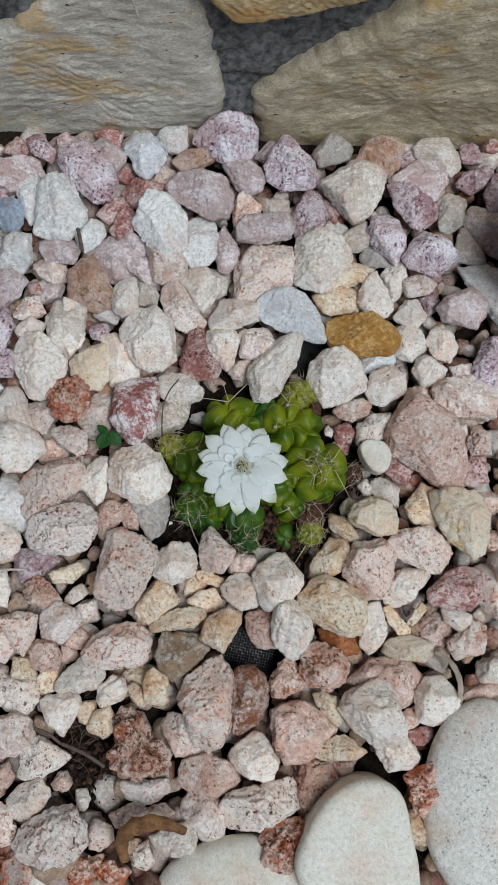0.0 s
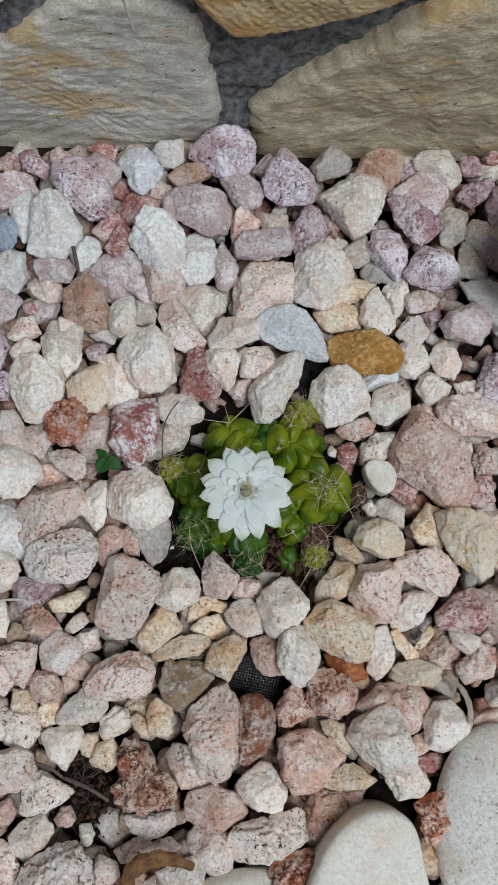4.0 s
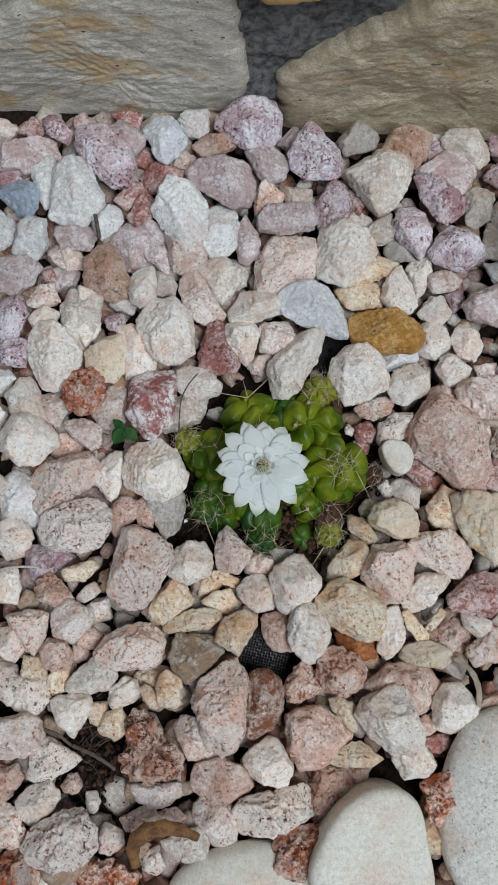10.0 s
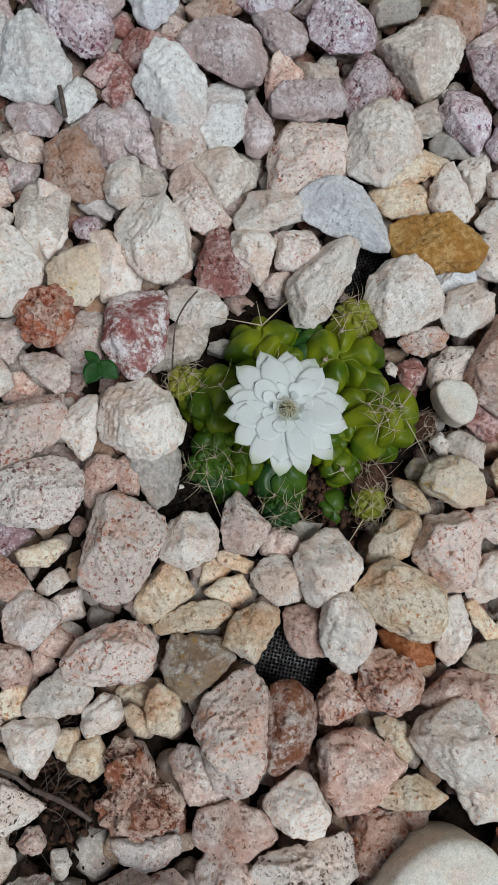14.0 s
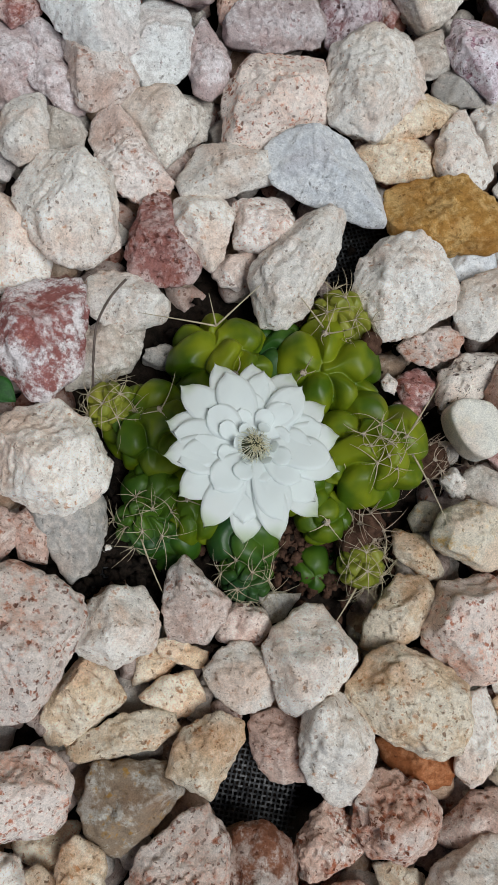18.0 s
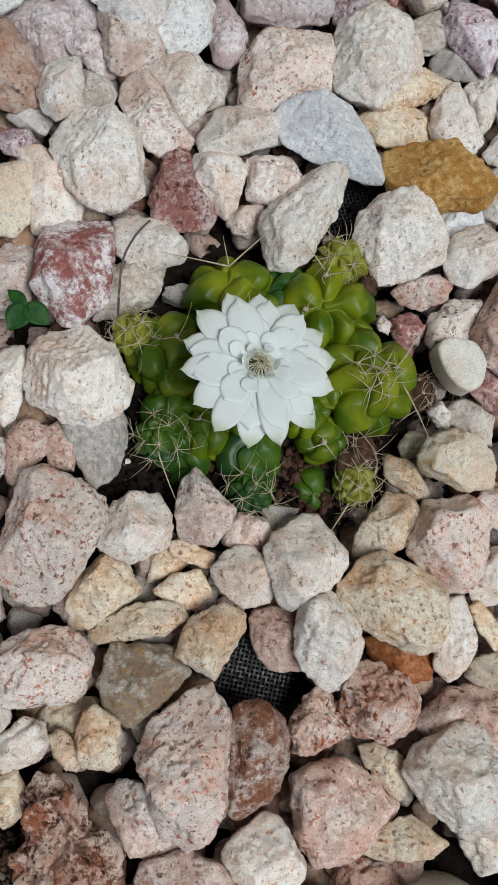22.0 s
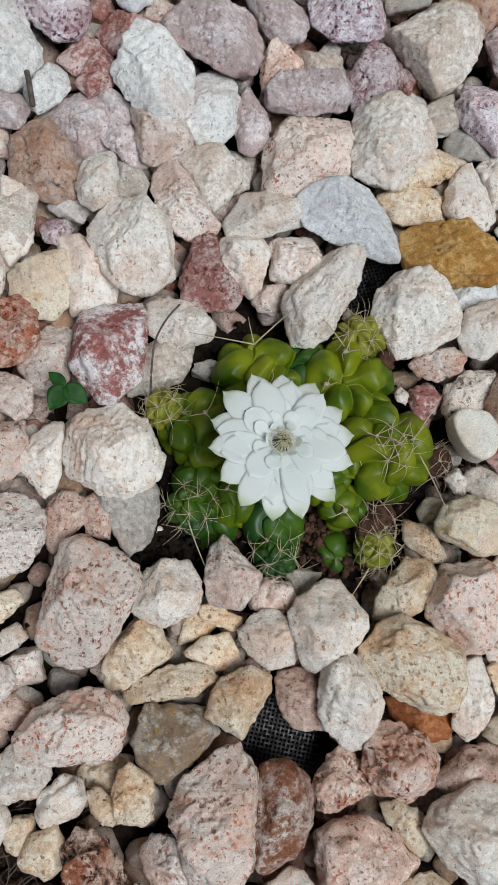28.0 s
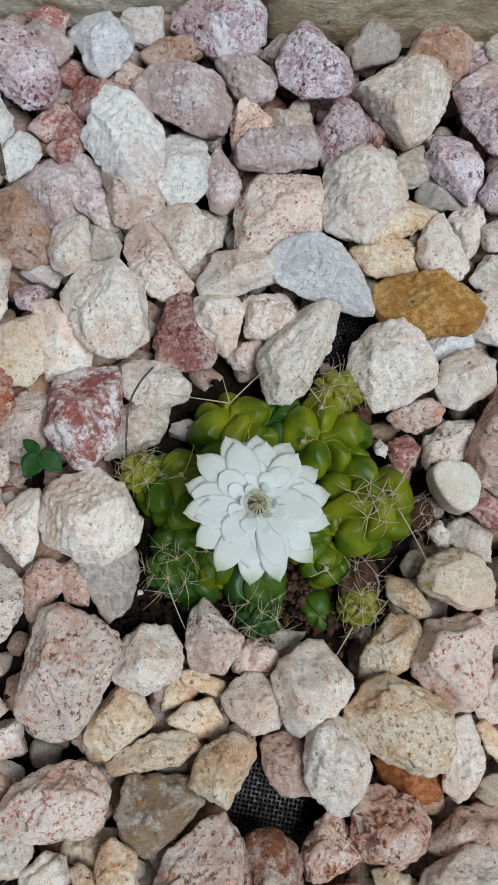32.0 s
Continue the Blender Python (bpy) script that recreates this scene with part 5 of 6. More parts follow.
chip("K", 0.0596, -0.0801, 2, (-154, 5.0), (-66, 5.5), (-24, 5.2), (90, 4.5))
chip("P3", 0.0440, -0.0896, 2, (-151, 15.7), (-90, 15.6), (-47, 14.1), (10, 13.8), (18, 14.0), (90, 16.0), (148, 13.7), (160, 12.8))
chip("S", 0.0118, -0.0982, 0, (-169, 22.8), (-129, 22.4), (-75, 12.6), (-67, 11.9), (-53, 14.5), (-4, 23.6), (36, 24.6), (103, 11.7), (105, 11.6), (139, 18.5))
chip("K", -0.0168, -0.0828, 1, (-178, 17.2), (-119, 11.9), (-109, 11.1), (-56, 12.7), (29, 15.7), (69, 11.5), (103, 11.2), (146, 16.3))
chip("V", 0.0248, -0.1176, 0, (-170, 15.6), (-140, 16.6), (-97, 15.6), (-40, 11.3), (4, 16.9), (69, 16.5), (109, 11.8), (148, 14.2))
chip("E", 0.0640, -0.1198, 0, (-155, 36.1), (-115, 36.0), (-73, 35.9), (2, 31.0), (9, 30.4), (46, 39.4), (85, 39.7), (118, 35.5), (139, 33.1), (157, 32.9))
chip("V", 0.1052, -0.0914, 0, (-166, 11.7), (-161, 11.7), (-103, 18.1), (-43, 12.9), (-30, 12.3), (18, 12.7), (23, 13.0), (118, 13.7), (119, 13.7))
chip("T", 0.1003, -0.1117, 2, (-93, 9.1), (-25, 8.3), (31, 7.2), (103, 10.1), (178, 6.7))
chip("R", 0.1047, -0.0633, 2, (-166, 8.8), (-89, 5.2), (-69, 5.3), (38, 7.9), (104, 4.9))
chip("K", 0.0989, -0.0533, 2, (-148, 6.7), (-61, 5.7), (8, 6.4), (118, 5.2))
chip("WT", 0.1133, -0.0440, 1, (-176, 12.9), (-107, 14.4), (-67, 12.5), (-12, 14.6), (40, 12.7), (96, 14.5), (144, 13.3))
chip("P2", -0.0983, -0.1128, 0, (-164, 20.4), (-118, 17.2), (-98, 15.2), (-65, 15.3), (-36, 16.7), (7, 18.4), (39, 18.3), (101, 15.3), (119, 14.0), (152, 17.1))
chip("WT", -0.1131, -0.0949, 1, (-157, 11.2), (-131, 11.8), (-49, 9.2), (-25, 9.5), (31, 12.3), (110, 9.6), (136, 9.6))
chip("S", -0.1074, -0.0738, 1, (-97, 11.3), (-63, 9.1), (-53, 10.6), (61, 10.2), (131, 11.4), (172, 11.9))
chip("Q", -0.1264, -0.0617, 1, (-167, 13.8), (-74, 11.5), (-37, 13.7), (12, 15.3), (61, 14.6), (106, 11.6))
chip("WT", -0.0979, -0.0486, 1, (-165, 10.2), (-154, 9.8), (-119, 11.1), (-35, 9.5), (-28, 9.1), (18, 12.3), (93, 9.2), (112, 10.4))
chip("T", -0.0755, -0.0557, 1, (-150, 7.6), (-114, 6.7), (-49, 7.6), (27, 6.4), (102, 7.5), (160, 7.1))
chip("WT", -0.0705, -0.0392, 1, (-148, 9.6), (-69, 6.5), (-30, 7.2), (29, 8.8), (117, 6.6), (151, 6.7))
chip("T", -0.1200, -0.0274, 2, (-132, 7.2), (-54, 8.3), (15, 6.8), (91, 8.0), (175, 7.2))
chip("K", -0.1080, -0.0192, 1, (-165, 8.8), (-132, 8.7), (-81, 8.8), (-8, 9.6), (34, 8.4), (85, 8.8), (143, 9.9))
chip("K", -0.0964, -0.0182, 3, (-176, 4.5), (-71, 4.9), (30, 4.9), (77, 5.2))
chip("P", -0.1337, -0.0133, 1, (-175, 7.3), (-115, 8.8), (-36, 9.4), (25, 7.3), (91, 9.6))
chip("P", -0.1236, -0.0049, 1, (-150, 8.9), (-144, 8.4), (-121, 11.0), (-31, 10.8), (-2, 9.6), (83, 10.2), (105, 10.5))
chip("Q", -0.1018, -0.0005, 1, (-160, 11.3), (-111, 11.2), (-39, 10.3), (17, 12.6), (65, 10.6), (133, 10.9))
chip("P3", -0.1129, 0.0156, 1, (-166, 9.4), (-111, 7.7), (-62, 9.8), (37, 7.9), (61, 7.7), (123, 10.2))
chip("T", -0.0983, 0.0266, 1, (-148, 10.0), (-92, 6.0), (-40, 6.5), (15, 10.7), (108, 4.7), (110, 4.8))
chip("WT", -0.0929, 0.0151, 2, (-145, 8.5), (-67, 4.2), (-51, 4.0), (47, 6.9), (137, 3.8))
chip("WT", -0.1385, 0.0178, 1, (-175, 8.1), (-95, 9.8), (-5, 8.5), (12, 8.2), (98, 9.9))
chip("M", -0.1180, 0.0324, 2, (-152, 11.5), (-75, 9.2), (-51, 9.0), (75, 8.6), (92, 9.1), (175, 11.2))
chip("WT", -0.1355, 0.0434, 1, (-175, 8.7), (-70, 11.4), (-26, 10.5), (29, 10.7), (61, 11.3), (136, 12.4))
chip("WC", -0.1346, 0.0660, 2, (-165, 12.2), (-107, 13.6), (-61, 17.7), (13, 12.6), (30, 11.3), (65, 14.8), (127, 16.6))
chip("W", -0.1318, 0.1002, 0, (-175, 16.1), (-129, 14.7), (-88, 15.9), (-43, 15.4), (18, 16.2), (54, 14.3), (95, 15.6), (156, 15.9))
chip("W", -0.1353, 0.1246, 1, (-160, 11.0), (-99, 10.3), (19, 9.3), (28, 8.7), (98, 14.1), (146, 11.8))
chip("P", -0.1112, 0.0779, 1, (-166, 19.5), (-122, 23.8), (-56, 12.4), (-17, 18.0), (20, 23.5), (92, 17.4), (109, 13.2), (154, 17.8))
chip("Q", -0.1191, 0.1222, 2, (-164, 7.3), (-115, 10.8), (-19, 8.4), (29, 8.2), (112, 10.8))
chip("W", -0.1214, 0.1518, 0, (-165, 14.1), (-151, 14.9), (-88, 22.0), (-40, 18.4), (-5, 17.3), (33, 15.7), (46, 15.9), (93, 20.8), (159, 19.0))
chip("W", -0.1290, 0.1753, 1, (-147, 8.4), (-55, 6.5), (-13, 8.6), (65, 7.8), (141, 7.0))
chip("TC", -0.1067, 0.1767, 1, (-173, 12.2), (-146, 13.3), (-24, 12.6), (-5, 11.7), (62, 17.4), (78, 17.3), (159, 14.3))
chip("Q", -0.1297, 0.1887, 1, (-107, 8.7), (-87, 7.2), (-59, 7.7), (21, 8.4), (93, 8.4), (150, 7.0))
chip("QC", -0.1460, 0.2024, 1, (-175, 11.3), (-107, 13.9), (-44, 10.7), (-25, 11.3), (46, 13.9), (99, 11.3))
chip("L", -0.1491, 0.1752, 1, (-175, 9.2), (-72, 13.3), (-21, 9.9), (21, 11.9), (99, 12.8))
chip("L", -0.1440, 0.1536, 1, (-175, 9.2), (-94, 9.0), (-8, 8.5), (70, 10.1), (121, 8.9))
chip("WC", -0.1487, 0.1370, 1, (-155, 5.2), (-50, 4.4), (43, 5.7), (116, 4.7))
chip("WC", -0.1394, 0.2240, 0, (-115, 14.5), (-101, 13.7), (-35, 12.5), (9, 10.3), (77, 14.9), (139, 12.6), (174, 10.1))
chip("WC", -0.1585, 0.2324, 2, (-175, 6.5), (-58, 11.3), (-3, 8.0), (55, 9.9))
chip("BB", -0.1484, 0.2536, 1, (-175, 13.0), (-132, 9.9), (-93, 13.5), (-20, 12.0), (22, 12.0), (68, 11.1), (123, 13.0))
chip("M", -0.1570, 0.2664, 2, (-175, 6.9), (-86, 7.1), (-49, 5.6), (39, 8.1), (104, 5.9))
chip("WC", -0.1341, 0.2653, 1, (-166, 7.9), (-155, 7.9), (-59, 18.1), (-1, 6.9), (9, 7.6), (94, 16.1), (142, 12.4))
chip("WC", -0.1151, 0.2561, 0, (-118, 22.6), (-94, 21.7), (-37, 19.4), (-4, 18.8), (28, 15.7), (89, 24.6), (138, 21.0), (179, 14.7))
chip("QC", -0.1446, 0.2823, 1, (-175, 19.1), (-100, 14.5), (-58, 11.2), (30, 20.4), (101, 10.8), (110, 11.2))
chip("R", -0.1448, 0.3024, 2, (-104, 5.6), (-26, 7.3), (48, 6.3), (140, 6.1))
chip("M", -0.1301, 0.3020, 1, (-160, 8.0), (-118, 6.9), (-9, 12.1), (39, 6.3), (52, 6.6), (131, 13.8))
chip("R", -0.1154, 0.3094, 2, (-157, 5.4), (-32, 5.1), (42, 6.2), (146, 5.6))
chip("L", -0.0979, 0.2834, 0, (-153, 15.1), (-141, 14.0), (-130, 14.8), (-74, 24.7), (-25, 22.5), (16, 17.2), (45, 14.0), (65, 17.8), (120, 25.2), (177, 20.1))
chip("QC", -0.0870, 0.3000, 1, (-130, 6.3), (-34, 14.2), (9, 12.4), (58, 7.3), (94, 10.3))
chip("R", -0.0852, 0.3144, 2, (-123, 5.9), (-116, 5.5), (-7, 8.2), (69, 6.3), (118, 7.5))
chip("B", -0.0614, 0.2988, 1, (-154, 11.3), (-153, 11.3), (-117, 16.2), (-41, 13.5), (-8, 14.3), (38, 12.6), (94, 15.3), (139, 15.4))
chip("WC", -0.0431, 0.3136, 2, (-146, 9.5), (-102, 10.9), (-35, 10.6), (7, 9.4), (98, 10.0), (147, 10.9))
chip("L", -0.0075, 0.3116, 0, (-127, 18.3), (-126, 18.2), (-84, 18.1), (-40, 20.8), (-7, 19.8), (25, 20.4), (80, 19.1), (108, 17.7), (136, 18.6), (169, 22.6))
chip("BP", -0.0299, 0.2967, 1, (-135, 12.5), (-76, 8.0), (-58, 8.2), (1, 14.5), (94, 7.5), (141, 10.7))
chip("Q", -0.0487, 0.2857, 2, (-123, 8.5), (-63, 6.3), (2, 7.5), (78, 7.8), (147, 6.1))
chip("QC", -0.0237, 0.2702, 0, (-168, 22.7), (-120, 14.7), (-78, 20.4), (-12, 20.8), (23, 19.1), (71, 17.2), (105, 17.3), (141, 22.9))
chip("QC", 0.0047, 0.2857, 1, (-154, 11.1), (-147, 11.0), (-67, 14.2), (-23, 12.9), (30, 13.1), (83, 12.2), (121, 14.5))
chip("R", -0.0624, 0.2745, 2, (-146, 12.8), (-68, 9.6), (-22, 14.0), (77, 9.8), (135, 12.1))
chip("R", -0.0801, 0.2624, 2, (-126, 12.6), (-44, 6.6), (3, 9.8), (130, 6.7), (141, 6.4))
chip("R", -0.0732, 0.2497, 1, (-140, 12.0), (-54, 8.2), (-10, 7.2), (81, 12.2), (152, 6.3))
chip("WC", -0.0941, 0.2398, 1, (-164, 9.9), (-134, 11.8), (-54, 8.3), (-31, 7.8), (16, 10.2), (81, 10.9), (146, 7.7))
chip("QC", -0.1141, 0.2284, 1, (-149, 10.5), (-93, 8.6), (-17, 12.8), (35, 11.8), (83, 8.0), (117, 11.7))
chip("Q", -0.1183, 0.2171, 2, (-140, 8.9), (-116, 7.9), (-68, 10.3), (3, 12.3), (73, 7.2), (106, 10.2))
chip("QC", -0.0651, 0.2360, 2, (-148, 5.8), (-120, 5.5), (-29, 9.8), (51, 5.0), (93, 8.1))
chip("WC", -0.0496, 0.2468, 0, (-145, 16.0), (-90, 22.9), (-38, 21.4), (0, 16.3), (34, 16.6), (77, 21.4), (161, 17.8))
chip("QC", 0.0210, 0.3101, 3, (-123, 9.7), (-42, 6.2), (59, 9.1), (145, 6.4))
chip("L", 0.0333, 0.2916, 0, (-169, 17.7), (-129, 18.9), (-84, 18.3), (-50, 20.8), (10, 16.6), (36, 15.8), (88, 22.6), (142, 18.0), (164, 16.7))
chip("G", 0.0623, 0.3067, 1, (-151, 14.7), (-73, 9.9), (-18, 13.1), (39, 12.6), (48, 12.9), (132, 10.1), (150, 10.8))
chip("BP", 0.0943, 0.3037, 1, (-115, 13.1), (-42, 14.6), (-16, 14.4), (60, 15.0), (109, 13.2), (155, 15.0))
chip("TC", 0.0760, 0.2770, 0, (-139, 18.4), (-67, 22.2), (-29, 17.7), (-21, 17.2), (31, 23.0), (88, 20.2), (126, 17.7))
chip("M", 0.1141, 0.3051, 2, (-175, 6.3), (-52, 4.8), (31, 7.5), (118, 5.4))
chip("TC", 0.1340, 0.3067, 1, (-166, 16.6), (-120, 10.5), (-47, 17.7), (12, 13.2), (26, 12.8), (97, 13.0), (131, 15.7))
chip("QC", 0.1208, 0.2871, 1, (-156, 21.1), (-103, 13.5), (-31, 16.3), (3, 18.4), (54, 16.7), (125, 13.4), (129, 13.5))
chip("M", 0.1140, 0.2654, 0, (-166, 13.2), (-146, 11.2), (-121, 13.7), (-53, 17.7), (7, 15.2), (49, 11.6), (68, 12.5), (119, 20.9))
chip("TC", 0.1399, 0.2632, 1, (-111, 14.1), (-43, 10.6), (-9, 9.4), (76, 12.7), (127, 12.4), (178, 9.0))
chip("M", 0.1559, 0.3084, 1, (-174, 7.5), (-86, 7.3), (5, 7.1), (102, 7.2))
chip("L", 0.0969, 0.2463, 1, (-155, 13.2), (-132, 13.5), (-38, 16.9), (-7, 12.6), (19, 11.4), (73, 19.2), (125, 16.8), (164, 13.3))
chip("L", 0.1228, 0.2310, 0, (-147, 17.6), (-121, 14.8), (-99, 13.9), (-49, 15.1), (25, 15.5), (64, 14.5), (131, 14.6), (151, 14.8))
chip("TC", 0.0746, 0.2435, 2, (-75, 8.7), (-53, 9.1), (6, 11.3), (120, 8.6), (150, 8.5))
chip("R", 0.0607, 0.2658, 2, (-146, 4.9), (-25, 7.0), (29, 5.4), (121, 7.8))
chip("TC", 0.0243, 0.2644, 2, (-154, 8.3), (-70, 8.6), (11, 9.9), (87, 7.6))
chip("K", 0.0041, 0.2628, 2, (-179, 8.1), (-75, 10.0), (-35, 8.3), (50, 9.5), (147, 8.8))
chip("Q", 0.1162, 0.2112, 1, (-164, 11.1), (-80, 7.2), (-43, 8.7), (81, 7.2), (115, 8.2))
chip("G", 0.0879, 0.2322, 2, (-155, 9.2), (-87, 7.2), (44, 6.9), (138, 9.3))
chip("QC", 0.1422, 0.1945, 0, (-161, 16.0), (-102, 12.0), (-27, 13.8), (37, 14.4), (111, 11.9), (144, 14.0))
chip("W", 0.1094, 0.1913, 1, (-155, 11.4), (-104, 8.1), (-51, 9.1), (23, 9.0), (98, 8.9), (143, 8.3))
chip("M", 0.1228, 0.2003, 2, (-155, 6.2), (-51, 6.4), (9, 6.4), (112, 6.3))
chip("W", 0.1077, 0.1733, 2, (-166, 10.7), (-110, 12.0), (-44, 11.0), (20, 11.6), (73, 11.2), (129, 12.0))
chip("W", 0.1282, 0.1714, 1, (-155, 9.4), (-107, 10.3), (-31, 10.5), (19, 9.7), (64, 9.9), (142, 10.6))
chip("W", 0.1190, 0.1531, 1, (-150, 9.4), (-78, 9.6), (-31, 10.0), (52, 8.9), (112, 10.5), (158, 10.3))
chip("Q", 0.1416, 0.1547, 2, (-158, 7.0), (-84, 5.6), (9, 6.9), (101, 5.4))
chip("Q", 0.1409, 0.1351, 0, (-160, 19.9), (-125, 14.6), (-92, 12.8), (-15, 20.2), (59, 14.4), (97, 13.2), (136, 20.1))
chip("K", 0.1159, 0.1062, 0, (-158, 24.1), (-129, 20.2), (-122, 20.0), (-79, 35.5), (12, 19.6), (16, 19.5), (58, 23.9), (141, 29.2), (153, 27.3))
chip("K", 0.1159, 0.1393, 2, (-127, 5.4), (-37, 8.2), (55, 6.1), (107, 6.9))
chip("W", 0.1390, 0.1138, 2, (-171, 3.9), (-45, 5.2), (9, 4.2), (108, 6.2))
chip("P", 0.1484, 0.1080, 1, (-163, 8.5), (-88, 8.3), (-3, 7.3), (72, 8.9), (153, 7.3))
chip("R", 0.1432, 0.0892, 1, (-175, 10.9), (-126, 10.4), (-73, 8.9), (4, 9.1), (92, 9.8), (138, 8.5))
chip("R", 0.0979, 0.0911, 2, (-135, 7.3), (-115, 7.6), (-28, 9.0), (65, 7.1), (143, 9.7))
chip("Y", 0.1339, 0.0593, 0, (-172, 17.7), (-154, 14.4), (-131, 15.4), (-68, 23.8), (-12, 17.4), (22, 16.4), (78, 17.3), (110, 21.7))
chip("T", 0.1125, 0.0677, 2, (-157, 11.1), (-107, 12.2), (-38, 12.3), (15, 9.6), (73, 14.5), (141, 10.6))
chip("P", 0.1089, 0.0425, 1, (-167, 20.0), (-117, 11.7), (-100, 13.5), (-35, 17.6), (7, 18.5), (50, 14.4), (96, 12.7), (135, 18.0))
chip("WT", 0.0978, 0.0197, 1, (-155, 15.9), (-110, 14.5), (-51, 8.5), (-40, 8.6), (13, 17.3), (88, 11.1), (146, 9.3))
chip("R", 0.1281, 0.0184, 0, (-167, 19.5), (-100, 12.0), (-41, 14.3), (-3, 14.8), (77, 14.9), (106, 12.4), (134, 12.0))
chip("WT", 0.1272, 0.0028, 1, (-172, 8.2), (-122, 6.4), (-64, 9.1), (-3, 9.9), (53, 5.9), (97, 8.8))
chip("T", 0.1042, 0.0037, 1, (-89, 7.2), (-39, 2.9), (7, 6.2), (143, 2.5))
chip("K", 0.1161, -0.0040, 3, (-122, 10.8), (-89, 10.1), (-10, 11.1), (58, 11.3), (134, 9.6))
chip("P", 0.1343, -0.0106, 1, (-154, 13.1), (-78, 9.2), (-14, 10.0), (73, 12.2), (130, 8.1))
chip("K", -0.1292, -0.0835, 2, (-175, 7.5), (-82, 6.3), (-24, 7.1), (31, 7.8), (113, 6.1))
chip("P", -0.1275, -0.1067, 1, (-175, 7.2), (-79, 11.6), (-6, 10.1), (31, 8.0), (63, 10.5))
chip("V", -0.1202, -0.1281, 2, (-148, 12.4), (-83, 10.5), (-27, 12.4), (37, 11.4), (110, 11.0), (156, 11.8))
chip("V", -0.0756, -0.1306, 1, (-162, 15.1), (-90, 7.9), (-17, 16.9), (59, 10.2), (95, 9.1), (126, 13.1))
chip("P", -0.0742, -0.1124, 1, (-167, 7.1), (-103, 8.1), (-52, 7.3), (15, 7.6), (66, 7.2), (150, 7.6))
chip("P", -0.0579, -0.1038, 2, (-150, 10.4), (-85, 5.6), (-17, 10.8), (54, 7.9), (113, 6.3))
chip("Q", -0.0494, -0.0909, 2, (-150, 12.1), (-119, 8.8), (-72, 6.9), (-69, 7.1), (17, 14.1), (94, 5.8))
chip("S", -0.0510, -0.1244, 2, (-162, 6.5), (-114, 6.3), (-46, 6.8), (19, 5.8), (123, 6.0))
chip("TC", -0.0334, -0.1159, 1, (-158, 12.4), (-138, 10.6), (-80, 8.0), (-9, 11.7), (42, 11.0), (110, 7.7))
chip("Q", -0.0186, -0.1031, 2, (-159, 11.9), (-132, 10.5), (-69, 16.3), (1, 12.4), (51, 11.0), (134, 15.2))
chip("K", -0.0418, -0.1018, 2, (-135, 5.1), (-69, 4.8), (48, 5.1), (108, 4.7))
chip("S", -0.1252, -0.0396, 2, (-175, 14.5), (-111, 9.9), (-43, 14.3), (14, 14.6), (80, 9.5), (82, 9.7))
chip("T", -0.1066, -0.0332, 2, (-158, 5.7), (-75, 7.2), (-5, 5.3), (73, 7.4), (128, 6.3))
chip("M", 0.1575, 0.2888, 1, (-123, 12.4), (-62, 8.6), (-40, 8.0), (19, 14.8), (110, 7.8), (133, 8.1))
chip("M", 0.1748, 0.2800, 1, (-167, 13.4), (-107, 17.5), (-28, 9.5), (-14, 10.9), (89, 15.1), (135, 11.9), (165, 11.3))
chip("TC", 0.1496, 0.2383, 1, (-171, 9.4), (-95, 10.6), (0, 10.5), (34, 7.7), (163, 9.0))
chip("Q", 0.1645, 0.2532, 2, (-152, 12.4), (-118, 15.4), (-2, 13.1), (70, 15.4), (146, 18.4))
chip("WC", 0.1625, 0.2088, 1, (-159, 13.6), (-146, 10.9), (-82, 24.2), (-22, 22.0), (24, 12.5), (50, 14.4), (98, 22.0))
chip("L", 0.1618, 0.1573, 1, (-170, 15.7), (-111, 20.7), (-59, 17.5), (-8, 13.5), (34, 18.7), (102, 19.5), (156, 13.7))
chip("K", -0.0957, -0.0860, 2, (-144, 5.8), (-95, 5.1), (-39, 5.5), (28, 5.1), (102, 5.4), (150, 5.0))
chip("WT", -0.0848, -0.0956, 3, (-175, 3.8), (-116, 5.9), (-22, 4.4), (22, 4.2), (109, 6.0))
chip("T", -0.0838, -0.0496, 2, (-165, 5.7), (-109, 6.7), (-33, 5.7), (14, 5.7), (94, 6.5), (139, 6.0))

# small and half-hidden stones
stone("R", -0.0751, 0.2882, -0.0095, 0.0145, 0.0123, 0, 5)
stone("R", -0.1289, 0.2049, -0.0095, 0.0138, 0.0117, 70, 5)
stone("QC", -0.1191, 0.2052, -0.0095, 0.0211, 0.0140, 70, 4)
stone("R", 0.1725, 0.3160, -0.0045, 0.0141, 0.0121, 0, 5)
stone("TC", 0.1707, 0.3096, -0.0095, 0.0209, 0.0140, 0, 5)
stone("TC", 0.0618, 0.2533, -0.0095, 0.0197, 0.0179, 30, 4)
stone("K", -0.1115, 0.1005, -0.0095, 0.0199, 0.0166, 0, 5)
stone("G", -0.0225, 0.1225, -0.0095, 0.0151, 0.0092, -5, 5)
stone("R", 0.0642, 0.1059, -0.0095, 0.0136, 0.0108, 20, 5)
stone("K", 0.1555, 0.0722, -0.0095, 0.0203, 0.0172, 0, 5)
stone("Q", -0.0868, 0.0051, -0.0095, 0.0191, 0.0156, 50, 5)
stone("T", -0.0251, 0.0212, -0.0095, 0.0186, 0.0115, 30, 5)
stone("K", -0.0910, -0.0092, -0.0095, 0.0189, 0.0155, 0, 5)
stone("P", 0.1513, 0.0187, -0.0045, 0.0351, 0.0232, -80, 5)
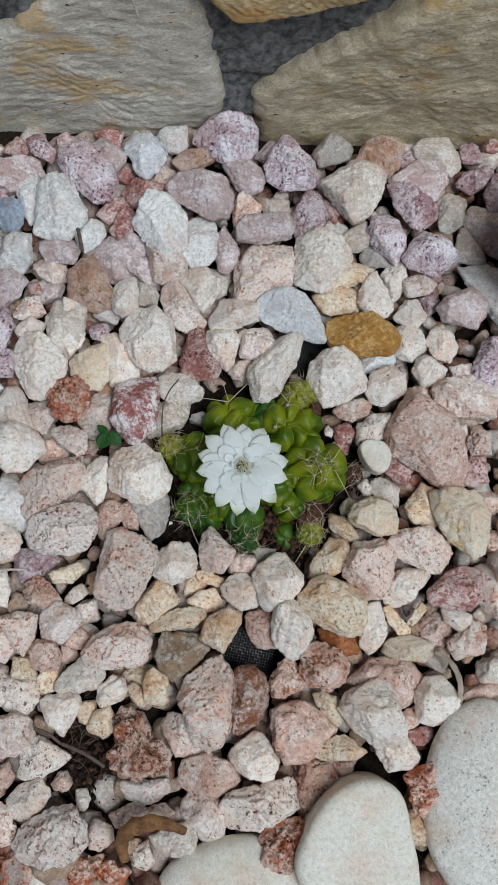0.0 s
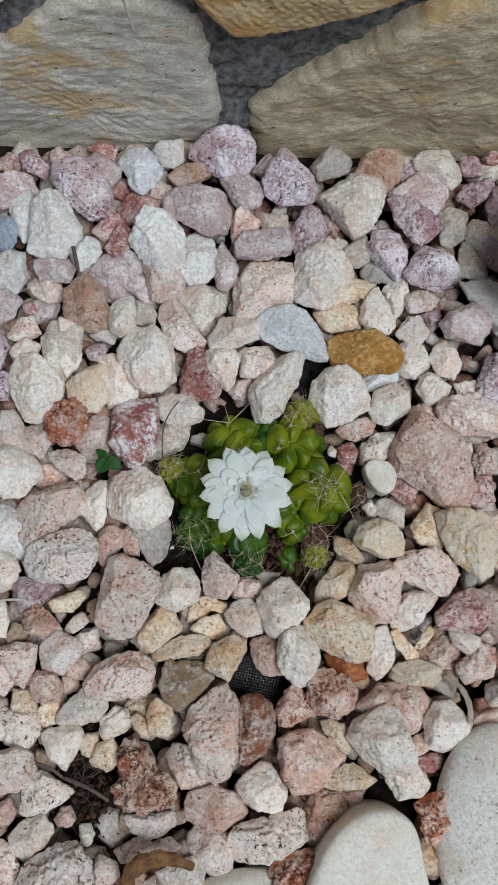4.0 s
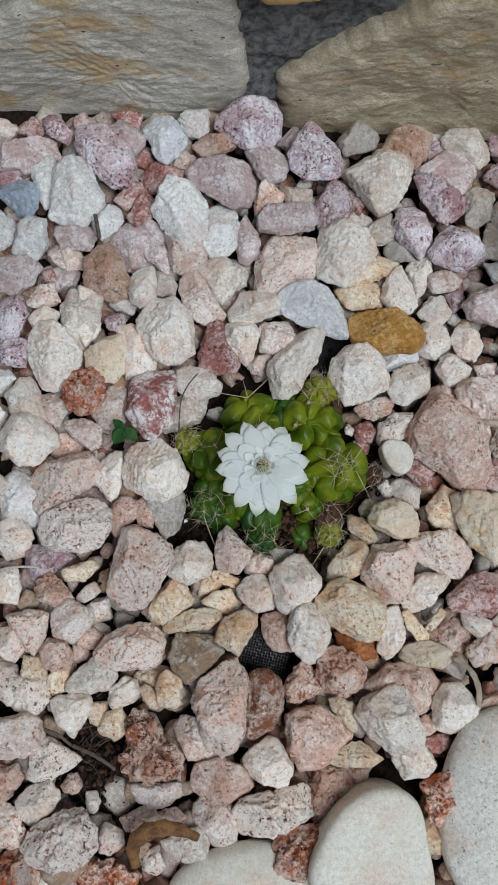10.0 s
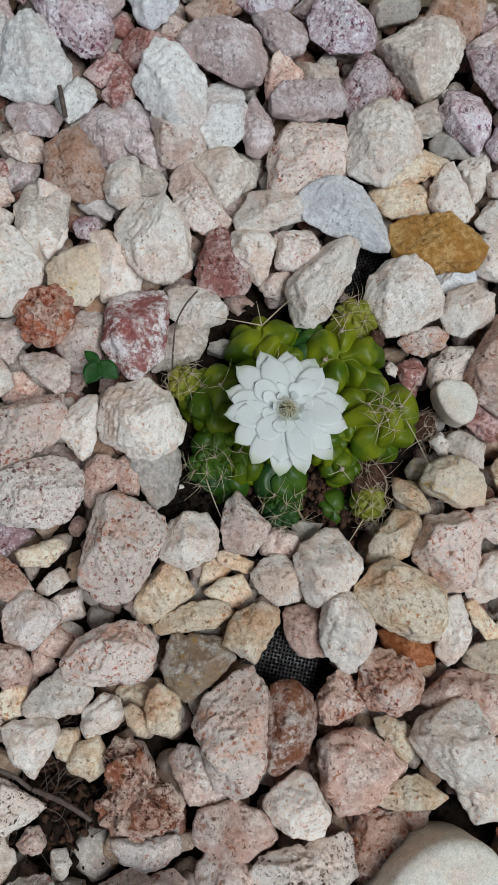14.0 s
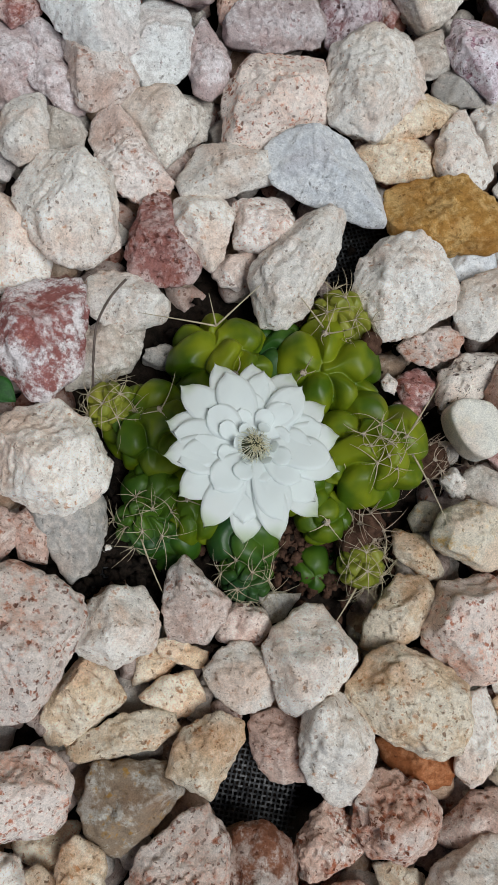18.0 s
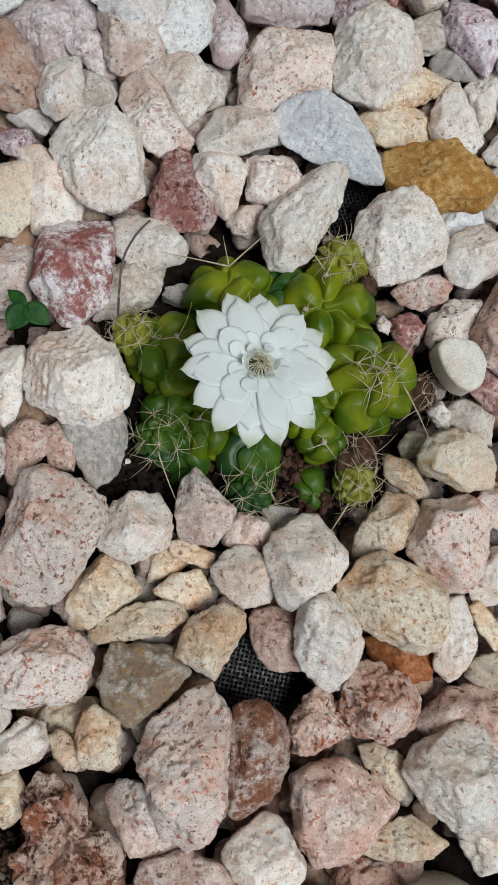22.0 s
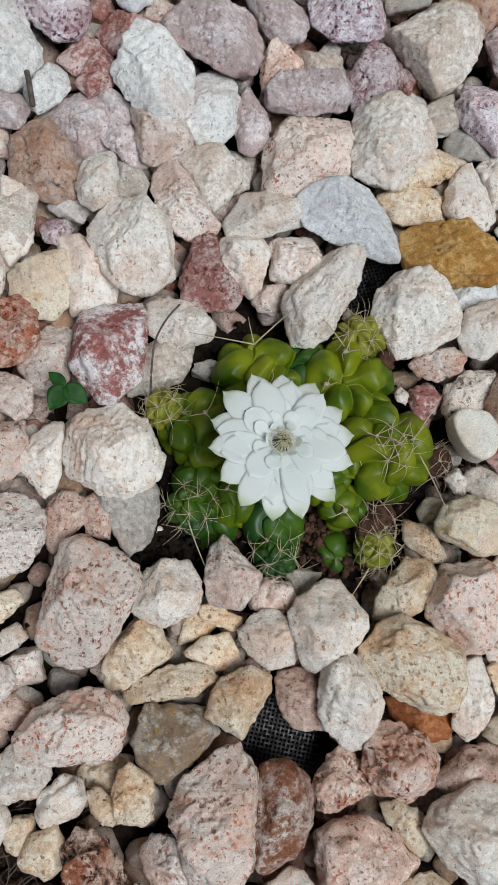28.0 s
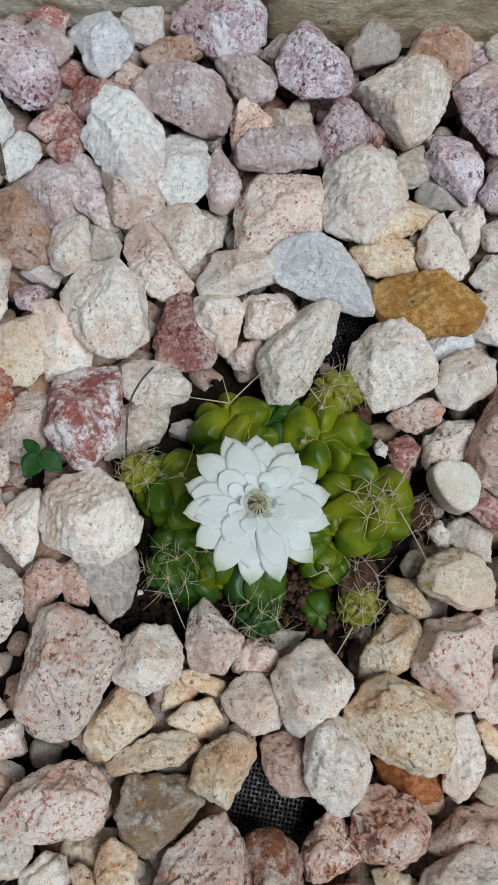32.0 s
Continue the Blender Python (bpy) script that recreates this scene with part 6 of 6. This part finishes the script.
# this G stone stands in for a translucent grey piece of plastic
stone("G", 0.1158, -0.0226, -0.0095, 0.0186, 0.0109, -20, 4)
stone("W", 0.1487, -0.0276, -0.0045, 0.0191, 0.0190, 0, 5)
stone("K", 0.1558, 0.0472, -0.0095, 0.0171, 0.0177, 0, 5)
stone("E", 0.0075, -0.1420, -0.0035, 0.1032, 0.0584, 4, 0, 0.5)
stone("E", -0.1012, -0.1355, -0.0085, 0.0203, 0.0140, 0, 0, 0.8)
stone("K", 0.1431, -0.0416, -0.0095, 0.0298, 0.0197, 0, 5)
stone("E2", 0.1343, -0.0954, -0.0010, 0.1067, 0.0638, 82, 0, 0.5)
stone("E", 0.1569, -0.0507, -0.0035, 0.0231, 0.0217, 0, 0, 0.8)
stone("Q", 0.0476, 0.0659, -0.0095, 0.0074, 0.0052, 0, 5)
stone("Q", -0.1638, 0.2999, -0.0045, 0.0206, 0.0181, 0, 5)
stone("W", -0.1537, 0.1357, -0.0020, 0.0198, 0.0163, 0, 5)
stone("W", -0.1543, 0.1158, -0.0045, 0.0177, 0.0209, 0, 5)
stone("P", -0.1506, 0.0714, -0.0045, 0.0209, 0.0225, 90, 5)
stone("P", -0.1387, -0.0307, -0.0045, 0.0209, 0.0191, -30, 5)
stone("V", -0.1349, -0.0846, -0.0045, 0.0191, 0.0224, 20, 5)
stone("T", 0.1696, 0.0771, -0.0045, 0.0210, 0.0231, 80, 5)
stone("K", 0.1677, 0.0574, -0.0045, 0.0199, 0.0169, 0, 5)
stone("P", 0.1632, 0.0284, -0.0020, 0.0297, 0.0301, 0, 5)
stone("W", -0.0404, 0.0582, -0.0125, 0.0036, 0.0030, 20, 6)
stone("W", -0.0362, 0.0946, -0.0125, 0.0030, 0.0024, 60, 6)
stone("W", -0.0810, -0.0491, -0.006, 0.0046, 0.0042, 10, 6)
stone("W", -0.0322, 0.0595, -0.0125, 0.0028, 0.0020, 100, 6)
stone("W", 0.0563, 0.0831, -0.0125, 0.0030, 0.0022, 40, 6)

PEBBLES = [(0.0075, -0.1420, 0.0485, 0.0274), (0.0682, -0.1153, 0.0341, 0.0408), (0.1343, -0.0954, 0.03, 0.0501)]
MAT_SPOTS = [(0.0431, 0.1638, 15), (0.0042, -0.0197, -12), (-0.0537, 0.0505, 20)]
POT = (0.2041, 0.2222)
# ---- gravel under and around the loose stones ----
def on_soil(x, y):
    return ((x - HOLE[0]) / 0.069) ** 2 + ((y - HOLE[1]) / 0.059) ** 2 < 1 or ((x + 0.088) / 0.022) ** 2 + ((y + 0.062) / 0.034) ** 2 < 1


def on_mat(x, y):
    return any(math.hypot(x - u, y - v) < 0.017 for u, v, _ in MAT_SPOTS)


def scatter(seed, pitch, box, z_of, keep, sizes, level, share):
    """Stones thrown over a box, in the meshes of a few colours."""
    rng = np.random.default_rng(seed)
    _, dirs = level
    faces0 = np.array([tuple(f.vertices) for f in level[0].polygons])
    shapes = [stone_shape(rng, dirs, 1.0, rng.uniform(0.62, 0.95), rng.uniform(0.5, 0.72), int(rng.integers(4, 7)), 0.0) for k in range(24)]
    found = {kind: [] for kind in share}
    kinds = list(share)
    weights = np.array([share[k] for k in kinds])
    for y in np.arange(box[2], box[3], pitch):
        for x in np.arange(box[0], box[1], pitch):
            u, v = x + rng.uniform(-0.5, 0.5) * pitch, y + rng.uniform(-0.5, 0.5) * pitch
            kind, size, turn, tip = rng.choice(kinds, p=weights / weights.sum()), rng.uniform(*sizes), rng.uniform(0, 360), rng.normal(size=2) * 12
            shape, zz = shapes[int(rng.integers(24))], z_of(rng)
            if keep(u, v):
                m = np.array(pose(u, v, zz, tip[0], tip[1], turn))
                found[kind].append(shape * size @ m[:3, :3].T + m[:3, 3])
    return found, faces0


def gravel(found, faces0, label):
    for kind, clumps in found.items():
        if clumps:
            n = len(clumps[0])
            verts = np.concatenate(clumps)
            faces = np.concatenate([faces0 + n * k for k in range(len(clumps))])
            ob = new("gravel", mesh_of("gravel", verts, faces.tolist(), GRAVEL[kind]))
            tagged(ob, label, "gravel", kind="stuff")


# toned darker than the loose stones: shade of the gaps is in the colour
GRAVEL = {
    "pink": stone_mat("gravel_pink", (0.45, 0.35, 0.31), (0.63, 0.54, 0.49), 0.5, RUST, 0.22, 0.6, 0.9, True),
    "white": stone_mat("gravel_white", (0.6, 0.55, 0.49), (0.76, 0.71, 0.66), 0.5, (0.5, 0.4, 0.33), 0.14, 0.35, 0.9, True),
    "red": stone_mat("gravel_red", (0.34, 0.19, 0.15), (0.5, 0.36, 0.31), 0.45, (0.26, 0.1, 0.07), 0.3, 0.7, 0.9, True),
    "tan": stone_mat("gravel_tan", (0.48, 0.35, 0.26), (0.65, 0.53, 0.43), 0.5, (0.45, 0.28, 0.18), 0.2, 0.4, 0.9, True),
}
SHARE = {"pink": 4, "white": 3, "red": 2, "tan": 3}
SEEN = (-0.135, 0.148, -0.128, 0.325)


def on_pebble(x, y):
    return any(((x - u) / a) ** 2 + ((y - v) / b) ** 2 < 1 for u, v, a, b in PEBBLES)


def bed(x, y):
    return not on_pebble(x, y) and not on_soil(x, y) and not on_mat(x, y) and y < 0.326


def outside(x, y):
    left, right = -0.147 - 0.09 * (y + 0.133), 0.15 + 0.09 * (y + 0.133)
    return y < 0.322 and not on_pebble(x, y) and not (left < x < right and y > -0.125) and math.hypot(x - POT[0], y - POT[1]) > 0.03


gravel(*scatter(31, 0.0205, (-0.2, 0.23, -0.16, 0.33), lambda r: -0.0172 + r.normal() * 0.0018, bed, (0.016, 0.025), COARSE, SHARE), "small mixed gravel lying between and under the larger stones")
gravel(*scatter(32, 0.0195, (-0.45, 0.45, -0.45, 0.33), lambda r: -0.004 + r.normal() * 0.003, outside, (0.022, 0.036), COARSE, SHARE), "mixed pink, white and red gravel of the bed")
gravel(*scatter(33, 0.024, (-1.0, 1.0, -0.9, 0.33), lambda r: -0.011 + r.normal() * 0.003, lambda x, y: y < 0.32 and (abs(x) > 0.2 or y < -0.14), (0.026, 0.04), small_ball(2)[0], SHARE), "mixed pink, white and red gravel of the bed")

gravel(*scatter(34, 0.0125, (-0.16, 0.18, -0.13, 0.32), lambda r: -0.0128 + r.normal() * 0.0025, bed, (0.008, 0.016), COARSE, SHARE), "small chips of stone lodged between the larger stones")

# soil crumbs in the planting hole and in the bare patch
def crumbs(seed, number, x, y, spread, z, label, material):
    rng = np.random.default_rng(seed)
    pieces = []
    for k in range(number):
        u, v = rng.normal(size=2) * spread
        s = rng.uniform(0.0006, 0.0021)
        dirs = np.array(TINY0[0]) * (1 + 0.3 * rng.normal(size=(len(TINY0[0]), 1)))
        pieces.append(([tuple(q) for q in dirs * s + (x + u, y + v, z + rng.uniform(0, 0.003))], TINY0[1]))
    tagged(new("soil_crumbs", mesh_of("soil_crumbs", *joined(pieces), material)), label, "soil", kind="stuff")


crumbs(61, 620, 0.03, 0.06, (0.015, 0.011), -0.0148, "reddish-brown peat crumbs beside the cactus", crumb_mat)
crumbs(62, 700, 0.005, 0.09, (0.036, 0.031), -0.0145, "dark soil crumbs round the cactus", soil_mat)
crumbs(63, 320, -0.087, -0.06, (0.012, 0.02), -0.0135, "dark crumbly soil in a bare patch of the gravel", crumb_mat)
crumbs(65, 420, -0.046, 0.054, (0.012, 0.009), -0.0155, "dark soil crumbs over the edge of the weed mat", soil_mat)
crumbs(64, 200, -0.087, -0.06, (0.012, 0.02), -0.0125, "black soil crumbs in a bare patch of the gravel", soil_mat)

# roots in the bare patch
rng = np.random.default_rng(77)
pieces = []
for k in range(46):
    at = (-0.087 + rng.normal() * 0.011, -0.062 + rng.normal() * 0.017, -0.0105 + rng.uniform(0, 0.003))
    way = Vector((rng.normal(), rng.normal(), 0.1))
    pieces.append(strand(at, way, rng.uniform(0.008, 0.022), 0.0003, Vector((rng.normal(), rng.normal(), -0.1)) * 1.3, 9))
tagged(new("dry_roots", mesh_of("dry_roots", *joined(pieces), twig_mat)), "tangle of thin dry roots on the bare soil", "roots", kind="stuff")

# woven weed mat showing through the gravel
def strip(n=28, w=0.0003):
    """One woven strip, 34 mm long, along x."""
    verts, faces = [], []
    for i in range(n + 1):
        s = (i / n - 0.5) * 0.034
        lift = 0.0003 * math.cos(math.pi * s / 0.0016)
        for sgn in (-1, 1):
            for dz in (0.0001, -0.0001):
                verts.append((s, sgn * w, lift + dz))
    for i in range(n):
        a = 4 * i
        faces += [(a, a + 4, a + 6, a + 2), (a + 1, a + 3, a + 7, a + 5), (a, a + 1, a + 5, a + 4), (a + 2, a + 6, a + 7, a + 3)]
    return mesh_of("strip", verts, faces, mat_black, False)


strip_mesh = strip()
for u, v, turn in MAT_SPOTS:
    weave = new("weed_mat")
    weave.matrix_world = pose(u, v, -0.0165, 0, 0, turn)
    tagged(weave, "black woven weed mat showing between the stones", "weed mat", "pieces of weed mat")
    for k in range(-10, 11):
        for across in (0, 1):
            ob = part("strip", strip_mesh, weave)
            ob.matrix_local = pose(0, 0, 0, 0, 0, 90 * across) @ pose(0.0016 * ((k + across) % 2), k * 0.0016, 0)

# ---- small things ----
def blade(length, width, curl, fold, nu=12, nv=7):
    verts, faces = [], []
    for i in range(nu):
        u = i / (nu - 1)
        w = width * 0.5 * math.sin(math.pi * min(0.98, 0.06 + 0.92 * u) ** 0.85)
        a = curl * u
        cx, cz = (length * math.sin(a) / curl, length * (1 - math.cos(a)) / curl) if abs(curl) > 1e-3 else (length * u, 0)
        for j in range(nv):
            v = 2 * j / (nv - 1) - 1
            verts.append((cx, w * v, cz + fold * width * v * v))
    n = len(verts)
    verts += [(x, y, z - 0.00025) for x, y, z in verts]
    for i in range(nu - 1):
        for j in range(nv - 1):
            a = i * nv + j
            faces += [(a, a + nv, a + nv + 1, a + 1), (n + a + 1, n + a + nv + 1, n + a + nv, n + a)]
    edge = [i * nv for i in range(nu)] + [(nu - 1) * nv + j for j in range(1, nv)] + [i * nv + nv - 1 for i in range(nu - 2, -1, -1)] + [j for j in range(nv - 2, -1, -1)]
    faces += [(a, a + n, b + n, b) for a, b in zip(edge[:-1], edge[1:])]
    return verts, faces


sprout = new("seedling")
sprout.location = (-0.0772, 0.1064, 0.0080)
tagged(sprout, "tiny green seedling with rounded leaves between stones", "seedling")
part("stem", mesh_of("stem", *strand((0, 0, -0.014), (0.1, 0.05, 1), 0.019, 0.0005, (0, 0, 0)), leaf_mat), sprout)
for ang, ln, wd, rise in ((-35, 0.0105, 0.0082, 0.2), (-120, 0.0105, 0.0088, 0.15), (140, 0.0085, 0.005, 0.4)):
    ob = part("leaf", mesh_of("leaf", *blade(ln, wd, -0.5, 0.06), leaf_mat), sprout)
    ob.matrix_local = pose(0, 0, 0.004, 0, -20 * rise, ang)

def ribbon(knots, width, fold, material):
    """A curled strip of dry leaf along a bent line."""
    line = smooth_line(knots, 25)
    verts, faces, nv = [], [], 7
    for i, q in enumerate(line):
        along = (line[min(i + 1, 24)] - line[max(i - 1, 0)]).normalized()
        side = along.cross(Vector((0, 0, 1))).normalized()
        w = width * 0.5 * (0.25 + 0.75 * math.sin(math.pi * (0.08 + 0.86 * i / 24))) * (1 + 0.12 * math.sin(i * 1.7))
        for j in range(nv):
            v = 2 * j / (nv - 1) - 1
            verts.append(q + side * (w * math.sin(v * 1.3)) + Vector((0, 0, w * fold * math.cos(v * 1.6 + 0.3 * math.sin(i)))))
    n = len(verts)
    verts += [q - Vector((0, 0, 0.0003)) for q in verts]
    for i in range(24):
        for j in range(nv - 1):
            a = i * nv + j
            faces += [(a, a + nv, a + nv + 1, a + 1), (n + a + 1, n + a + nv + 1, n + a + nv, n + a)]
    return mesh_of("dry_leaf", verts, faces, material)


def smooth_line(knots, steps=25):
    """Points evenly along a bent line through a few knots."""
    p = [Vector(k) for k in knots]
    out = []
    for i in range(steps):
        s = i / (steps - 1) * (len(p) - 1)
        k = min(int(s), len(p) - 2)
        a, b, c, d = p[max(k - 1, 0)], p[k], p[k + 1], p[min(k + 2, len(p) - 1)]
        u = s - k
        out.append(0.5 * ((2 * b) + (c - a) * u + (2 * a - 5 * b + 4 * c - d) * u * u + (3 * b - a - 3 * c + d) * u**3))
    return out



tagged(new("dry_leaf", ribbon([(-0.059, -0.1236, 0.01), (-0.0609, -0.1127, 0.013), (-0.054, -0.1055, 0.014), (-0.0409, -0.104, 0.014), (-0.0275, -0.1089, 0.012)], 0.009, 0.55, dry_leaf_mat)), "curled brown dry leaf lying on the stones", "dry leaf")
tagged(new("dry_leaf", ribbon([(0.1130, -0.0173, 0.002), (0.1208, -0.0223, 0.004), (0.1252, -0.0312, 0.005), (0.1257, -0.0417, 0.004), (0.1229, -0.0502, 0.001)], 0.0034, 0.18, pale_leaf_mat)), "small papery beige dry leaf between the stones", "dry leaf")
tagged(new("dry_stalk", mesh_of("dry_stalk", *tube(smooth_line([(-0.0363, 0.1395, 0.016), (-0.0411, 0.1328, 0.017), (-0.0449, 0.1243, 0.016), (-0.0458, 0.1151, 0.012), (-0.0459, 0.1079, 0.004)]), [0.0004] * 25, 6), twig_mat)), "thin dark dry stalk arching over the stones", "stalk")
tagged(new("straw", mesh_of("straw", *tube(smooth_line([(-0.1365, 0.0265, 0.012), (-0.1286, 0.0274, 0.013), (-0.1195, 0.0275, 0.012)]), [0.0007] * 25, 6), straw_mat)), "pale piece of straw lying on the stones", "straw")
tagged(new("twig", mesh_of("twig", *tube(smooth_line([(-0.1008, 0.2376, 0.012), (-0.0994, 0.2319, 0.012), (-0.0976, 0.2234, 0.01)]), [0.0012] * 25, 6), twig_mat)), "short dark twig between the stones", "twig")
tagged(new("twig", mesh_of("twig", *tube(smooth_line([(-0.0961, -0.0659, -0.0), (-0.0837, -0.071, 0.0), (-0.0729, -0.078, -0.002)]), [0.0011] * 25, 6), twig_mat)), "dark woody root on the bare soil", "twig")
tagged(new("twig", mesh_of("twig", *tube(smooth_line([(-0.1112, -0.0573, 0.004), (-0.1036, -0.0603, 0.003), (-0.0968, -0.0659, 0.0)]), [0.0009] * 25, 6), twig_mat)), "dark woody root on the bare soil", "twig")
tagged(new("straw", mesh_of("straw", *tube(smooth_line([(-0.0675, 0.319, 0.1489), (-0.0665, 0.319, 0.1339), (-0.064, 0.319, 0.1179), (-0.0602, 0.319, 0.0985)]), [0.0008] * 25, 6), straw_mat)), "pale dry grass stem leaning on the wall", "straw")
